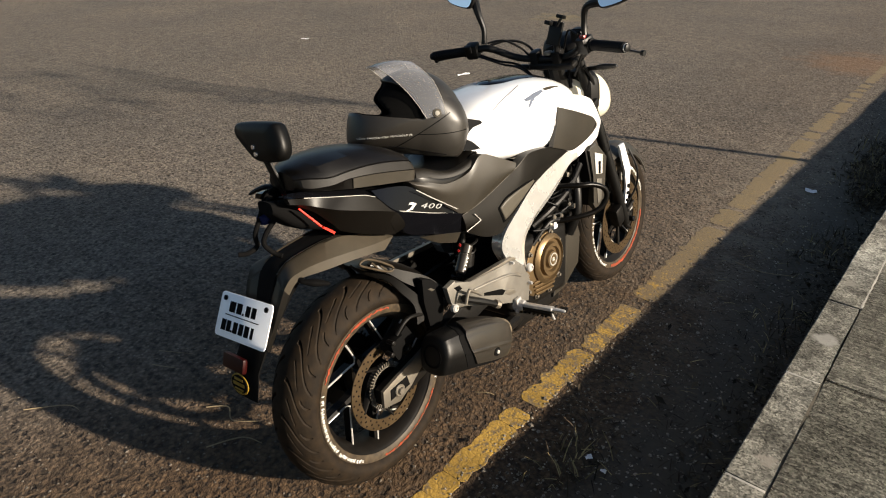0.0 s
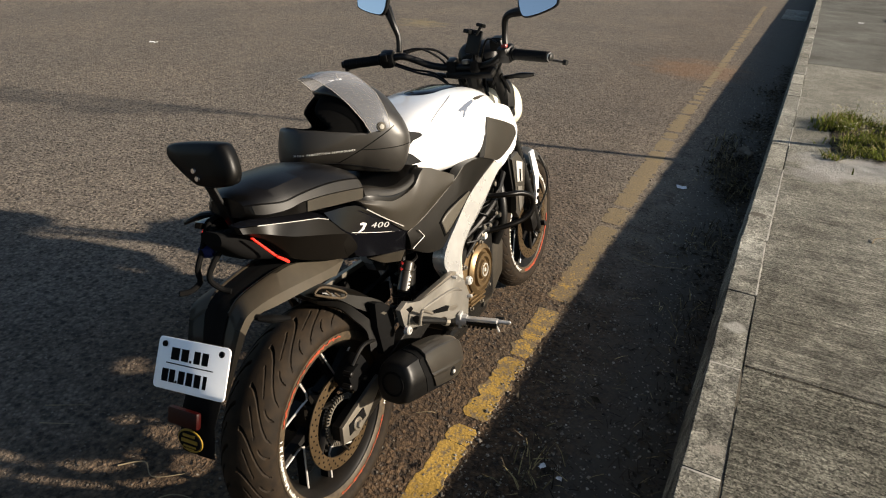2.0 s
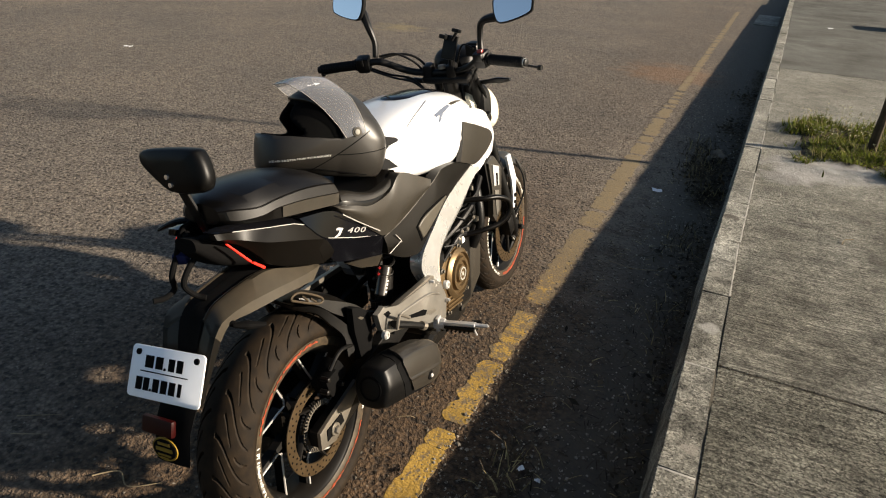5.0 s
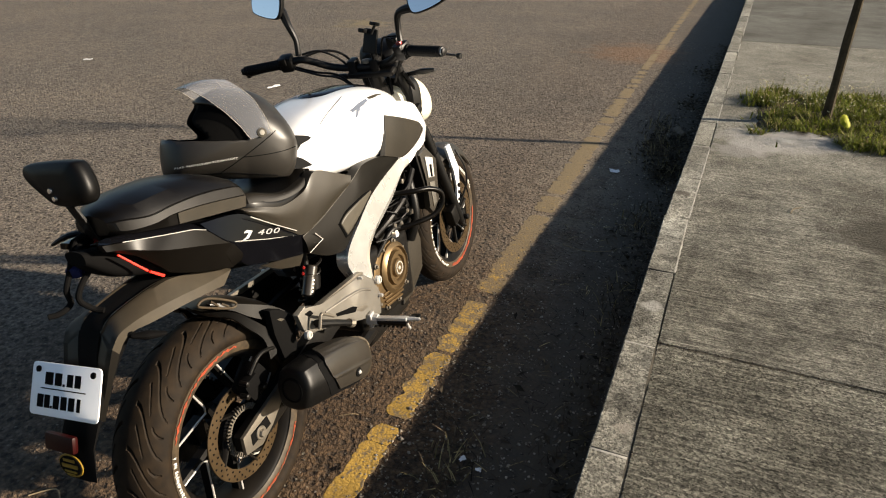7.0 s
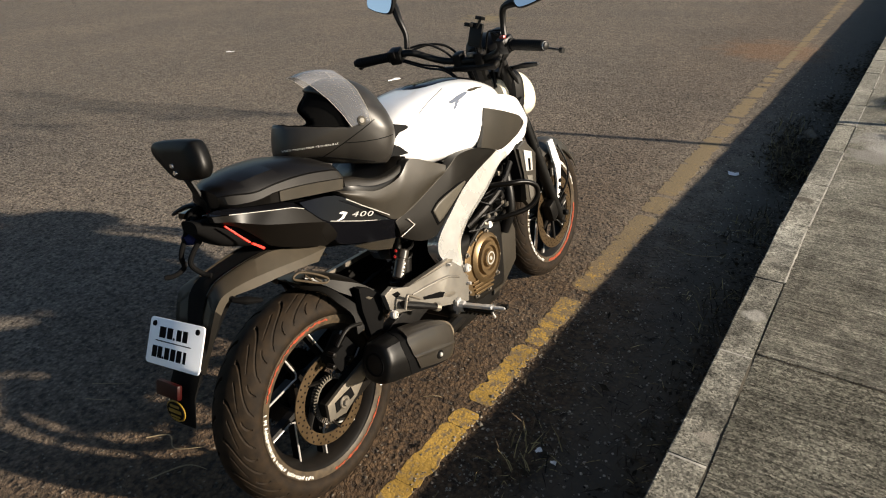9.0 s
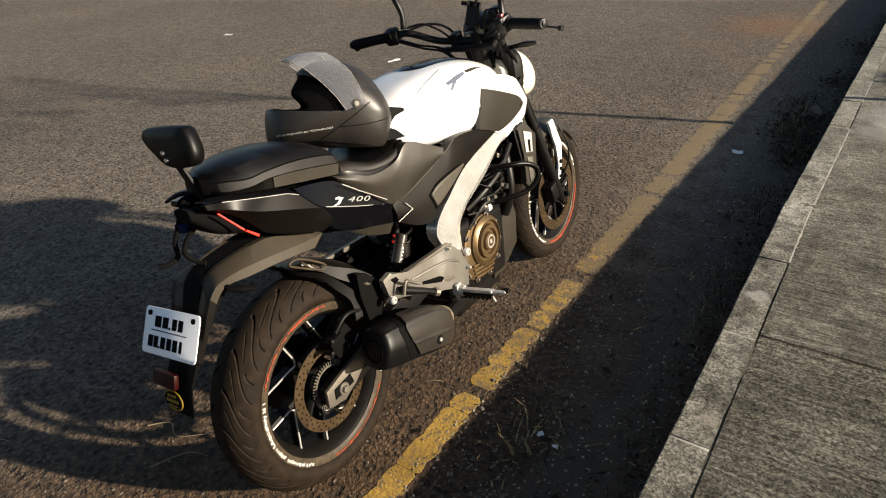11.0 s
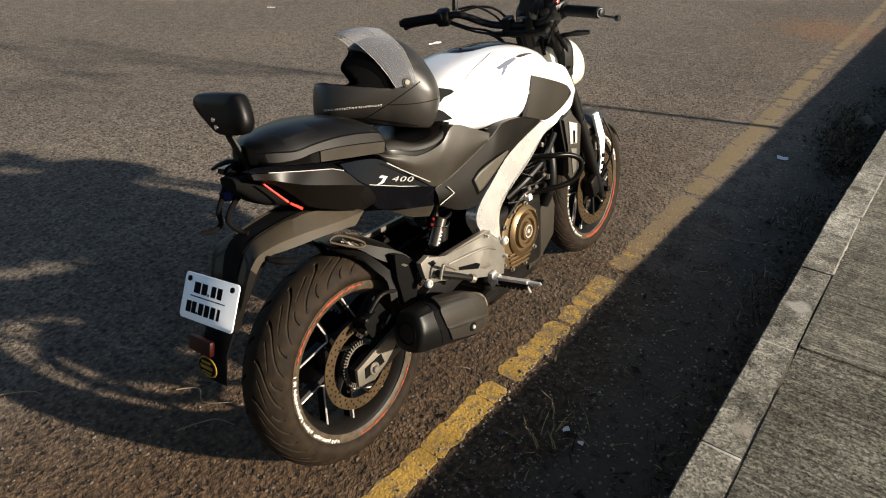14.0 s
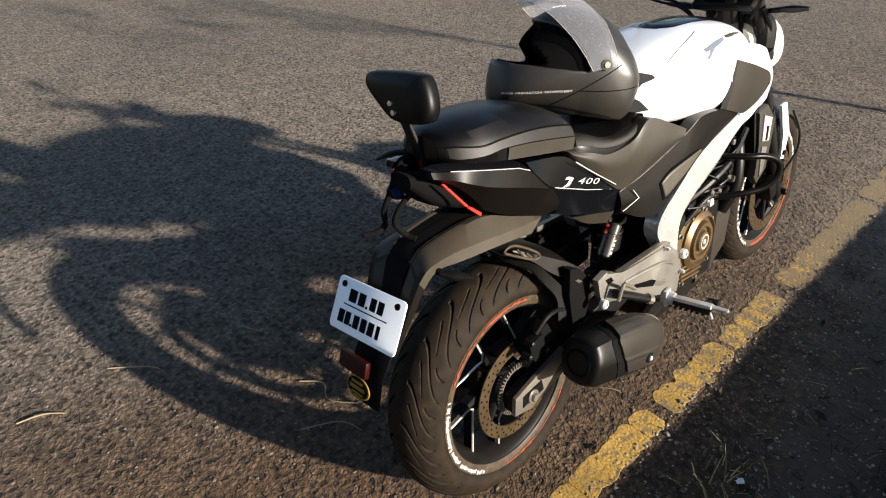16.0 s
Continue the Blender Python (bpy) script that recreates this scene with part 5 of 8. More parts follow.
b = bmesh.new()
for k in range(4):
    box((0.010, 0.150 - .012 * k, 0.007), pose(.121, .752 - .004 * k, .318 - .014 * k, -8, 0, 0), b, .002)
pieces("cover_rib", b, M_BRONZE, cover)
b = bmesh.new()
box((0.03, 0.022, 0.030), pose(0.125, 0.81, 0.500, 0, 0, 0), b, 0.003)
part("sensor_cap", b, M_LETTER, engine, "white sensor connector")
b = bmesh.new()
panel([(0.86, 0.47), (0.90, 0.50), (1.00, 0.47), (1.03, 0.38), (1.01, 0.27), (0.90, 0.21), (0.82, 0.205), (0.85, 0.28), (0.89, 0.36)], 0.105, 0.02, b, 0.006)
panel([(0.86, 0.47), (0.90, 0.50), (1.00, 0.47), (1.03, 0.38), (1.01, 0.27), (0.90, 0.21), (0.82, 0.205), (0.85, 0.28), (0.89, 0.36)], -0.105, 0.02, b, 0.006)
pieces("belly_pan", b, M_MATTE, bike, "matte grey belly pan")

# radiator, hoses
b = bmesh.new()
box((0.30, 0.035, 0.24), pose(0, 1.055, 0.60, 14, 0, 0), b, 0.006)
rad = part("radiator", b, M_ENGINE, bike, "black radiator")
for s in (1, -1):
    b = bmesh.new()
    panel([(1.02, 0.705), (1.085, 0.715), (1.155, 0.650), (1.13, 0.50), (1.07, 0.465), (1.04, 0.50), (1.055, 0.60)], s * 0.158, 0.02, b, 0.006)
    part("radiator_shroud", b, M_MATTE, bike, "matte grey radiator shroud", sharp=50)
    b = bmesh.new()
    panel([(1.056, 0.690), (1.116, 0.668), (1.110, 0.596), (1.060, 0.608)], s * 0.163, 0.012, b, 0.003)
    shroud_plate = part("shroud_inset", b, M_EDGE, bike, "bare aluminium shroud inset")
    # black strip draws the shade of the slot
    b = bmesh.new()
    panel([(1.080, 0.652), (1.096, 0.647), (1.092, 0.602), (1.079, 0.606)], s * 0.1645, 0.012, b, 0.001)
    part("shroud_slot", b, M_INK, shroud_plate)
    b = bmesh.new()
    panel([(1.066, 0.590), (1.108, 0.578), (1.100, 0.500), (1.072, 0.490)], s * 0.162, 0.012, b, 0.004)
    part("shroud_foot", b, M_CAST, shroud_plate, "dull silver foot of the shroud")
b = bmesh.new()
tube([(0.10, 0.72, 0.52), (0.13, 0.80, 0.56), (0.14, 0.90, 0.60), (0.13, 1.0, 0.66)], 0.013, b)
tube([(0.11, 0.70, 0.46), (0.135, 0.78, 0.52), (0.14, 0.86, 0.50), (0.12, 0.96, 0.50)], 0.009, b)
tube([(0.12, 0.62, 0.50), (0.15, 0.66, 0.58), (0.15, 0.72, 0.62)], 0.007, b)
pieces("coolant_hose", b, M_ENGINE, bike)
b = bmesh.new()
tube([(.125, .97, .63), (.140, .955, .56), (.140, .945, .49), (.115, .93, .42)], 0.019, b, n=12)
part("radiator_hose", b, M_DARK, bike, "thick black radiator hose")
wr = random.Random(31)
for k in range(9):
    y0, z0 = wr.uniform(.70, .86), wr.uniform(.50, .60)
    y1, z1 = y0 + wr.uniform(.08, .18), z0 + wr.uniform(-.06, .08)
    b = bmesh.new()
    tube([(.118, y0, z0), (.138 + .012 * wr.random(), (y0 + y1) / 2, (z0 + z1) / 2 + wr.uniform(-.03, .04)), (.12, y1, z1)], wr.uniform(.0025, .0045), b, n=6)
    part("engine_wire", b, M_DARK, engine)
for k in range(8):
    b = bmesh.new()
    box((wr.uniform(.014, .03), wr.uniform(.012, .03), wr.uniform(.010, .025)), pose(.125 + .02 * wr.random(), wr.uniform(.70, .98), wr.uniform(.48, .66), wr.uniform(-30, 30), 0, wr.uniform(-20, 20)), b, .003)
    part("wiring_clip", b, M_ENGINE if wr.random() < .6 else M_ALU, engine)
for y0, z0 in ((.845, .52), (.90, .545), (.93, .60), (.80, .53), (.955, .50)):
    b = bmesh.new()
    lathe([(.120, .0001), (.120, .009), (.142, .009), (.146, .006), (.146, .0001)], b, (0, y0, z0), 12)
    part("engine_bolt", b, M_ALU, engine)
for s in (1, -1):
    b = bmesh.new()
    tube([(s * .10, .80, .635), (s * .20, .85, .634), (s * .238, .905, .624), (s * .258, .945, .596), (s * .258, .945, .556), (s * .236, .915, .526), (s * .19, .86, .515), (s * .10, .80, .50)], 0.0092, b, n=12)
    part("crash_bar", b, M_TAIL, bike, "black tubular crash bar")

# tail, seat
def tail_panel(side):
    s = side
    crease = [(.068, -.178, .893), (.082, -.139, .880), (.100, -.100, .8615), (.108, -.060, .845), (.115, .030, .814), (.119, .098, .789)]
    edge = [(.062, -.178, .905), (.079, -.146, .899), (.094, -.067, .8785), (.101, -.028, .869), (.107, .010, .8595), (.110, .040, .8455)]
    foot = [(.062, -.164, .884), (.078, -.128, .862), (.083, -.086, .818), (.085, -.055, .786), (.098, .020, .752), (.108, .090, .728)]
    p = part("tail_panel", skin([edge, crease], 0.016, steps=5, side=s), M_TAIL, bike, "matte black angular tail panel", sharp=14)
    part("tail_panel_lower", skin([crease, foot], 0.016, steps=5, side=s), M_TAIL, p, "matte black lower facet of the tail", sharp=14)
    front = [(.119, .098, .789), (.121, .118, .752), (.118, .111, .737)]
    part("tail_panel_end", skin([front, [(.113, .060, .800), (.112, .080, .758), (.107, .088, .729)]], 0.012, steps=4, side=s), M_TAIL, p, sharp=14)
    upper = [(.044, -.180, .908), (.056, -.154, .910), (.069, -.091, .900), (.079, -.021, .881), (.088, .020, .869), (.094, .044, .855)]
    strip = part("tail_top_strip", skin([upper, [(x + .001, y, z + .002) for x, y, z in edge]], 0.012, steps=5, side=s), M_BLACK, p, "black strip along the top of the tail", sharp=40)
    top = [(.104, .036, .863), (.108, .153, .839), (.115, .23, .788), (.113, .362, .698), (.106, .424, .664)]
    mid = [(.113, .046, .842), (.121, .101, .789), (.125, .208, .748), (.120, .338, .700), (.107, .440, .643)]
    low = [(.116, .094, .784), (.106, .130, .716), (.104, .224, .677), (.102, .326, .641), (.100, .386, .629)]
    cov = part("side_cover", skin([top, mid, low], 0.02, steps=4, across=1, side=s), M_COVER, p, "gloss black side cover with a silver number badge", sharp=14)
    under_top = [(.1035, .182, .684), (.1050, .261, .663), (.1060, .350, .637)]
    under_low = [(.0960, .215, .664), (.0900, .268, .632), (.0930, .340, .606)]
    part("cover_underside", skin([under_top, under_low], 0.006, steps=4, side=s), M_MATTE, cov, "matte lower facet of the side cover", sharp=40)
    # silver pinstripes, with the cover's highlight wedge painted as one more line
    for line, r in (([(.1240, .172, .824), (.1270, .223, .787), (.1280, .320, .722)], .0014), ([(.1350, .385, .686), (.1360, .411, .657), (.1340, .344, .645)], .0013), ([(.1220, .103, .7895), (.1258, .208, .7485), (.1208, .310, .712)], .0010)):
        b = bmesh.new()
        for p0, p1 in zip(line, line[1:]):
            tube([(s * p0[0], p0[1], p0[2]), (s * p1[0], p1[1], p1[2])], r, b, n=6, smooth=False)
        part("trim_line", b, M_TRIM_GLINT, cov, "thin silver line on the side cover")
    for a0, a1, w0, w1 in (((.0690, -.158, .877), (.0800, -.114, .820), .0014, .0019), ((.0808, -.110, .816), (.0850, -.084, .793), .0024, .0032)):
        p0, p1 = Vector((s * a0[0], *a0[1:])), Vector((s * a1[0], *a1[1:]))
        d = (p1 - p0).normalized()
        n1 = d.cross(Vector((s, 0, 0))).normalized()
        n2 = d.cross(n1).normalized()
        b = rings(bmesh.new(), [[q + n1 * w * cu + n2 * .006 * cv for cu, cv in ((-1, -.5), (-.8, .5), (.8, .5), (1, -.5))] for q, w in ((p0, w0), (p0.lerp(p1, .5), (w0 + w1) / 2), (p1, w1))])
        part("tail_light", b, M_GLOW, p, "red strip tail light", smooth=False)
    # a bright bead along the crease paints in the sun's glint
    b = bmesh.new()
    for p0, p1 in zip(edge[1:], edge[2:]):
        tube([(s * (p0[0] + .001), p0[1], p0[2] + .001), (s * (p1[0] + .001), p1[1], p1[2] + .001)], 0.0009, b, n=6, smooth=False)
    part("panel_crease", b, M_TRIM_GLINT, p, "bright line painting the sun glint on the crease")
    return p


mirrored(tail_panel)
b = bmesh.new()
shell([(-0.20, .028, .900, .868, .7), (-0.15, .045, .885, .82, .6), (-0.06, .060, .86, .78, .6), (0.05, .075, .84, .72, .6), (0.2, .085, .81, .67, .6), (0.36, .080, .69, .61, .6)], bm=b)
part("tail_core", b, M_INK, bike)


def blade(side):
    up = [(0.080, 0.103, 0.716), (0.068, 0.056, 0.736), (0.056, -0.038, 0.763), (0.052, -0.088, 0.765), (0.050, -0.129, 0.762), (0.048, -0.171, 0.757), (0.046, -0.204, 0.749), (0.043, -0.230, 0.730), (0.040, -0.250, 0.696), (0.037, -0.270, 0.655), (0.034, -0.322, 0.612)]
    crease = [(.085, .102, .714), (.087, .030, .719), (.087, -.060, .731), (.085, -.110, .736), (.083, -.156, .739), (.081, -.195, .738), (.078, -.226, .731), (.073, -.247, .709), (.068, -.265, .675), (.063, -.286, .634), (.057, -.316, .584)]
    low = [(.087, .064, .690), (.090, .006, .701), (.090, -.066, .710), (.087, -.112, .713), (.084, -.156, .717), (.081, -.190, .721), (.078, -.216, .714), (.073, -.236, .692), (.068, -.256, .660), (.062, -.279, .622), (.056, -.308, .574)]
    arms = [row[7:] for row in (up, crease, low)]
    top_line = up
    up, crease, low = up[:8], crease[:8], low[:8]
    lit = part("mudguard_blade", skin([up, crease], 0.014, steps=4, side=side), M_GREY, bike, "satin grey mudguard blade running down to the plate", sharp=40)
    part("blade_underside", skin([crease, low], 0.014, steps=4, side=side), M_GREY, lit, "satin grey lower facet of the mudguard blade", sharp=40)
    # the blade's lower end continues in a darker material
    part("plate_holder_arm", skin(arms[:2], 0.014, steps=4, side=side), M_KNEE, lit, "dark plate holder arm continuing the mudguard blade", sharp=40)
    part("plate_holder_arm", skin(arms[1:], 0.014, steps=4, side=side), M_KNEE, lit, "dark plate holder arm continuing the mudguard blade", sharp=40)
    up = top_line
    inner = [(x - .011, y - .002, z + .001) for x, y, z in up]
    part("blade_lip", skin([[(x - .0105, y, z + .004) for x, y, z in up[2:8]], [(x - .018, y + .002, z - .001) for x, y, z in up[2:8]]], 0.003, steps=4, side=side), M_GREY, lit, sharp=40)
    part("blade_top", skin([[(0, y - .002, z + .004) for x, y, z in up], inner], 0.004, steps=4, side=side), M_INK, lit, "black top of the mudguard", sharp=40)
    return lit


mirrored(blade)
b = bmesh.new()
loops = []
for y, z, w, th in ((0.12, .690, .050, .02), (0.0, .730, .050, .02), (-0.10, .752, .048, .02), (-0.17, .735, .046, .02), (-0.235, .675, .044, .018), (-0.298, .605, .050, .012), (-0.348, .535, .050, .008), (-0.366, .465, .046, .006)):
    loops.append([(-w, y, z), (-w * .6, y - .004, z + th * .5), (w * .6, y - .004, z + th * .5), (w, y, z), (w * .8, y + th, z - th), (-w * .8, y + th, z - th)])
rings(b, loops)
part("rear_mudguard", b, M_INK, bike, "black rear mudguard with a mud flap", sharp=40)
# reflector, sticker
part("rear_reflector", box((0.085, 0.014, 0.036), pose(-0.012, -0.365, 0.556, -20, 0, 0), bevel=0.006), M_DARKRED, bike, "dark red reflector")
b = bmesh.new()
lathe([(0, .0001), (0, 1.0), (.06, .97), (.06, .0001)], b, (0, 0, 0), 40)
bmesh.ops.transform(b, matrix=pose(-0.012, -0.366, 0.498, -12, 0, 0) @ pose(0, 0, 0, 0, 0, -90) @ Matrix.Diagonal((.035, .036, .026, 1)), verts=b.verts[:])
sticker = part("flap_sticker", b, M_YELLOW, bike, "oval yellow and black sticker on the mud flap")
b = bmesh.new()
lathe([(0, .0001), (0, 1.0), (.05, .98), (.05, .0001)], b, (0, 0, 0), 40)
bmesh.ops.transform(b, matrix=pose(-0.012, -0.368, 0.4985, -12, 0, 0) @ pose(0, 0, 0, 0, 0, -90) @ Matrix.Diagonal((.03, .032, .022, 1)), verts=b.verts[:])
part("sticker_field", b, M_INK, sticker)
b = bmesh.new()
for z0, w0, h0 in ((.511, .034, .006), (.499, .046, .008), (.487, .036, .004), (.481, .024, .003)):
    box((w0, .0015, h0), pose(-0.012, -0.3702 - (z0 - .4985) * -.21, z0, -12, 0, 0), b, 0.0004)
pieces("sticker_lettering", b, M_YELLOW, sticker)

# number plate, with plain bars for its writing
PLATE = pose(-0.0145, -0.3150, 0.6437) @ pose(0, 0, 0, 0, 0, 2.0) @ pose(0, 0, 0, -30, 0, 0) @ pose(0, 0, 0, 0, -0.5, 0)
corner = []
for cx, cz, a0 in ((.0985, .0535, 0), (-.0985, .0535, 90), (-.0985, -.0535, 180), (.0985, -.0535, 270)):
    for q in range(6):
        a = radians(a0 + 18 * q)
        corner.append((cx - math.copysign(.010, cx) + .010 * math.cos(a), cz - math.copysign(.010, cz) + .010 * math.sin(a)))
sub = rings(bmesh.new(), [[PLATE @ Vector((x * f, y, z * f)) for x, z in corner] for y, f in ((0.001, .985), (0.0, 1.0), (-.0018, 1.0), (-.0026, .985))])
plate = part("number_plate", sub, M_PLATE, bike, "white number plate with black bars and two screws")
b = bmesh.new()
for cx, cz, w0, h0 in ((-.046, .022, .022, .025), (-.019, .022, .019, .025), (-.003, .0115, .005, .005), (.014, .022, .016, .025), (.036, .022, .016, .025), (-.067, -.024, .017, .026), (-.047, -.024, .015, .026), (-.0345, -.0345, .005, .005), (-.021, -.024, .016, .026), (.001, -.024, .016, .026), (.023, -.024, .016, .026), (.043, -.024, .009, .026), (-.004, .0015, .128, .0020)):
    box((w0, .0012, h0), PLATE @ Matrix.Translation((cx, -0.0035, cz)), b, 0)
pieces("plate_bar", b, M_INK, plate)
b = bmesh.new()
for cx, cz in ((-.078, .039), (.078, .039)):
    c = lathe([(0, .0001), (0, .0065), (.003, .0062), (.0036, .0001)], None, (0, 0, 0), 20)
    bmesh.ops.transform(c, matrix=PLATE @ Matrix.Translation((cx, -0.003, cz)) @ pose(0, 0, 0, 0, 0, -90), verts=c.verts[:])
    me = bpy.data.meshes.new("temp")
    c.to_mesh(me)
    c.free()
    b.from_mesh(me)
    bpy.data.meshes.remove(me)
pieces("plate_screw", b, M_INK, plate)
part("plate_bracket", box((0.10, 0.012, 0.09), PLATE @ Matrix.Translation((0, 0.008, 0.0)), bevel=0.003), M_DARK, bike)

# rear turn signals and stays
for s in (1, -1):
    b = bmesh.new()
    tube([(s * .066, -.206, .722), (s * .088, -.200, .716)], 0.007, b)
    tube([(s * .085, -.206, .717), (s * .105, -.184, .709), (s * .128, -.157, .700)], [0.006, 0.013, 0.005], b, flat=0.75)
    part("turn_signal", b, M_INK, bike, "small dark turn signal")

def seat(name, secs, label):
    return part(name, shell(secs, 44, steps=6), M_SEAT, bike, label, sharp=70)


def pillion_seat():
    """Half width and height of the crown, the stitched edge, the lower seam and the base, along y."""
    line = [(-.140, .030, .950, .045, .938, .048, .922, .040, .912), (-.120, .052, .961, .068, .938, .076, .914, .066, .905), (-.075, .075, .969, .092, .930, .100, .911, .092, .897), (-.030, .082, .971, .101, .932, .109, .914, .104, .888), (.030, .084, .968, .106, .930, .115, .908, .107, .876), (.090, .084, .958, .106, .922, .116, .897, .108, .864), (.150, .082, .938, .105, .909, .115, .884, .108, .852), (.180, .080, .922, .103, .900, .113, .877, .107, .846), (.194, .076, .908, .098, .890, .106, .872, .102, .846)]
    cols = [curve_points([Vector((r[0], r[1 + 2 * k], r[2 + 2 * k])) for r in line], 5) for k in range(4)]
    loops, band = [], []
    for crown, stitch, seam, base in zip(*cols):
        y = crown.x
        half = [(0, crown.z + .003), (crown.y * .55, crown.z), (crown.y, crown.z - (crown.z - stitch.z) * .28), (stitch.y * .94, stitch.z + (crown.z - stitch.z) * .30), (stitch.y, stitch.z), (stitch.y - .0015, stitch.z - .0016), (stitch.y + .001, stitch.z - .0032), (seam.y, seam.z), (seam.y - .003, seam.z - .003), (base.y - .002, base.z), (base.y * .6, base.z - .003)]
        ring = half + [(0, base.z - .003)] + [(-x, z) for x, z in reversed(half[1:])]
        loops.append([(x, y, z) for x, z in ring])
        if y > -.022:
            band.append(((seam.y + .001, y, seam.z - .002), (base.y + .0015, y, base.z + .001)))
    saddle = part("pillion_seat", rings(bmesh.new(), loops), M_SEAT, bike, "black leatherette pillion seat with a stitched edge", sharp=32)
    for s in (1, -1):
        part("seat_band", skin([[a for a, c in band], [c for a, c in band]], 0.006, steps=1, side=s), M_BAND, saddle, "dark grey vinyl band along the seat", sharp=40)
        part("stitched_band", skin([[(q.y + .0022, q.x, q.z - .0035) for q in cols[1][3:]], [(q.y + .0012, q.x, q.z + .0005) for q in cols[2][3:]]], 0.004, steps=1, side=s), M_SEAT_LIT, saddle, "leatherette side of the cushion, sunlight in its colour", sharp=40)


pillion_seat()
seat("rider_seat", [(0.175, .095, .875, .80, .7), (0.21, .118, .868, .79, .55), (0.29, .130, .838, .76, .5), (0.37, .128, .836, .76, .5), (0.43, .112, .862, .77, .55), (0.48, .09, .885, .78, .6), (0.53, .06, .89, .79, .7)], "black leatherette rider seat")
for s in (1, -1):
    roll_up = [(.084, .205, .868), (.092, .239, .861), (.108, .300, .836), (.114, .353, .830), (.110, .404, .838), (.100, .453, .850)]
    roll_low = [(.114, .190, .850), (.118, .212, .845), (.128, .280, .823), (.133, .344, .817), (.132, .396, .825), (.122, .440, .846)]
    crest = [tuple((a + c) / 2 + (.005 if i != 1 else 0) for i, (a, c) in enumerate(zip(p, q))) for p, q in zip(roll_up, roll_low)]
    part("seat_roll", skin([roll_up, crest, roll_low], 0.012, side=s), M_SEAT_LIT, bike, "rolled leatherette edge of the rider seat, coloured as sunlit", sharp=60)
for s in (1, -1):
    top = [(.112, .160, .848), (.128, .225, .828), (.134, .285, .808), (.138, .375, .813), (.145, .430, .850), (.158, .500, .822), (.163, .572, .788)]
    low = [(.112, .165, .838), (.118, .215, .797), (.121, .260, .760), (.122, .310, .722), (.124, .350, .698), (.134, .420, .708), (.152, .545, .756)]
    mid = [tuple((a + c) / 2 + (0.008 if i == 0 else 0) for i, (a, c) in enumerate(zip(p, q))) for p, q in zip(top, low)]
    part("seat_side_cover", skin([top, mid, low], 0.03, side=s), M_MATTE, bike, "matte grey cover below the rider seat", sharp=45)
    top = [(.120, .348, .690), (.132, .42, .708), (.148, .51, .742), (.158, .578, .770), (.165, .625, .797), (.167, .70, .797), (.162, .80, .777), (.156, .885, .757)]
    low = [(.118, .36, .636), (.132, .43, .596), (.148, .495, .590), (.154, .54, .625), (.158, .60, .660), (.160, .68, .697), (.157, .78, .718), (.152, .90, .738)]
    mid = [tuple((a + c) / 2 + (0.004 if i == 0 else 0) for i, (a, c) in enumerate(zip(p, q))) for p, q in zip(top, low)]
    knee = part("knee_panel", skin([top, mid, low], 0.03, side=s), M_KNEE, bike, "dark satin panel between tank and frame", sharp=45)
    knee_tree = BVHTree.FromPolygons([v.co for v in knee.data.vertices], [f.vertices for f in knee.data.polygons])
    # a larger black sheet under the inset draws the groove's shade
    for nm, mat, lift, grow, lab in (("panel_recess", M_MATT_BLACK, .0012, .007, "black sheet drawing the shaded groove round the inset trim"), ("panel_inset", M_INSET, .0026, 0.0, "satin grey inset trim")):
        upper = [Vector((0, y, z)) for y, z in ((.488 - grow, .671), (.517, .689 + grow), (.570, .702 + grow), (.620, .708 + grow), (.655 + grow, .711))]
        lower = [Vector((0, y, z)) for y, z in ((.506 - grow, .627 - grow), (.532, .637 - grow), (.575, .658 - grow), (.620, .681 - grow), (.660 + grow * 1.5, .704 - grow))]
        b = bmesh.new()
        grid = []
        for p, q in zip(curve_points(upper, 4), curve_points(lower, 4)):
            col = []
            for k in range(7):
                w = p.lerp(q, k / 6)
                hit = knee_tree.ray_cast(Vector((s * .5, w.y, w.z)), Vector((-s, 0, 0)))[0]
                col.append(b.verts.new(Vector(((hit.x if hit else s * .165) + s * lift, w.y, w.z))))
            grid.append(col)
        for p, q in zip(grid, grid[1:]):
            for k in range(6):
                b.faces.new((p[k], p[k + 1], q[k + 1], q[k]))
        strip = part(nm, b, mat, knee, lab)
        strip.modifiers.new("thick", 'SOLIDIFY').thickness = 0.0015
    # pale tube paints the light caught by the panel's edge
    b = bmesh.new()
    tube([(s * .121, .348, .692), (s * .135, .42, .711), (s * .151, .51, .746), (s * .161, .578, .774), (s * .168, .625, .800)], 0.0011, b, n=6)
    part("panel_edge", b, M_INSET, bike, "pale line painting the lit panel edge")

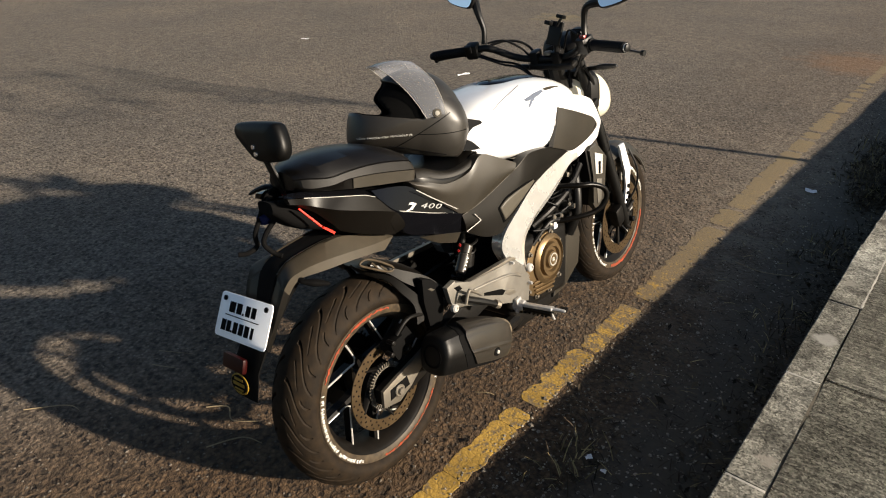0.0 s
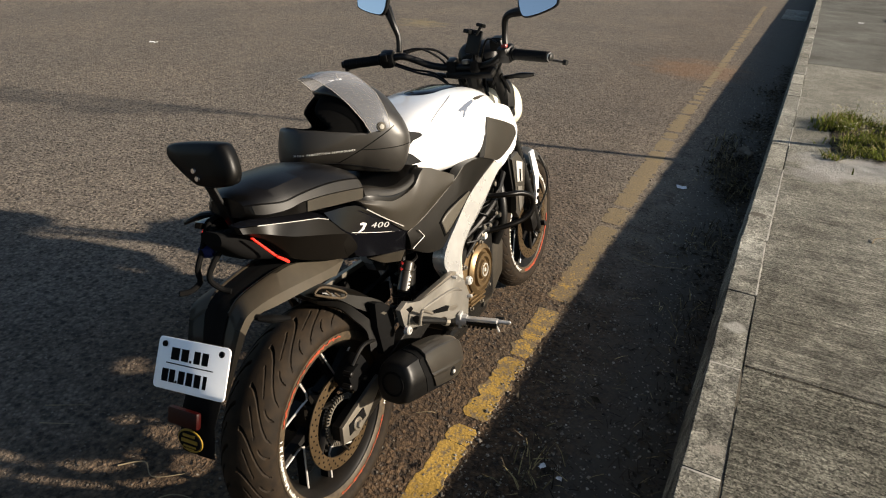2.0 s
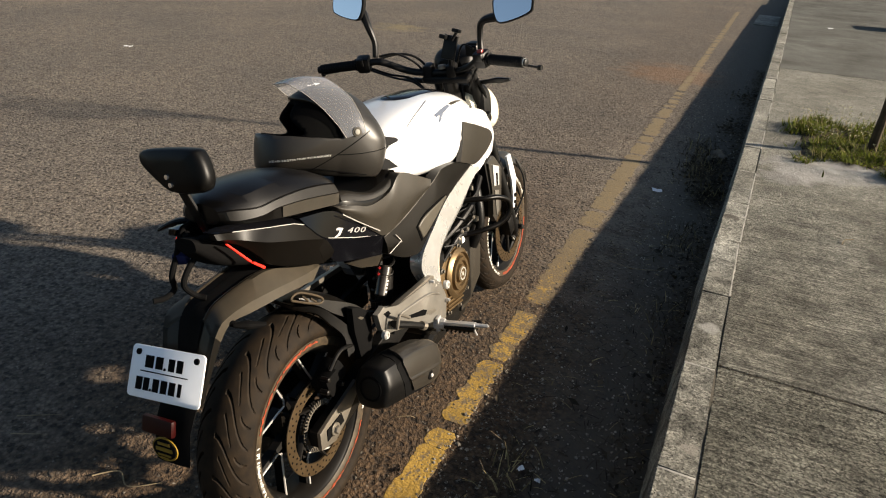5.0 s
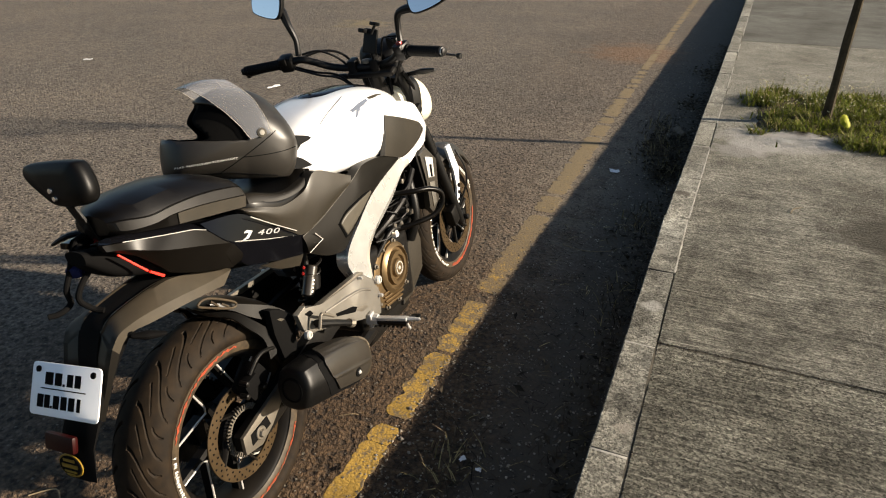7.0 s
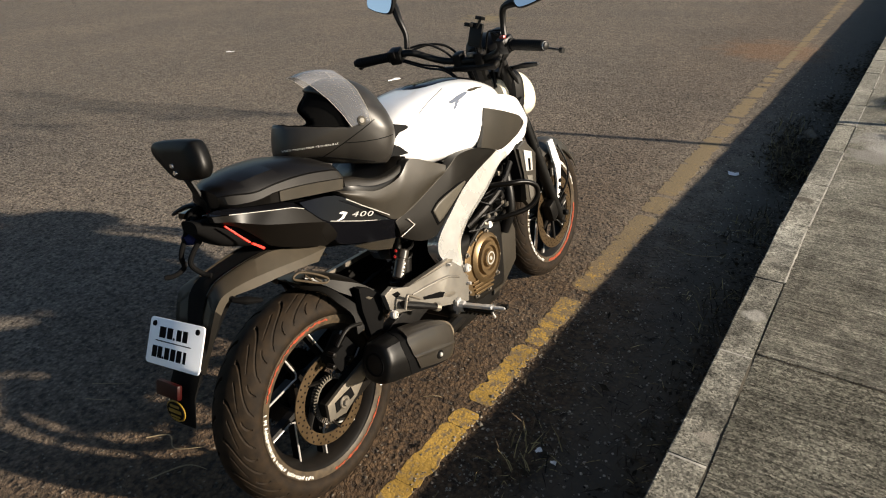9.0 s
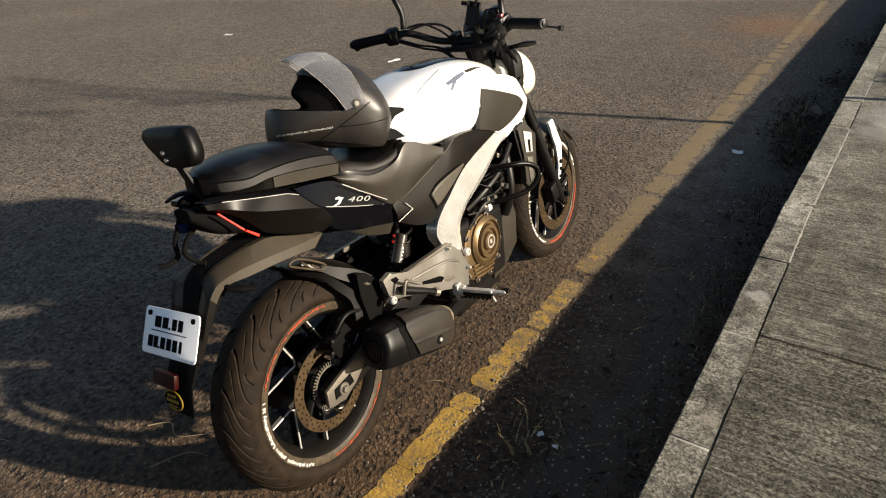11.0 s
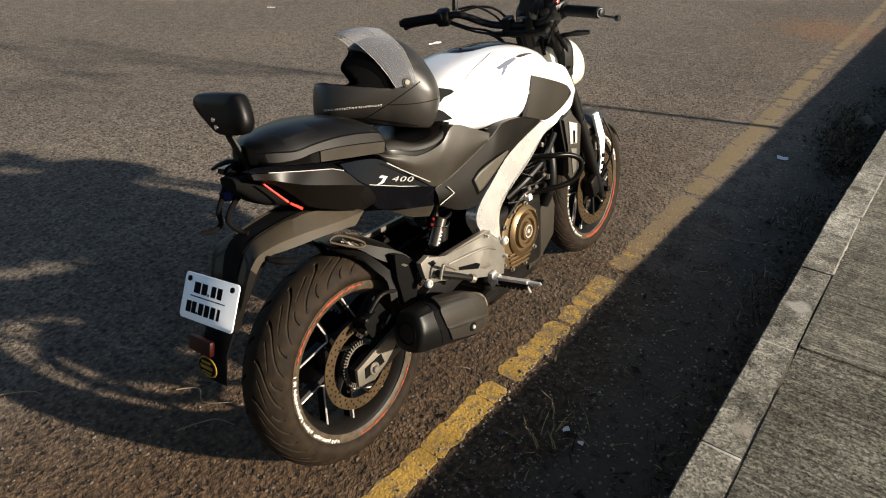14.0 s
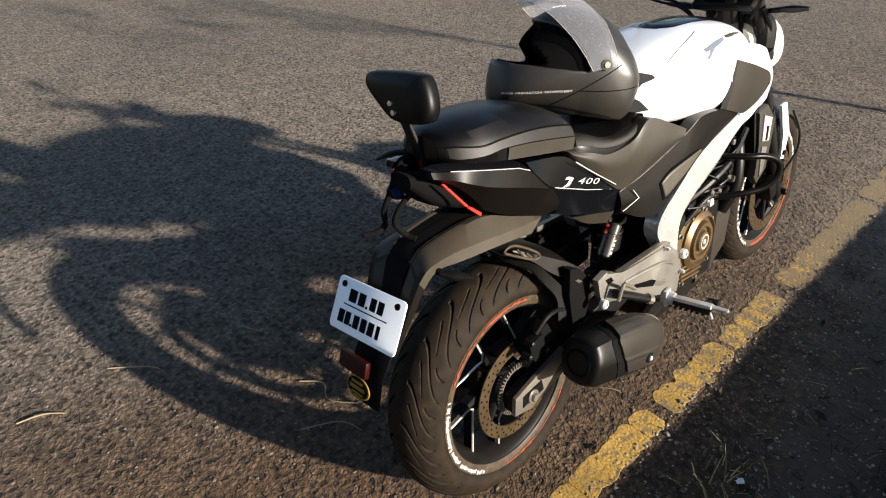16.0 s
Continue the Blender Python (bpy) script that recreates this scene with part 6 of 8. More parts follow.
# tank
TANK_SECS = [(0.415, .055, .915, .835, .75), (0.44, .095, .945, .815, .65), (0.51, .134, .980, .795, .62), (0.62, .157, .998, .775, .60), (0.74, .166, 1.002, .760, .60), (0.86, .158, .990, .750, .62), (0.96, .130, .965, .75, .66), (1.04, .10, .935, .77, .7), (1.08, .07, .91, .79, .7)]
tank = part("fuel_tank", shell(TANK_SECS, 56, steps=8), M_WHITE, bike, "glossy white fuel tank", sharp=70)
for s in (1, -1):
    top = [(.128, .79, .935), (.134, .88, .927), (.132, .967, .912), (.126, 1.06, .888), (.118, 1.13, .858), (.104, 1.180, .815)]
    mid = [(.166, .79, .86), (.165, .88, .845), (.160, .97, .83), (.150, 1.06, .81), (.137, 1.14, .790), (.114, 1.198, .772)]
    low = [(.165, .85, .757), (.158, .90, .728), (.150, .945, .698), (.146, 1.03, .712), (.136, 1.12, .725), (.112, 1.185, .735)]
    wing = part("tank_wing", skin([top, mid, low], 0.03, side=s, steps=6, across=6), M_WHITE, bike, "glossy white tank shoulder", sharp=60)
    top = [(.166, .82, .902), (.170, .90, .875), (.168, .98, .846), (.158, 1.06, .815), (.143, 1.115, .780)]
    mid = [(.173, .79, .838), (.172, .87, .812), (.167, .95, .790), (.158, 1.04, .778), (.143, 1.112, .770)]
    low = [(.172, .765, .785), (.168, .83, .762), (.162, .905, .738), (.156, 1.015, .748), (.142, 1.108, .764)]
    sc = part("tank_scoop", skin([top, mid, low], 0.016, side=s), M_MATTE, wing, "matte grey air scoop", sharp=50)
    # black panel draws the shade inside the scoop
    b = bmesh.new()
    panel([(1.02, .828), (1.075, .805), (1.10, .782), (1.075, .772), (1.045, .790)], s * .1575, 0.008, b, 0.002, xf=lambda y, z: -0.16 * max(0, y - 1.04))
    part("scoop_mouth", b, M_INK, sc)
    part("tank_seam", tube([(s * .107, .690, .9936), (s * .118, .637, .9856), (s * .1233, .587, .9746), (s * .1266, .548, .9624), (s * .1268, .526, .9524)], .0009, n=6), M_SHIELD, tank)
# filler plate on top
b = bmesh.new()
shell([(0.66, .03, 1.004, .96, .8), (0.70, .062, 1.009, .96, .7), (0.84, .066, 1.002, .95, .7), (0.97, .05, .972, .92, .7), (1.03, .03, .945, .92, .8)], bm=b)
part("tank_top_plate", b, M_BLACK, bike, "black tank top plate", sharp=60)

# front: forks, fender, headlight, bars
for s in (1, -1):
    b = bmesh.new()
    top, low = Vector((s * .070, 1.130, 1.00)), Vector((s * .088, 1.453 - .022, .293))
    d = (low - top)
    tube([top, top + d * .55], 0.0185, b, n=16)
    fork = part("fork_tube", steered(b), M_DARK, bike)
    b = bmesh.new()
    tube([top + d * .52, top + d * .56, top + d * .97, top + d * 1.02], [0.022, 0.0235, 0.0225, 0.020], b, n=16, smooth=False)
    box((0.03, 0.05, 0.06), pose(s * .088, WHEELBASE - .005, .295, 20, 0, 0), b, 0.01)
    lathe([(s * .10, .0001), (s * .10, .012), (s * .122, .012), (s * .125, .009), (s * .125, .0001)], b, FC, 12)
    part("fork_leg", steered(b), M_DARK, bike, "black fork leg")
b = bmesh.new()
box((0.045, 0.055, 0.085), pose(0.088, 1.362, 0.335, 20, 0, 0), b, 0.012)
part("front_caliper", steered(b), M_ENGINE, bike)
b = bmesh.new()
loops = []
for i in range(13):
    a = radians(128 - i * 100 / 12)
    r = R_FRONT + 0.030
    wd = 0.062
    ring = []
    for k in range(11):
        t = -1 + 2 * k / 10
        rr = r - 0.05 * abs(t) ** 2.4
        ring.append((wd * t, WHEELBASE + rr * math.cos(a), R_FRONT + rr * math.sin(a)))
    for k in range(10, -1, -1):
        x, y, z = ring[k]
        ring.append((x * .95, WHEELBASE + (y - WHEELBASE) * .985, R_FRONT + (z - R_FRONT) * .985))
    loops.append(ring)
rings(b, loops)
part("front_fender", steered(b), M_MATTE, bike, "matte grey front fender")
for s in (1, -1):
    b = bmesh.new()
    panel([(1.415, 0.615), (1.455, 0.618), (1.515, 0.50), (1.50, 0.40), (1.475, 0.345), (1.455, 0.36), (1.475, 0.42), (1.465, 0.50), (1.43, 0.57)], s * .078, 0.010, b, 0.003)
    fd = part("fender_side", steered(b), M_WHITE, bike, "white fender side piece", sharp=50)
    # black discs draw the dark of the cut-outs
    b = bmesh.new()
    for y0, z0, r in ((1.487, .425, .009), (1.482, .395, .008), (1.472, .366, .006)):
        lathe([(s * .078, .0001), (s * .078, r), (s * .0842, r), (s * .0842, .0001)], b, (0, y0, z0), 16)
    part("fender_slot", steered(b), M_INK, fd)
b = bmesh.new()
shell([(1.14, .06, .92, .80, .7), (1.21, .090, .950, .775, .75), (1.29, .094, .935, .750, .8), (1.345, .078, .890, .752, .85), (1.370, .045, .850, .780, .9)], bm=b)
part("headlight", steered(b), M_COWL, bike, "white headlight cowl", sharp=60)
b = bmesh.new()
shell([(1.16, .10, .955, .81, .6), (1.20, .106, .965, .79, .6), (1.215, .104, .955, .80, .6)], bm=b)
part("cowl_band", steered(b), M_DARK, bike)
b = bmesh.new()
shell([(1.10, .05, 1.055, .98, .7), (1.13, .075, 1.085, .98, .6), (1.19, .075, 1.095, .99, .6), (1.215, .05, 1.085, 1.0, .7)], bm=b)
part("instrument_cluster", steered(b), M_DARK, bike, "black instrument cluster")
# yokes
b = bmesh.new()
box((0.185, 0.062, 0.026), pose(0, 1.080, 1.000, 22, 0, 0), b, 0.012, 3)
box((0.235, 0.075, 0.035), pose(0, 1.15, 0.83, 22, 0, 0), b, 0.008)
tube([(0, 1.08, 1.0), (0, 1.16, .82)], 0.028, b)
part("triple_clamp", steered(b), M_ENGINE, bike)
# handlebar: bends up from the clamps to the grips, turned slightly to the left
BAR = [(-.425, .914, 1.058), (-.278, .955, 1.066), (-.215, .985, 1.070), (-.145, 1.045, 1.030), (-.08, 1.062, 1.018), (.03, 1.070, 1.018), (.095, 1.060, 1.035), (.150, 1.025, 1.066), (.200, 1.005, 1.066), (.325, .980, 1.056)]
bar = part("handlebar", tube(BAR, 0.0125, n=12, steps=5), M_DARK, bike, "black handlebar")
for s, g0, g1, base, glass in ((1, (.187, 1.008, 1.066), (.318, .981, 1.057), (.160, 1.015, 1.085), (.287, .985, 1.222)), (-1, (-.288, .953, 1.066), (-.418, .916, 1.058), (-.232, .985, 1.085), (-.316, .980, 1.256))):
    g0, g1, base = Vector(g0), Vector(g1), Vector(base)
    d = (g1 - g0).normalized()
    b = bmesh.new()
    line, rad = [g0, g0 + d * .006, g0 + d * .008], [0.021, 0.021, 0.0170]
    for k in range(13):
        q = g0 + d * (.012 + .0088 * k)
        line += [q, q + d * .0055, q + d * .006]
        rad += [0.0177, 0.0177, 0.0170]
    line.append(g1)
    rad.append(0.0172)
    tube(line, rad, b, n=16, smooth=False)
    part("grip", b, M_GRIP, bar, "black rubber grip")
    part("bar_end", tube([g1, g1 + d * .003, g1 + d * .012, g1 + d * .014], [0.010, 0.0125, 0.0125, 0.008], n=14, smooth=False), M_DARK, bar)
    part("bar_end_ring", tube([g1 + d * .002, g1 + d * .006], [0.0135, 0.0135], n=18, smooth=False), M_BADGE if s > 0 else M_DARK, bar)
    turn = math.degrees(math.atan2(d.y * s, d.x * s))
    b = bmesh.new()
    box((0.046, 0.046, 0.054), Matrix.Translation(g0 - d * .024) @ pose(0, 0, 0, 20, 0, turn), b, 0.010)
    box((0.026, 0.022, 0.026), Matrix.Translation(g0 - d * .022 + Vector((0, -.022, .008))) @ pose(0, 0, 0, 20, 0, turn), b, 0.005)
    part("switch_box", b, M_DARK, bar)
    b = bmesh.new()
    p = g0 - d * .03 + Vector((0, .034, -.008))
    tube([p, p + d * .03 + Vector((0, .022, -.004)), p + d * .10 + Vector((0, .028, -.008)), p + d * (.185 if s < 0 else .205) + Vector((0, .010, -.012))], [0.010, 0.009, 0.0065, 0.006], b, n=10, flat=0.7)
    q = p + d * (.183 if s < 0 else .203) + Vector((0, .010, -.012))
    tube([q, q + d * .012], 0.009, b, n=10)
    part("lever", b, M_DARK, bar, "black control lever")
    gl = Vector(glass)
    b = bmesh.new()
    tube([base, base + Vector((s * -.002, .004, .05)), base + Vector((s * .012, .0, .10)), gl + Vector((-s * .045, .02, -.022)), gl + Vector((-s * .02, .022, 0))], [0.010, 0.0095, 0.012, 0.017, 0.014], b, n=10)
    stalk = part("mirror_stalk", b, M_DARK, bar, "black mirror stalk")
    b = bmesh.new()
    out = [(-.066, .004), (-.050, -.040), (-.010, -.040), (.050, -.020), (.066, .000), (.056, .046), (-.020, .052), (-.060, .044)]
    pts = [(p.x, p.y) for p in curve_points([(x * s, y, 0) for x, y in out], 6, True)]
    face = Matrix.Translation(gl) @ pose(0, 0, 0, -14, 0, s * 3)
    loops = []
    for sc, dy in ((.94, 0.0), (1.0, .002), (1.0, .012), (.86, .028), (.5, .036)):
        loops.append([face @ Vector((x * sc, dy, z * sc)) for x, z in pts])
    rings(b, loops)
    part("mirror_shell", b, M_DARK, stalk)
    b = bmesh.new()
    vs = [b.verts.new(face @ Vector((x * .92, -.002, z * .92))) for x, z in pts]
    b.faces.new(vs)
    part("mirror_glass", b, M_MIRROR, stalk, "mirror glass reflecting the sky", smooth=False)
# cables
for line, r in (([(-.25, 1.0, 1.07), (-.18, 1.06, 1.085), (-.12, 1.10, 1.06), (-.08, 1.13, .98), (-.05, 1.13, .85)], .0045),
                ([(-.26, .985, 1.05), (-.20, 1.02, 1.02), (-.13, 1.06, .995), (-.07, 1.08, .93)], .004),
                ([(-.25, .97, 1.045), (-.18, 1.01, 1.01), (-.12, 1.05, .985), (-.06, 1.08, .92)], .004),
                ([(-.215, .985, 1.088), (-.16, 1.01, 1.092), (-.11, 1.04, 1.06), (-.09, 1.06, 1.03)], .004),
                ([(.16, 1.04, 1.07), (.12, 1.12, 1.08), (.07, 1.17, 1.03), (.05, 1.20, .92), (.075, 1.30, .70), (.10, 1.36, .45)], .005),
                ([(.16, 1.03, 1.06), (.11, 1.08, 1.02), (.07, 1.10, .95)], .004),
                ([(.13, 1.02, 1.10), (.08, 1.05, 1.11), (.04, 1.09, 1.06), (.02, 1.10, .99)], .0035)):
    part("cable", tube(line, r), M_DARK, bike)
b = bmesh.new()
tube([(.11, 1.43, .60), (.13, 1.46, .52), (.125, 1.47, .44), (.10, 1.43, .36)], 0.0045, b)
part("brake_hose", steered(b), M_DARK, bike)
for s in (1, -1):
    b = bmesh.new()
    tube([(s * .09, 1.16, .965), (s * .14, 1.15, .972)], 0.008, b)
    tube([(s * .135, 1.150, .972), (s * .165, 1.145, .975), (s * .215, 1.135, .980)], [0.012, 0.016, 0.007], b, flat=0.7)
    part("turn_signal", steered(b), M_DARK, bike, "slim dark front turn signal")
# controls round the steering head
b = bmesh.new()
box((0.050, 0.036, 0.040), pose(0.118, 1.055, 1.092, 10, 0, -12), b, 0.008)
res = part("brake_reservoir", b, M_DARK, bar, "black brake fluid reservoir")
part("reservoir_lid", box((0.046, 0.032, 0.006), pose(0.118, 1.058, 1.114, 10, 0, -12), bevel=0.002), M_ENGINE, res)
part("kill_switch", box((0.020, 0.014, 0.014), pose(0.165, 0.995, 1.092, 0, 0, -12), bevel=0.004), M_RED, bar, "red kill switch")
for y0, z0, r in ((1.062, 1.030, .016), (1.085, 1.022, .020)):
    b = lathe([(0, .0001), (0, r), (.010, r), (.014, r * .8), (.014, .0001)], None, (0, 0, 0), 20)
    bmesh.ops.transform(b, matrix=pose(-.01 + (y0 - 1.062), y0, z0) @ pose(0, 0, 0, 22, -90, 0), verts=b.verts[:])
    part("stem_nut", b, M_ALU, bike)
for s in (1, -1):
    b = lathe([(0, .0001), (0, .014), (.012, .014), (.016, .010), (.016, .0001)], None, (0, 0, 0), 16)
    bmesh.ops.transform(b, matrix=pose(s * .088, 1.11, 1.03) @ pose(0, 0, 0, 22, -90, 0), verts=b.verts[:])
    part("fork_cap", steered(b), M_ALU, bike)
    part("bar_clamp", box((0.034, 0.044, 0.046), pose(s * .045 - .02, 1.066, 1.024, 12, 0, 5), bevel=0.008), M_ENGINE, bike)
for pts in ([(.02, 1.10, 1.03), (.06, 1.14, 1.00), (.08, 1.16, .93)], [(-.03, 1.11, 1.02), (.01, 1.15, .98), (.03, 1.14, .90)], [(.09, 1.13, .98), (.10, 1.17, .92), (.08, 1.20, .86)]):
    part("wiring_loom", tube(pts, .007), M_ENGINE, bike)
# phone clamp on the bar
b = bmesh.new()
box((0.05, 0.012, 0.08), pose(0.040, 1.03, 1.105, -12, 12, 0), b, 0.004)
tube([(0.03, 1.06, 1.03), (0.035, 1.045, 1.07), (0.04, 1.035, 1.09)], 0.012, b)
box((0.020, 0.030, 0.014), pose(0.025, 1.018, 1.142, -12, 12, 0), b, 0.003)
tube([(0.055, 1.02, 1.13), (0.078, 1.01, 1.155)], 0.005, b)
box((0.024, 0.03, 0.012), pose(0.080, 1.008, 1.160, -12, 12, 0), b, 0.003)
part("phone_clamp", b, M_DARK, bike, "black phone clamp on the handlebar")

# shock absorber under the seat
b = bmesh.new()
tube([(.045, .37, .40), (.045, .43, .60)], 0.010, b)
tube([(.060, .400, .465), (.060, .42, .535)], 0.024, b, n=16)
shock = part("shock_absorber", b, M_ENGINE, bike)
b = bmesh.new()
tube([(.045 + .028 * math.cos(a), .37 + .03 * a / 12 + .028 * math.sin(a) * .95, .42 + .17 * a / 38) for a in [i * 0.45 for i in range(84)]], 0.0045, b, steps=1, n=6)
part("shock_spring", b, M_ENGINE, shock)
b = bmesh.new()
top, low = Vector((.068, .417, .566)), Vector((.070, .364, .492))
d = low - top
tube([top, top + d * .04, top + d * .06, top + d * .30, top + d * .32, top + d * .36, top + d * .38, top + d * .96, low], [0.016, 0.0185, 0.0185, 0.0185, 0.0165, 0.0165, 0.0185, 0.0185, 0.015], b, n=18, smooth=False)
can = part("shock_reservoir", b, M_SHIELD, shock, "dark grey gas reservoir with pale lettering bars")
b = bmesh.new()
for k in range(4):
    box((.0012, .006, .0045 + .002 * (k % 2)), Matrix.Translation(top.lerp(low, .46 + .12 * k) + Vector((.0180, -.004, .002))) @ pose(0, 0, 0, -35, 0, -14), b, 0)
pieces("reservoir_lettering", b, M_LETTER, can)
for q in ((.069, .377, .577), (.069, .368, .562)):
    part("spring_collar", tube([Vector(q), Vector(q) + Vector((.003, .003, .004))], 0.0048, n=10), M_RED, shock, "small red spring collar")
b = bmesh.new()
box((.08, .16, .12), pose(-.02, .45, .625), b, .03)
box((.13, .24, .20), pose(0, .72, .600), b, .03)
box((.12, .12, .16), pose(0, .54, .50), b, .03)
part("airbox", b, M_MATT_BLACK, bike)

# grab rail, backrest
for pts in ([(-.040, -.120, .905), (-.042, -.150, .905), (-.043, -.172, .886), (-.044, -.192, .852), (-.046, -.214, .816), (-.046, -.216, .788), (-.050, -.240, .778), (-.060, -.262, .780)], [(.000, -.110, .905), (-.008, -.130, .908), (-.010, -.126, .892), (-.010, -.140, .872), (-.012, -.162, .852), (-.016, -.197, .825), (-.016, -.215, .798), (-.006, -.200, .770), (.010, -.190, .762)]):
    part("carrier_rod", tube(pts, 0.0062), M_INK, bike, "black bent carrier rod")
for s in (1, -1):
    part("seat_rail", tube([(s * .05, -.05, .872), (s * .054, -.12, .888), (s * .036, -.160, .890), (s * .015, -.172, .888)], 0.008), M_INK, bike)
part("seat_hook", tube([(-.045, -.120, .905), (-.075, -.138, .908), (-.100, -.152, .900), (-.116, -.160, .892)], [0.012, 0.012, 0.010, 0.006], flat=0.6), M_DARK, bike)
stay = []
for px, py, pz in curve_points([(.004, -.128, .862), (-.010, -.142, .925), (-.024, -.158, 1.00)], 6):
    stay.append([(px + .0125 * u, py + .0045 * v, pz) for u, v in ((-1, -.6), (-.8, -1), (.8, -1), (1, -.6), (1, .6), (.8, 1), (-.8, 1), (-1, .6))])
part("backrest_stay", rings(bmesh.new(), stay), M_PAD, bike, "black flat-bar backrest stay")
b = bmesh.new()
out = [(-.095, .022), (-.084, .037), (-.04, .043), (.050, .045), (.072, .034), (.086, -.008), (.078, -.036), (.045, -.045), (.000, -.046), (-.028, -.038), (-.082, .002)]
pts = curve_points([(x, z, 0) for x, z in out], 5, True)
face = pose(-0.020, -0.158, 1.029) @ pose(0, 0, 0, -8, 0, 0)
loops = []
for sc, dy in ((.4, -.014), (.90, -.012), (.98, -.006), (1.0, .004), (.98, .018), (.88, .028), (.5, .032)):
    loops.append([face @ Vector((p.x * sc, dy, p.y * sc)) for p in pts])
rings(b, loops)
back = part("backrest_pad", b, M_PAD, bike, "black padded pillion backrest", sharp=70)
b = bmesh.new()
for x0, z0 in ((-.012, -.012), (-.004, -.028)):
    c = lathe([(0, .0001), (0, .006), (.004, .005), (.0045, .0001)], None, (0, 0, 0), 14)
    bmesh.ops.transform(c, matrix=face @ Matrix.Translation((x0, -.0135, z0)) @ pose(0, 0, 0, 0, 0, -90), verts=c.verts[:])
    me = bpy.data.meshes.new("temp")
    c.to_mesh(me)
    c.free()
    b.from_mesh(me)
    bpy.data.meshes.remove(me)
pieces("backrest_bolt", b, M_CHROME, back)
b = bmesh.new()
box((.034, .022, .026), pose(-.040, -.185, .846, 10, 0, 20), b, .010)
part("blue_cloth_tie", b, M_BLUE, bike, "blue cloth tied to the carrier")

# ---- helmet on the seat ----
helmet = tagged(new("helmet"), "matt grey full-face helmet with a raised visor resting on the seat", "helmet")
HF = Vector((-0.62, -0.785, 0)).normalized()        # where the face port looks
HLEFT = Vector((0, 0, 1)).cross(HF)
HELM = Matrix(((-HLEFT.x, HF.x, 0, -1.088), (-HLEFT.y, HF.y, 0, 1.392), (0, 0, 1, 0.976), (0, 0, 0, 1))) @ pose(0, 0, 0, 0, 15, 0)
helmet.matrix_world = HELM
# side profile: (forward, up), chin tipped up
HELM_PROFILE = [(.226, -.070), (.221, -.025), (.210, .006), (.188, .030), (.140, .070), (.098, .097), (.060, .109), (.015, .108), (-.030, .092), (-.070, .060), (-.100, .012), (-.117, -.045), (-.112, -.088), (-.088, -.136), (-.035, -.156), (.05, -.138), (.13, -.113), (.205, -.100), (.222, -.093)]
HP = []
for p in curve_points([(a, c, 0) for a, c in HELM_PROFILE], 8, True):
    HP.append((math.atan2(p.y, p.x), math.hypot(p.x, p.y)))
HP.sort()


def helmet_radius(d):
    """The outside of the helmet along the unit direction d (x right, y to the face, z up)."""
    m = math.hypot(d.y, d.z)
    ang = math.atan2(d.z, d.y)
    i = 0
    while i < len(HP) and HP[i][0] < ang:
        i += 1
    (a0, r0), (a1, r1) = HP[i - 1], HP[i % len(HP)]
    gap = (a1 - a0) % (2 * math.pi) or 1e-6
    r = r0 + (r1 - r0) * ((ang - a0) % (2 * math.pi)) / gap
    low = max(0.0, min(1.0, (0.25 - d.z) / 0.5))
    e = 2.1 + (0.15 + 0.75 * max(0.0, min(1.0, 0.3 - 1.3 * d.y))) * low
    return 1.0 / ((abs(d.x) / 0.124) ** e + (m / r) ** e) ** (1 / e)


def on_helmet(y, z, lift=0.0008, side=-1):
    """A place on the helmet's side at (y, z), lifted a little off it."""
    lo, hi = 0.0, 0.2
    for _ in range(30):
        x = (lo + hi) / 2
        q = Vector((side * x, y, z))
        if q.length < helmet_radius(q.normalized()):
            lo = x
        else:
            hi = x
    return Vector((side * (lo + lift), y, z))


def helmet_skin(keep, scale=1.0, nu=132, nv=92):
    b = bmesh.new()
    vs = {}
    for j in range(nv + 1):
        th = math.pi * j / nv
        for i in range(nu):
            ph = 2 * math.pi * i / nu
            d = Vector((math.cos(th), math.sin(th) * math.cos(ph), math.sin(th) * math.sin(ph)))
            vs[i, j] = b.verts.new(d * helmet_radius(d) * scale)
    for j in range(nv):
        for i in range(nu):
            q = [vs[i, j], vs[(i + 1) % nu, j], vs[(i + 1) % nu, j + 1], vs[i, j + 1]]
            c = sum((v.co for v in q), Vector()) / 4
            if keep(c):
                b.faces.new(q)
    bmesh.ops.delete(b, geom=[v for v in b.verts if not v.link_faces], context='VERTS')
    bmesh.ops.remove_doubles(b, verts=b.verts[:], dist=1e-5)
    # the cut edges run smooth
    for _ in range(10):
        to = {}
        for v in b.verts:
            nb = [e.other_vert(v).co for e in v.link_edges if e.is_boundary]
            if len(nb) == 2:
                to[v] = v.co * .4 + (nb[0] + nb[1]) * .3
        for v, co in to.items():
            v.co = co.normalized() * helmet_radius(co.normalized()) * scale
    return b


def brow(y):
    """Height of the port's upper edge."""
    pts = [(.018, -.024), (.026, .006), (.045, .042), (.080, .071), (.12, .084), (.25, .088)]
    for (y0, z0), (y1, z1) in zip(pts, pts[1:]):
        if y < y1:
            return z0 + (z1 - z0) * (y - y0) / (y1 - y0)
    return .088


def opening(c):
    """The eye port of the helmet."""
    return c.y > 0.020 and -0.029 + 0.135 * c.y < c.z < brow(c.y)


def underside(c):
    return c.z < -0.088 and abs(c.x) < .095 and c.z < -.132 + .13 * (c.y + .03)


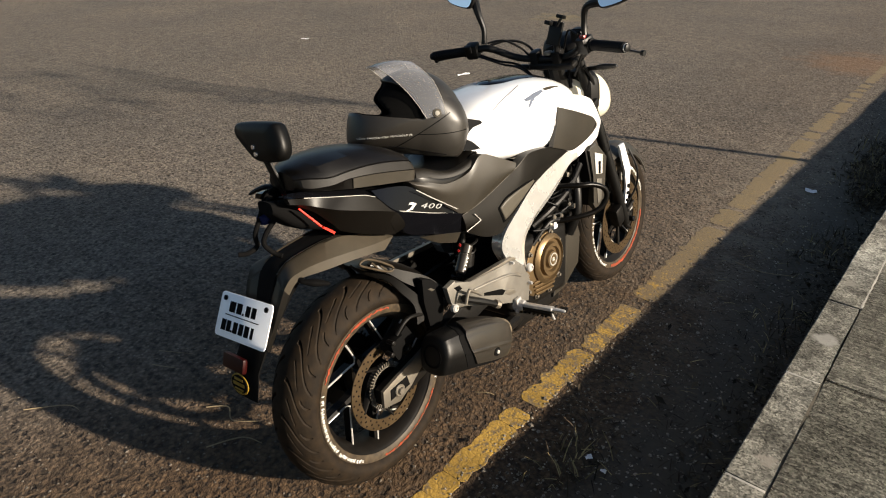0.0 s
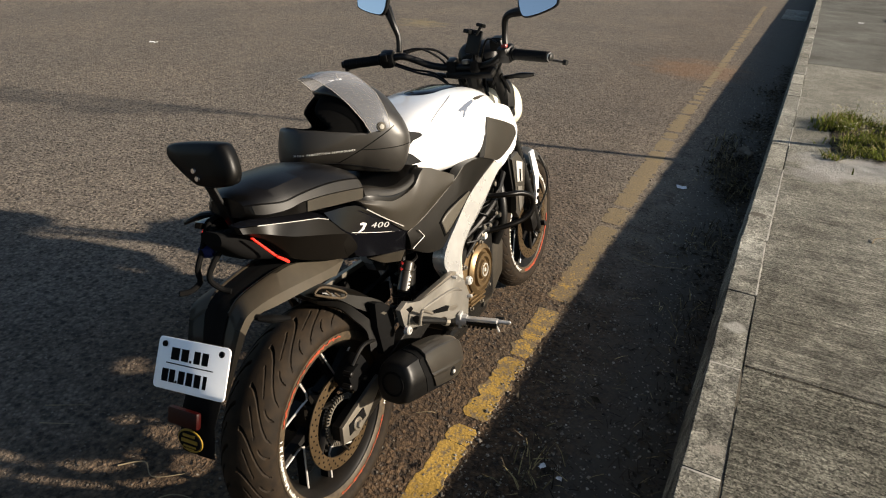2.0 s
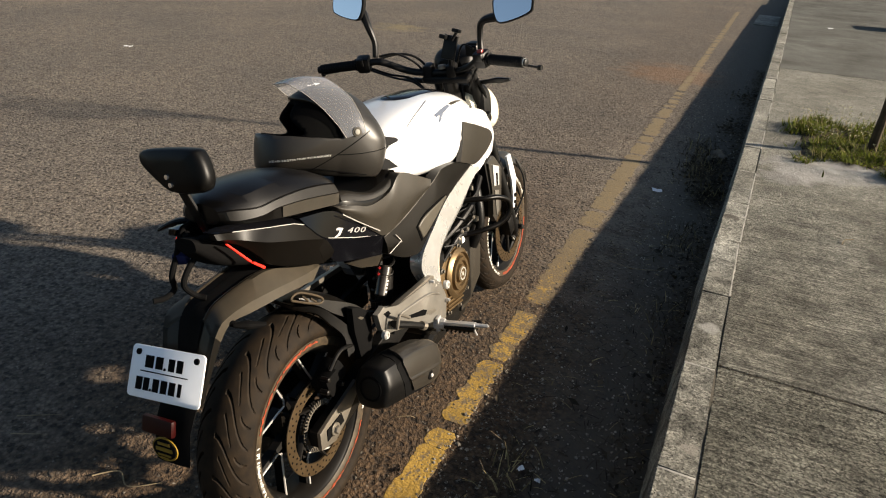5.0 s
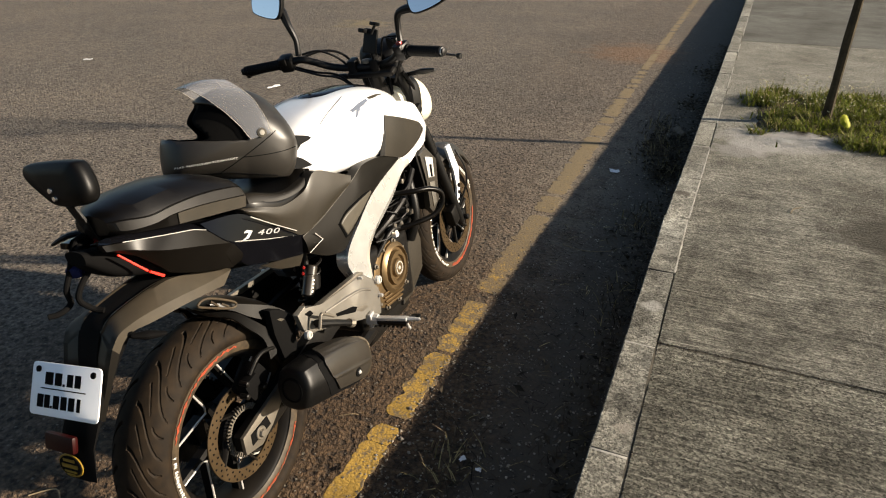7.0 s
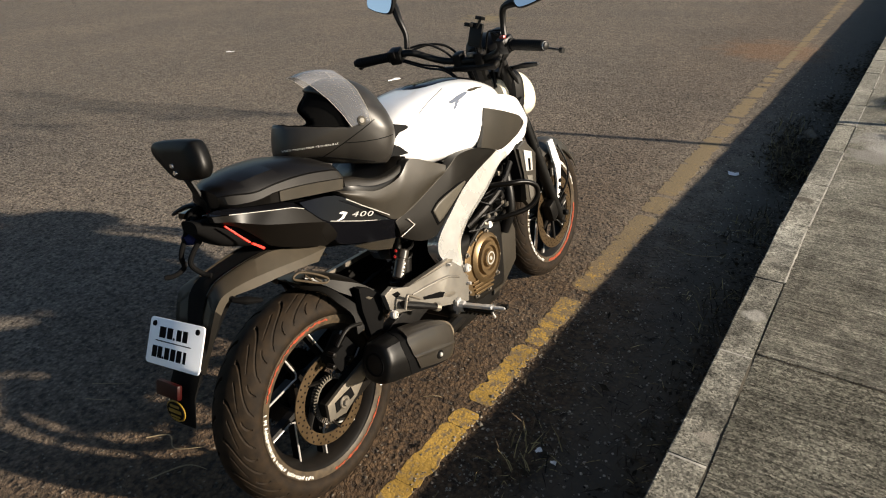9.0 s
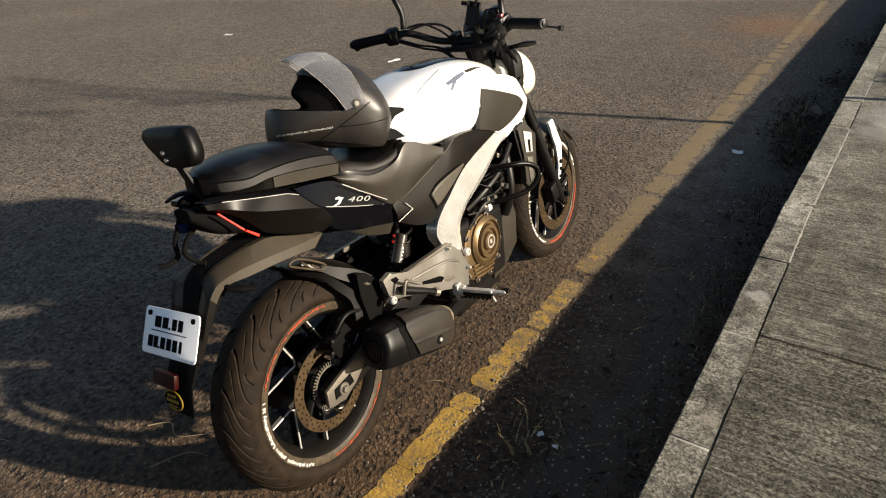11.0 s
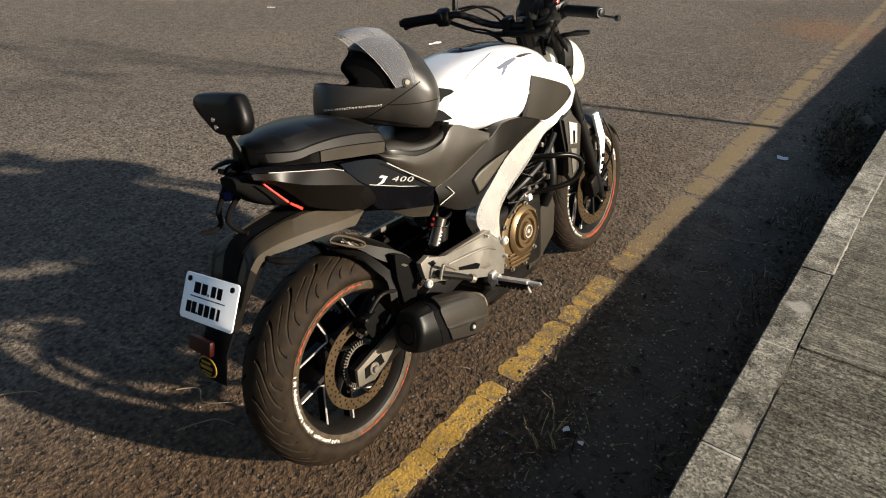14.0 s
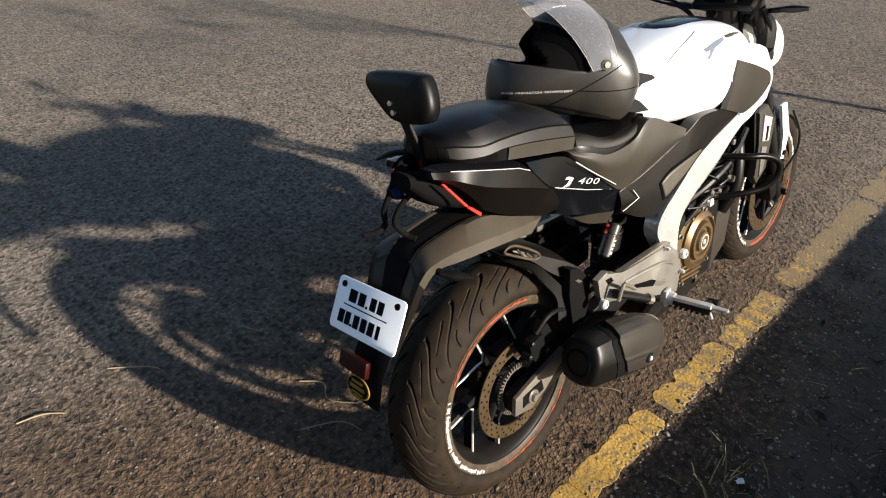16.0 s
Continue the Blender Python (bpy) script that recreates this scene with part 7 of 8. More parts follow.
helm_shell = part("helmet_shell", helmet_skin(lambda c: not opening(c) and not underside(c)), M_HELMET, helmet, "matt grey helmet shell with a full chin bar", sharp=60)
mod = helm_shell.modifiers.new("thick", 'SOLIDIFY')
mod.thickness, mod.offset, mod.material_offset = 0.008, -1, 1
helm_shell.data.materials.append(M_MATT_BLACK)
liner = part("helmet_liner", helmet_skin(lambda c: not underside(c) and c.z > -.10 and not (c.y > .104 + .034 * math.exp(-((c.z - .036) / .030) ** 2) and -.028 + .135 * c.y < c.z < .075), 0.93), M_MATT_BLACK, helmet, "black padded helmet liner", sharp=70)
mod = liner.modifiers.new("thick", 'SOLIDIFY')
mod.thickness, mod.offset = 0.012, -1
# raised visor: a curved clear shield swung up about the side pivots
FRONT_EDGE = [(0, .016, -.024), (.25, .036, .009), (.45, .064, .048), (.65, .100, .087), (.85, .138, .117), (1, .157, .119)]
REAR_EDGE = [(0, -.036, -.014), (.2, -.031, .025), (.45, -.012, .074), (.7, .016, .108), (.88, .036, .127), (1, .046, .130)]


def along(line, s):
    for (s0, y0, z0), (s1, y1, z1) in zip(line, line[1:]):
        if s <= s1:
            k = (s - s0) / (s1 - s0)
            return Vector((0, y0 + (y1 - y0) * k, z0 + (z1 - z0) * k))
    return Vector((0, *line[-1][1:]))


b = bmesh.new()
vs = []
for i in range(49):
    a = math.pi * i / 48
    s = math.sin(a)
    f, r = along(FRONT_EDGE, s), along(REAR_EDGE, s)
    up = Vector((0, -(r - f).z, (r - f).y))
    up = (up if up.z > 0 else -up).normalized()
    ring = []
    for k in range(8):
        t = k / 7
        p = f.lerp(r, t) + up * (.010 * s * 4 * t * (1 - t))
        p.x = .131 * math.cos(a)
        ring.append(b.verts.new(p))
    vs.append(ring)
for p, q in zip(vs, vs[1:]):
    for k in range(7):
        b.faces.new((p[k], p[k + 1], q[k + 1], q[k]))
bmesh.ops.smooth_vert(b, verts=[v for v in b.verts if abs(v.co.x) < .129], factor=.4, use_axis_x=True, use_axis_y=True, use_axis_z=True)
rims = bmesh.new()
for k in (0, 7):
    tube([ring[k].co.copy() for ring in vs], 0.0007, rims, steps=1, n=6)
visor = part("visor", b, M_VISOR, helmet, "clear smoked raised visor", sharp=70)
pieces("visor_rim", rims, M_PIVOT, visor, "pale polished visor edge")
for s in (1, -1):
    b = bmesh.new()
    lathe([(s * .118, .0125), (s * .1325, .0115), (s * .1335, .0001)], b, (0, -.013, -.011), 24)
    pv = part("visor_pivot", b, M_INSET, helmet, "grey plastic visor pivot")
    b = bmesh.new()
    lathe([(s * .130, .0070), (s * .1352, .0062), (s * .1358, .0001)], b, (0, -.013, -.011), 24)
    part("pivot_screw", b, M_PIVOT, pv)

# ---- small writing ----
def lettering(text, size, m, mat, parent, name, spacing=1.0, shear=0.0):
    c = bpy.data.curves.new(name, 'FONT')
    c.body, c.size, c.extrude, c.space_character, c.shear = text, size, 0.0006, spacing, shear
    c.align_x, c.align_y = 'CENTER', 'CENTER'
    tmp = bpy.data.objects.new(name, c)
    scene.collection.objects.link(tmp)
    me = bpy.data.meshes.new_from_object(tmp.evaluated_get(bpy.context.evaluated_depsgraph_get()))
    bpy.data.objects.remove(tmp)
    me.transform(m)
    me.materials.clear()
    me.materials.append(mat)
    ob = new(name, me)
    ob.parent = parent
    return ob

# lettering on the motorcycle and the helmet
covers = [o for o in bike.children_recursive if o.name.startswith("side_cover")]
for s, cover_ob in zip((1, -1), covers):
    m = Matrix(((0, 0, s * 1.0, s * .1215), (s * .941, .339, 0, .2205), (s * -.339, .941, 0, .7630), (0, 0, 0, 1)))
    lettering("400", 0.0225, m @ pose(0, 0, 0, 0, s * 1.5, 0) @ Matrix.Diagonal((2.35, .85, 1, 1)), M_BADGE, cover_ob, "side_badge", 1.15, 0.25)["label"] = "silver number badge"
    b = bmesh.new()
    panel([(.120, .7975), (.156, .7955), (.171, .7875), (.150, .7775), (.116, .7800), (.143, .7825), (.156, .7880), (.146, .7918)], s * .1238, 0.003, b, 0, xf=lambda y, z: -0.28 * (z - .774) + .01 * (y - .128))
    part("side_emblem", b, M_BADGE, cover_ob, "small silver slanted emblem")


def lay_on(ob, place):
    """Moves each vertex onto a surface: place(y, z, height)."""
    for v in ob.data.vertices:
        v.co = place(v.co)


tank_tree = BVHTree.FromPolygons([v.co for v in tank.data.vertices], [f.vertices for f in tank.data.polygons])


def on_tank(y, z, side, lift=0.0012):
    """A place on the tank's side at (y, z)."""
    hit = tank_tree.ray_cast(Vector((side * .5, y, z)), Vector((-side, 0, 0)))[0]
    return hit + Vector((side * lift, 0, 0)) if hit else Vector((side * .13, y, z))


for s in (1, -1):
    def laid(shape, lift):
        b = bmesh.new()
        for cell in shape:
            rows = [[Vector((*p, 0)).lerp(Vector((*q, 0)), k / 4) for k in range(5)] for p, q in cell]
            for r0, r1 in zip(rows, rows[1:]):
                for k in range(4):
                    b.faces.new([b.verts.new(on_tank(v.x, v.y, s, lift)) for v in (r0[k], r0[k + 1], r1[k + 1], r1[k])])
        bmesh.ops.remove_doubles(b, verts=b.verts[:], dist=.0004)
        return b

    body = [[((.652, .960), (.660, .952)), ((.676, .963), (.681, .954)), ((.700, .967), (.702, .955)), ((.730, .969), (.728, .958)), ((.758, .9695), (.762, .9635))],
            [((.681, .954), (.688, .953)), ((.672, .946), (.684, .943)), ((.660, .937), (.668, .934))],
            [((.681, .954), (.702, .955)), ((.684, .947), (.694, .948))]]
    fin = [[((.766, .9705), (.776, .9635)), ((.800, .9695), (.808, .9610)), ((.836, .9660), (.838, .9600)), ((.880, .9580), (.884, .9545))]]
    part("tank_emblem", laid(body, .0016), M_EMBLEM, tank, "blue-grey forked tank emblem")
    part("emblem_fin", laid(fin, .0016), M_GREY, tank, "dark grey tip of the tank emblem")

txt = lettering("HEAD PROTECTION TECHNOLOGY", 0.0068, Matrix.Identity(4), M_LETTER, helmet, "helmet_lettering", 1.45)
txt["label"] = "small white lettering along the chin bar"
lay_on(txt, lambda c: on_helmet(.128 - c.x * .995, -.067 + c.y + c.x * .03, .0006 + c.z))
for s in (1, -1):
    for line, r in (([(-.100, -.060), (-.06, -.065), (-.01, -.067), (.040, -.065)], .0011), ([(-.050, -.012), (-.01, -.036), (.045, -.068), (.098, -.098)], .0012), ([(.170, -.094), (.10, -.096), (.03, -.110), (-.04, -.126)], .0013)):
        pts = [on_helmet(p.x, p.y, .0002, s) for p in curve_points([(a, c, 0) for a, c in line], 5)]
        part("shell_seam", tube(pts, r, steps=1, n=6), M_INK, helmet)
for prof in ([(-.095, -.030), (-.150, -.040), (-.158, -.047), (-.150, -.052), (-.128, -.060), (-.105, -.085)], [(-.085, -.080), (-.125, -.098), (-.150, -.120), (-.120, -.124), (-.080, -.120)]):
    b = bmesh.new()
    panel(prof, .045, .09, b, .004)
    part("rear_vent_fin", b, M_DARK, helmet, "black pointed vent fin")

# ---- sapling in its grass pit ----
def leaf_mesh(rg, b, p, d, length, width):
    """One folded leaf."""
    d = d.normalized()
    s = d.cross(Vector((rg.uniform(-1, 1), rg.uniform(-1, 1), 1))).normalized()
    u = s.cross(d)
    pts = [p, p + d * length * .5 + s * width + u * width * .3, p + d * length, p + d * length * .5 - s * width + u * width * .3]
    m = p + d * length * .5
    v = [b.verts.new(q) for q in pts]
    c = b.verts.new(m)
    b.faces.new((v[0], v[1], c))
    b.faces.new((v[1], v[2], c))
    b.faces.new((v[2], v[3], c))
    b.faces.new((v[3], v[0], c))


M_BARK = material("young_bark", (0.044, 0.034, 0.020), 0.9, spread=0.35, grain=70, stain=14, bump=0.8, bump_scale=160)
M_LEAF = material("green_leaf", (0.055, 0.085, 0.020), 0.55, spread=0.3, grain=8, stain=2)
M_GRASS = material("green_grass", (0.112, 0.128, 0.018), 0.7, spread=0.35, grain=6, stain=3)
M_STRAW = material("dry_straw", (0.26, 0.21, 0.10), 0.85, spread=0.3, grain=20, stain=4)
M_LITTER = material("dark_dry_litter", (0.040, 0.031, 0.020), 0.9, spread=0.4, grain=20, stain=4)
M_STONE = material("small_stones", (0.13, 0.11, 0.088), 0.85, spread=0.35, grain=40, stain=6, bump=0.4, bump_scale=200)
M_GRIT = speckled(material("mixed_grit", (0.11, 0.095, 0.075), 0.9, spread=0.3, grain=40, stain=6), 0.12, 2.6)
speckled(M_STONE, 0.35, 1.25)
speckled(M_LITTER, 0.4, 2.0)
speckled(M_STRAW, 0.5, 1.4)
speckled(M_GRASS, 0.45, 1.5)
for m in (M_GRASS, M_LEAF):
    n, l = m.node_tree.nodes, m.node_tree.links
    glow_through, mix = n.new("ShaderNodeBsdfTranslucent"), n.new("ShaderNodeMixShader")
    mix.inputs[0].default_value = 0.40
    l.new(n["Principled BSDF"].inputs["Base Color"].links[0].from_socket, glow_through.inputs[0])
    l.new(n["Principled BSDF"].outputs[0], mix.inputs[1])
    l.new(glow_through.outputs[0], mix.inputs[2])
    l.new(mix.outputs[0], n["Material Output"].inputs[0])
M_ASH = material("pale_ash", (0.31, 0.30, 0.275), 0.95, spread=0.25, grain=90, stain=10, bump=0.6, bump_scale=160)
M_TIP = material("pale_grass_flower", (0.45, 0.42, 0.28), 0.8, spread=0.2)

rg = random.Random(21)
sapling = tagged(new("sapling"), "slender young tree with a thin leaning trunk and a sparse crown", "tree")
sapling.location = (0.700, 5.006, KERB_TOP)
trunk_line = [(0, 0, -.05), (.005, .002, .28), (.006, .006, .55), (.011, .002, .85), (.006, -.004, 1.3), (.004, .006, 1.75), (.0, -.02, 2.1), (.02, -.05, 2.5)]
part("trunk", tube(trunk_line, [0.034, 0.027, 0.029, 0.025, 0.024, 0.019, 0.012, 0.004], steps=6, n=10), M_BARK, sapling, "thin brown bark trunk")
crown = bmesh.new()
for cx, cy, cz, root, count in ((.02, -.22, 1.98, 1.40, 46), (-.06, -.30, 1.74, 1.30, 30), (.05, -.80, 1.98, 1.35, 64), (-.10, -.62, 2.16, 1.55, 40), (.10, -1.12, 1.92, 1.45, 34), (-.04, -1.38, 2.04, 1.50, 60), (.0, -.38, 2.50, 1.95, 60), (.12, -1.10, 2.42, 1.70, 66), (-.15, -.75, 2.60, 1.85, 40), (.10, .10, 2.45, 1.90, 40)):
    base = Vector((0.006, -.005, root))
    tip = Vector((cx, cy, cz))
    mid = base.lerp(tip, .5) + Vector((0, 0, .07))
    part("limb", tube([base, mid, tip], [0.008, 0.005, 0.002], steps=5, n=6), M_BARK, sapling)
    for q in range(count):
        p = tip + Vector((rg.gauss(0, .07), rg.gauss(0, .055), rg.gauss(0, .10)))
        leaf_mesh(rg, crown, p, Vector((rg.uniform(-1, 1), rg.uniform(-1, 1), rg.uniform(-1, .3))), rg.uniform(.05, .09), rg.uniform(.012, .020))
tagged(part("crown", crown, M_LEAF, sapling, "sparse green leaves"), kind="stuff")

soil = bmesh.new()
rows = []
for i in range(48):
    row = []
    for j in range(36):
        x, y = .273 + 1.88 * i / 47, 4.545 + 1.25 * j / 35
        edge = min(i, j, 47 - i, 35 - j)
        q = Vector((x, y, 0))
        h = 0.001 + (0.014 + 0.020 * noise.noise(q * 7) + 0.010 * noise.noise(q * 21)) * min(1, edge / 4)
        fray = 0.05 if edge == 0 else 0.01
        row.append(soil.verts.new((x + fray * noise.noise(q * 8), y + fray * noise.noise(q * 9 + Vector((3, 3, 3))), KERB_TOP + (max(0.0012, h) if edge else -0.004))))
    rows.append(row)
for i in range(47):
    for j in range(35):
        soil.faces.new((rows[i][j], rows[i + 1][j], rows[i + 1][j + 1], rows[i][j + 1]))
tagged(part("tree_pit_soil", soil, M_SOIL), "bare dry soil in the planting pit of the pavement", "soil", kind="structure")


def blade_tuft(b, rg, x, y, z, h, lean, w=0.003):
    a = rg.uniform(0, 6.28)
    d = Vector((math.cos(a), math.sin(a), 0))
    s = Vector((-d.y, d.x, 0)) * w
    p0 = Vector((x, y, z))
    p1 = p0 + d * lean * .35 + Vector((0, 0, h * .6))
    p2 = p0 + d * lean + Vector((0, 0, h))
    v = [b.verts.new(q) for q in (p0 - s, p0 + s, p1 + s * .8, p1 - s * .8, p2)]
    b.faces.new((v[0], v[1], v[2], v[3]))
    b.faces.new((v[3], v[2], v[4]))
    return p2


gb, sb, tb = bmesh.new(), bmesh.new(), bmesh.new()
clumps = [(rg.uniform(.25, 2.11), rg.uniform(4.45, 5.77), rg.uniform(.02, .06), rg.uniform(.55, 1.35)) for k in range(520)]
for k in range(30000):
    cx, cy, cr, tall = rg.choice(clumps)
    x, y = cx + rg.gauss(0, cr), cy + rg.gauss(0, cr)
    keep = noise.noise(Vector((x * 3.2, y * 3.2, 4))) + (0.22 if x < .62 else 0.55)
    if ((x - .53) / .22) ** 2 + ((y - 4.505) / .17) ** 2 < 1:
        keep -= 0.8
    if y < 4.555 and x < .53:
        keep -= .35
    if x < .345 or y > 5.69:
        keep -= .25
    if keep < rg.uniform(-.1, .25):
        continue
    hh = rg.uniform(.012, .060) * tall * (1 + .5 * max(0, y - 4.9))
    if rg.random() < .27:
        blade_tuft(sb, rg, x, y, KERB_TOP, hh * 1.15, rg.uniform(.02, .09), .002)
    else:
        blade_tuft(gb, rg, x, y, KERB_TOP, hh, rg.uniform(.02, .09), rg.uniform(.003, .0055))
for k in range(420):
    x, y = rg.uniform(.3, 2.03), rg.uniform(4.9, 5.79)
    p = blade_tuft(gb, rg, x, y, KERB_TOP, rg.uniform(.08, .15), rg.uniform(.01, .06), .0012)
    for q in range(3):
        leaf_mesh(rg, tb, p, Vector((rg.uniform(-1, 1), rg.uniform(-1, 1), 1)), .014, .004)
tagged(part("grass", gb, M_GRASS, smooth=False), "short green grass in the pavement's planting pit", "grass", kind="stuff")
tagged(part("dry_grass", sb, M_STRAW, smooth=False), "dry straw-coloured grass among the green grass", "grass", kind="stuff")
tagged(part("grass_flower", tb, M_TIP, smooth=False), "pale seed heads on the grass", "grass", kind="stuff")

# yellow wrapper in the grass
wb = bmesh.new()
n = 9
vv = {}
for i in range(n):
    for j in range(n):
        u, v = 2 * i / (n - 1) - 1, 2 * j / (n - 1) - 1
        u, v = u * math.sqrt(1 - v * v / 2), v * math.sqrt(1 - u * u / 2)
        q = Vector((u * 2.6, v * 2.6, 3))
        r = 1 + .16 * noise.noise(q * 1.7)
        vv[i, j] = wb.verts.new((u * .040 * r, v * .018 + .022 * (u * u + .4 * v * v) + .012 * noise.noise(q * 1.4), .048 + v * .046 * r + .010 * noise.noise(q * 2.1)))
for i in range(n - 1):
    for j in range(n - 1):
        wb.faces.new((vv[i, j], vv[i + 1, j], vv[i + 1, j + 1], vv[i, j + 1]))
wrap = tagged(part("wrapper", wb, material("yellow_wrapper", (0.21, 0.22, 0.004), 0.6, spread=0.1)), "crumpled bright yellow wrapper lying in the grass", "litter")
wrap.matrix_world = pose(.812, 4.80, KERB_TOP + .03, -15, 0, 48)

# pale ash spilled on the pavement before the pit
ab = bmesh.new()
for k in range(1900):
    r = abs(rg.gauss(0, .17))
    a = rg.uniform(0, 6.28)
    x, y, s = .370 + r * 1.5 * math.cos(a) + .20 * rg.random(), 4.500 + r * .70 * math.sin(a), rg.uniform(.002, .008)
    if x < .04:
        continue
    ring = [ab.verts.new((x + s * rg.uniform(.6, 1.2) * math.cos(q), y + s * rg.uniform(.6, 1.2) * math.sin(q), KERB_TOP - .001)) for q in (0, 1.05, 2.1, 3.15, 4.2, 5.25)]
    top = ab.verts.new((x, y, KERB_TOP + s * .25))
    for q in range(6):
        ab.faces.new((ring[q], ring[(q + 1) % 6], top))
tagged(part("ash", ab, M_ASH), "pale grey ash crumbs spilled on the pavement", "ash", kind="stuff")


# ---- loose stones and litter on the road ----
def pebble(b, rg, x, y, z, s):
    """A small broken stone."""
    loops = []
    for zz, sc in ((-.3, .8), (.25, 1.0), (.6, .55)):
        loops.append([(x + s * sc * rg.uniform(.7, 1.2) * math.cos(q), y + s * sc * rg.uniform(.7, 1.2) * math.sin(q), z + s * zz) for q in (0, 1.26, 2.5, 3.8, 5.0)])
    rings(b, loops)


pb = bmesh.new()
for k in range(5200):
    near = rg.random() < .62
    x = rg.uniform(-2.6, -.76) if near else rg.uniform(-6, -.1)
    y = rg.uniform(.1, 3.2) if near else rg.uniform(-.5, 7)
    pebble(pb, rg, x, y, 0.0, rg.uniform(.002, .0048) * (1.5 if rg.random() < .06 else 1))
tagged(part("loose_chippings", pb, M_STONE, sharp=20), "loose stone chippings scattered on the asphalt", "gravel", kind="stuff")
pb = bmesh.new()
for k in range(5200):
    t = rg.random()
    x = -.13 - .60 * t
    y = rg.uniform(.3, 3.6) if rg.random() < .6 else rg.uniform(3.4, 9)
    pebble(pb, rg, x + kerb_x(y), y, 0.0, rg.uniform(.0022, .0062) * (1.6 if rg.random() < .08 else 1))
tagged(part("gutter_grit", pb, M_GRIT, sharp=20), "dark grit gathered in the gutter along the kerb", "gravel", kind="stuff")

lb, db = bmesh.new(), bmesh.new()
for k in range(2200):
    y = rg.uniform(.4, 8) if rg.random() < .5 else rg.uniform(.6, 3.5)
    t = rg.random() ** 1.8
    x = -.14 + kerb_x(y) - .5 * t
    a = rg.uniform(0, 6.28)
    ln = rg.uniform(.015, .07)
    d = Vector((math.cos(a), math.sin(a), rg.uniform(-.02, .12)))
    s = Vector((-d.y, d.x, 0)) * rg.uniform(.0008, .0020)
    p0 = Vector((x, y, .004 + rg.uniform(0, .006)))
    p1 = p0 + d * ln * .5 + Vector((0, 0, .003))
    p2 = p0 + d * ln
    tgt = lb if rg.random() < .12 else db
    v = [tgt.verts.new(q) for q in (p0 - s, p0 + s, p1 + s, p1 - s, p2)]
    tgt.faces.new((v[0], v[1], v[2], v[3]))
    tgt.faces.new((v[3], v[2], v[4]))
for cx, cy, n, r in ((-.28, 4.65, 420, .13), (-.20, 4.2, 200, .09), (-.35, 5.2, 140, .10), (-.25, 3.4, 90, .10), (-.22, 2.5, 70, .10), (-.50, 1.35, 60, .07)):
    for k in range(n):
        x, y = cx + rg.gauss(0, r * .6), cy + rg.gauss(0, r * 1.3)
        if x > -.12 + kerb_x(y):
            continue
        blade_tuft(db if rg.random() < .7 else lb, rg, x, y, 0.0, rg.uniform(.01, .08), rg.uniform(.02, .08), .0022)
for cx, cy, n, r in ((-.26, 4.65, 420, .14), (-.22, 4.15, 220, .10), (-.20, 5.9, 160, .10), (-.16, 7.2, 160, .12), (-.36, 5.3, 50, .12), (-.25, 3.2, 60, .2), (-.3, 1.7, 50, .3)):
    for k in range(n):
        x, y = cx + rg.gauss(0, r * .6), cy + rg.gauss(0, r * 1.4)
        if x < -.14 + kerb_x(y):
            leaf_mesh(rg, db, Vector((x, y, rg.uniform(.004, .05) if n > 60 else .004)), Vector((rg.uniform(-1, 1), rg.uniform(-1, 1), rg.uniform(-.1, .3))), rg.uniform(.018, .05), rg.uniform(.004, .011))
# dark leaf bits added along the kerb foot to deepen its shade
for k in range(1700):
    y = rg.uniform(.3, 9)
    x = -.135 + kerb_x(y) - abs(rg.gauss(0, .055))
    leaf_mesh(rg, db, Vector((x, y, rg.uniform(.003, .014))), Vector((rg.uniform(-1, 1), rg.uniform(-1, 1), rg.uniform(-.05, .2))), rg.uniform(.012, .034), rg.uniform(.003, .008))
tagged(part("dead_grass_litter", db, M_LITTER, smooth=False), "dark dead grass, twigs and leaf bits in the gutter, densest to deepen kerb shade", "litter", kind="stuff")
tagged(part("straw_litter", lb, M_STRAW, smooth=False), "dry straw bits lying in the gutter", "litter", kind="stuff")

# scraps and a few larger single things
M_PAPER = material("white_paper", (0.80, 0.80, 0.80), 0.7, spread=0.08)


def scrap(x, y, z, w, h, turn, label, mat=None):
    b = bmesh.new()
    vs = [[b.verts.new((w * (i / 3 - .5), h * (j / 3 - .5), .004 + .026 * abs(noise.noise(Vector((i * 1.7 + x, j * 1.3 + y, 2)))))) for j in range(4)] for i in range(4)]
    for i in range(3):
        for j in range(3):
            b.faces.new((vs[i][j], vs[i + 1][j], vs[i + 1][j + 1], vs[i][j + 1]))
    o = tagged(part("paper_scrap", b, mat or M_PAPER), label, "litter")
    o.matrix_world = pose(x, y, z, 0, 0, turn)
    return o


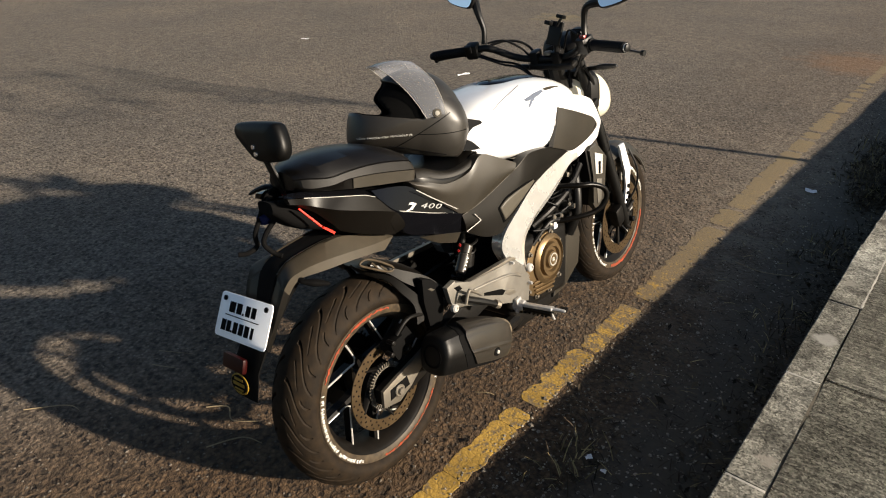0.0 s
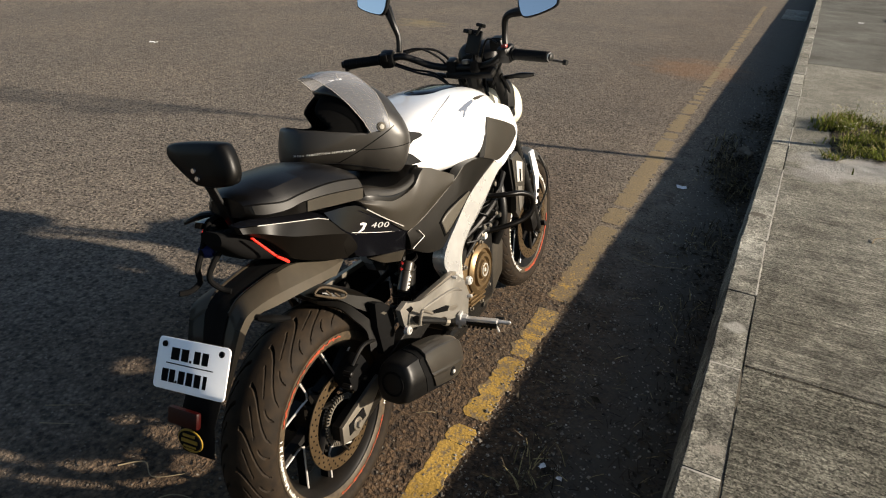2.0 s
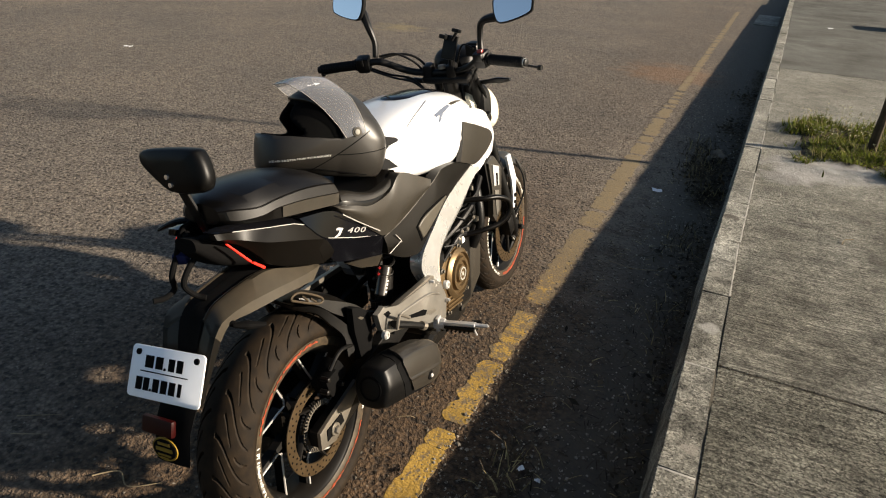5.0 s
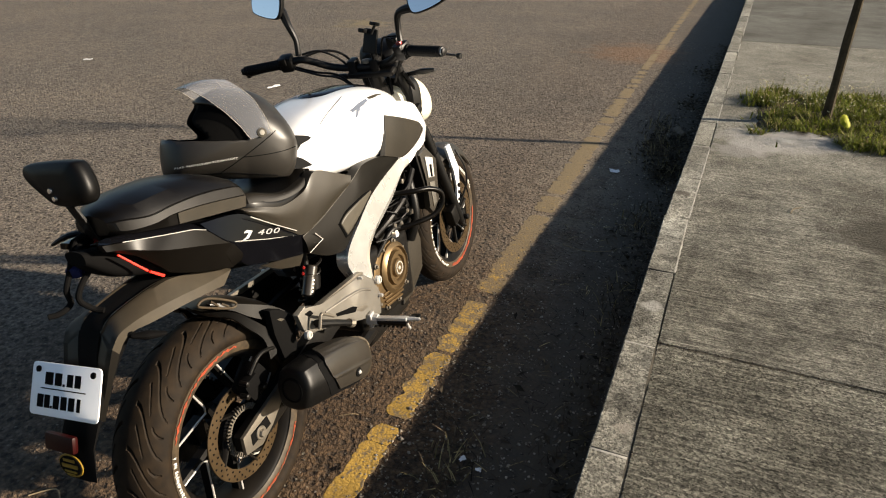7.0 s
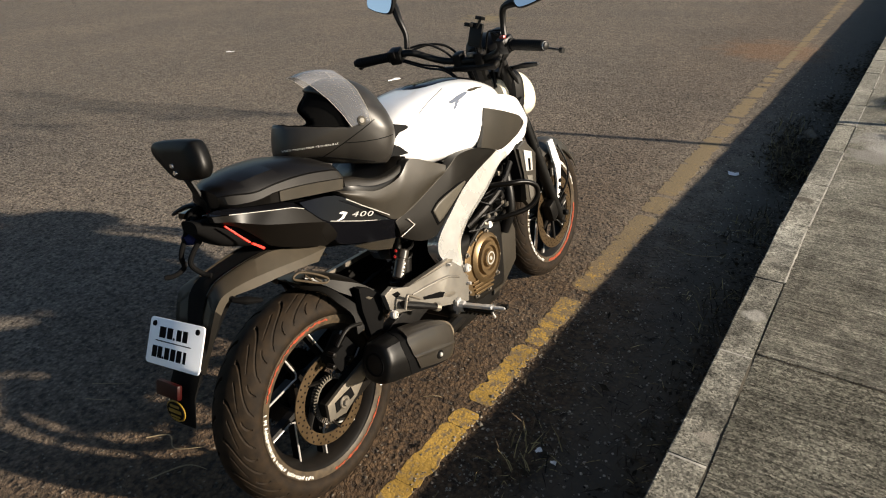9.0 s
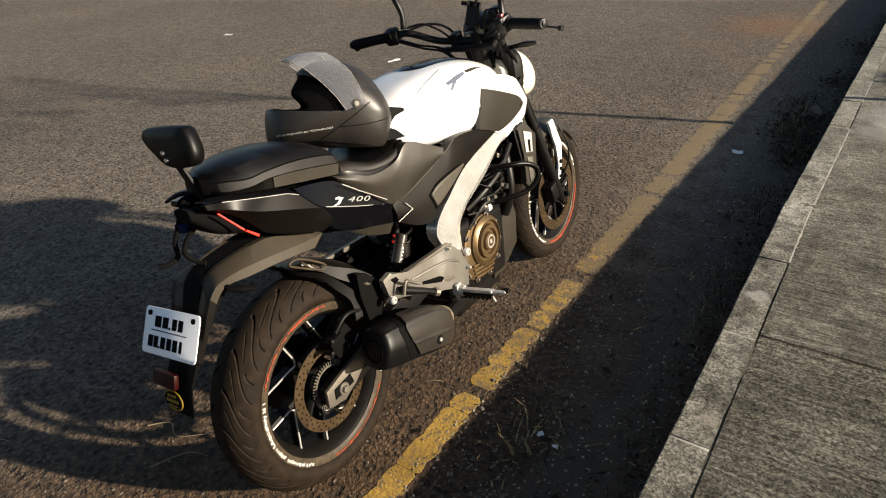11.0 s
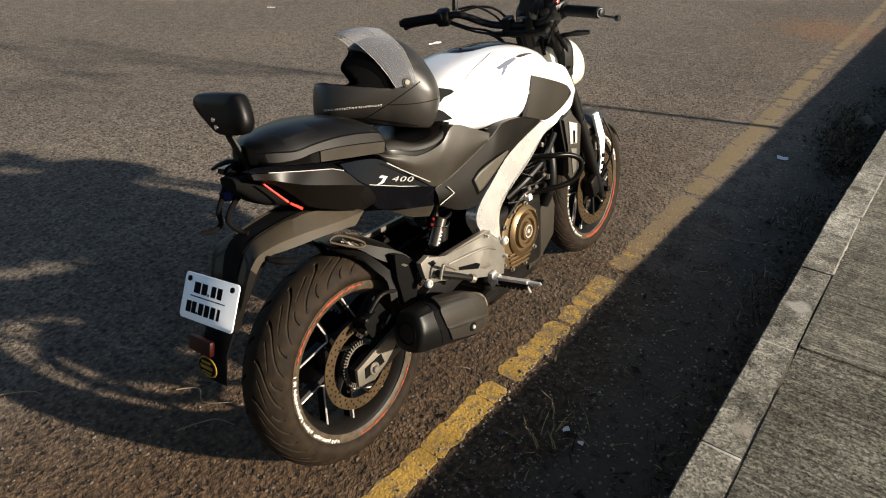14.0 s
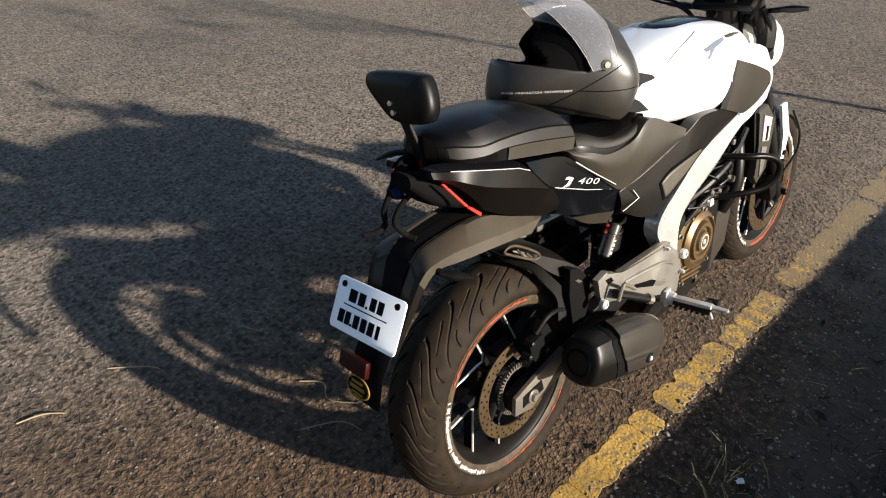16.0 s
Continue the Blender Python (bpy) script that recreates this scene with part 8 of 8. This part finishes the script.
scrap(-.503, 4.085, 0, .062, .050, 20, "small crumpled white paper scrap on the shaded asphalt")
scrap(-6.66, 5.36, 0, .10, .05, 40, "white paper scrap lying out on the road")
scrap(-3.9, 5.1, 0, .14, .02, 75, "thin pale strip of paper on the road")
scrap(-.47, 1.42, 0, .022, .016, 70, "tiny pale scrap in the gutter")
scrap(-.41, 1.40, 0, .018, .014, 10, "tiny pale scrap in the gutter")
M_TWIG = material("pale_twig", (0.26, 0.20, 0.12), 0.85, spread=0.25, grain=40)
for pts, r in (([(-1.56, .80, .006), (-1.50, .845, .012), (-1.44, .82, .006), (-1.36, .87, .014)], .0022), ([(-1.40, .70, .004), (-1.34, .79, .016), (-1.28, .82, .006)], .002), ([(-2.02, .40, .004), (-1.93, .50, .008), (-1.88, .52, .004)], .002), ([(-1.98, .86, .004), (-1.86, .93, .006)], .0016), ([(-1.92, .80, .004), (-1.82, .85, .006)], .0016), ([(-.55, 2.95, .005), (-.42, 2.90, .02), (-.30, 2.98, .006)], .002), ([(-.92, 1.44, .003), (-.88, 1.46, .010), (-.86, 1.47, .004)], .0014)):
    tagged(part("twig", tube(pts, [r, r, r * .5], n=6), M_TWIG), "thin dry twig lying on the asphalt", "twig", "twigs on the road")

b = bmesh.new()
box((0.75, 0.60, 0.20), pose(0, 0, 0.10), b, 0.012)
blk = tagged(part("concrete_block", b, material("whitewashed_concrete", (0.42, 0.41, 0.39), 0.8, spread=0.12, bump=0.4, bump_scale=120)), "pale whitewashed concrete block standing on the pavement", "concrete block")
blk.matrix_world = pose(2.093, 13.32, KERB_TOP - 0.002, 0, 0, 4)
b = bmesh.new()
bmesh.ops.create_icosphere(b, subdivisions=3, radius=0.06)
for v in b.verts:
    q = v.co.normalized()
    v.co += q * 0.022 * noise.noise(q * 2.3) + q * .008 * noise.noise(q * 7)
    v.co = Vector((v.co.x * .8, v.co.y * 1.2, max(v.co.z * .75, -.03)))
rock = tagged(part("rock", b, M_STONE, sharp=30), "rough grey-brown stone lying in the gutter", "stone")
rock.matrix_world = pose(-.205, 5.0, .028, 0, 0, 30)
b = bmesh.new()
box((0.42, 1.9, 0.012), pose(0, 0, 0.004), b, 0.004)
drain = tagged(part("drain_apron", b, M_KERB), "flat grey concrete drain apron in the gutter", "drain", kind="structure")
drain.matrix_world = pose(-.16, 14.9, 0, 0, 0, -1)
scrap(.787, 12.556, KERB_TOP, .09, .04, 30, "small white scrap on the pavement")
tagged(part("twig", tube([(-1.972, .13, .004), (-1.95, .195, .010), (-1.915, .247, .004)], [.0024, .0024, .0014], n=6), M_TWIG), "thin dry twig lying on the asphalt", "twig", "twigs on the road")

pb = bmesh.new()
for k in range(900):
    y = rg.uniform(.6, 7)
    pebble(pb, rg, -.13 + kerb_x(y) - .52 * rg.random(), y, 0.001, rg.uniform(.0018, .0055) * (1.5 if rg.random() < .08 else 1))
tagged(part("pale_grit", pb, material("pale_chips", (0.34, 0.30, 0.24), 0.8, spread=0.4), sharp=20), "pale stone and paper specks in the shaded gutter", "gravel", kind="stuff")

# dirt in the joints of the pavement
jb = bmesh.new()
for k in range(420):
    x = rg.uniform(.01, 3.2)
    pebble(jb, rg, x, 1.983 + rg.gauss(0, .005), KERB_TOP - .004, rg.uniform(.0018, .0048))
for k in range(520):
    y = rg.uniform(.2, 7.5)
    pebble(jb, rg, KERB_BACK + .004 + kerb_x(y) + abs(rg.gauss(0, .006)), y, KERB_TOP - .004, rg.uniform(.0016, .0045))
for k in range(260):
    y = 1.983 if k % 3 else rg.uniform(.3, 6)
    x = rg.uniform(.02, 2.6) if k % 3 else KERB_BACK + .02 + kerb_x(y) + abs(rg.gauss(0, .10))
    pebble(jb, rg, x, y + (rg.gauss(0, .018) if k % 3 else 0), KERB_TOP - .003, rg.uniform(.0014, .0034))
tagged(part("joint_dirt", jb, speckled(material("joint_dirt", (0.05, 0.042, 0.03), 0.95, spread=0.3), 0.3, 2.0), sharp=20), "dark dirt and crumbs along the pavement joints", "dirt", kind="stuff")
tagged(part("twig", tube([(.446, 3.304, KERB_TOP), (.461, 3.354, KERB_TOP + .006), (.502, 3.40, KERB_TOP)], [.002, .002, .001], n=6), M_TWIG), "thin pale twig lying on the pavement", "twig", "twigs on the road")
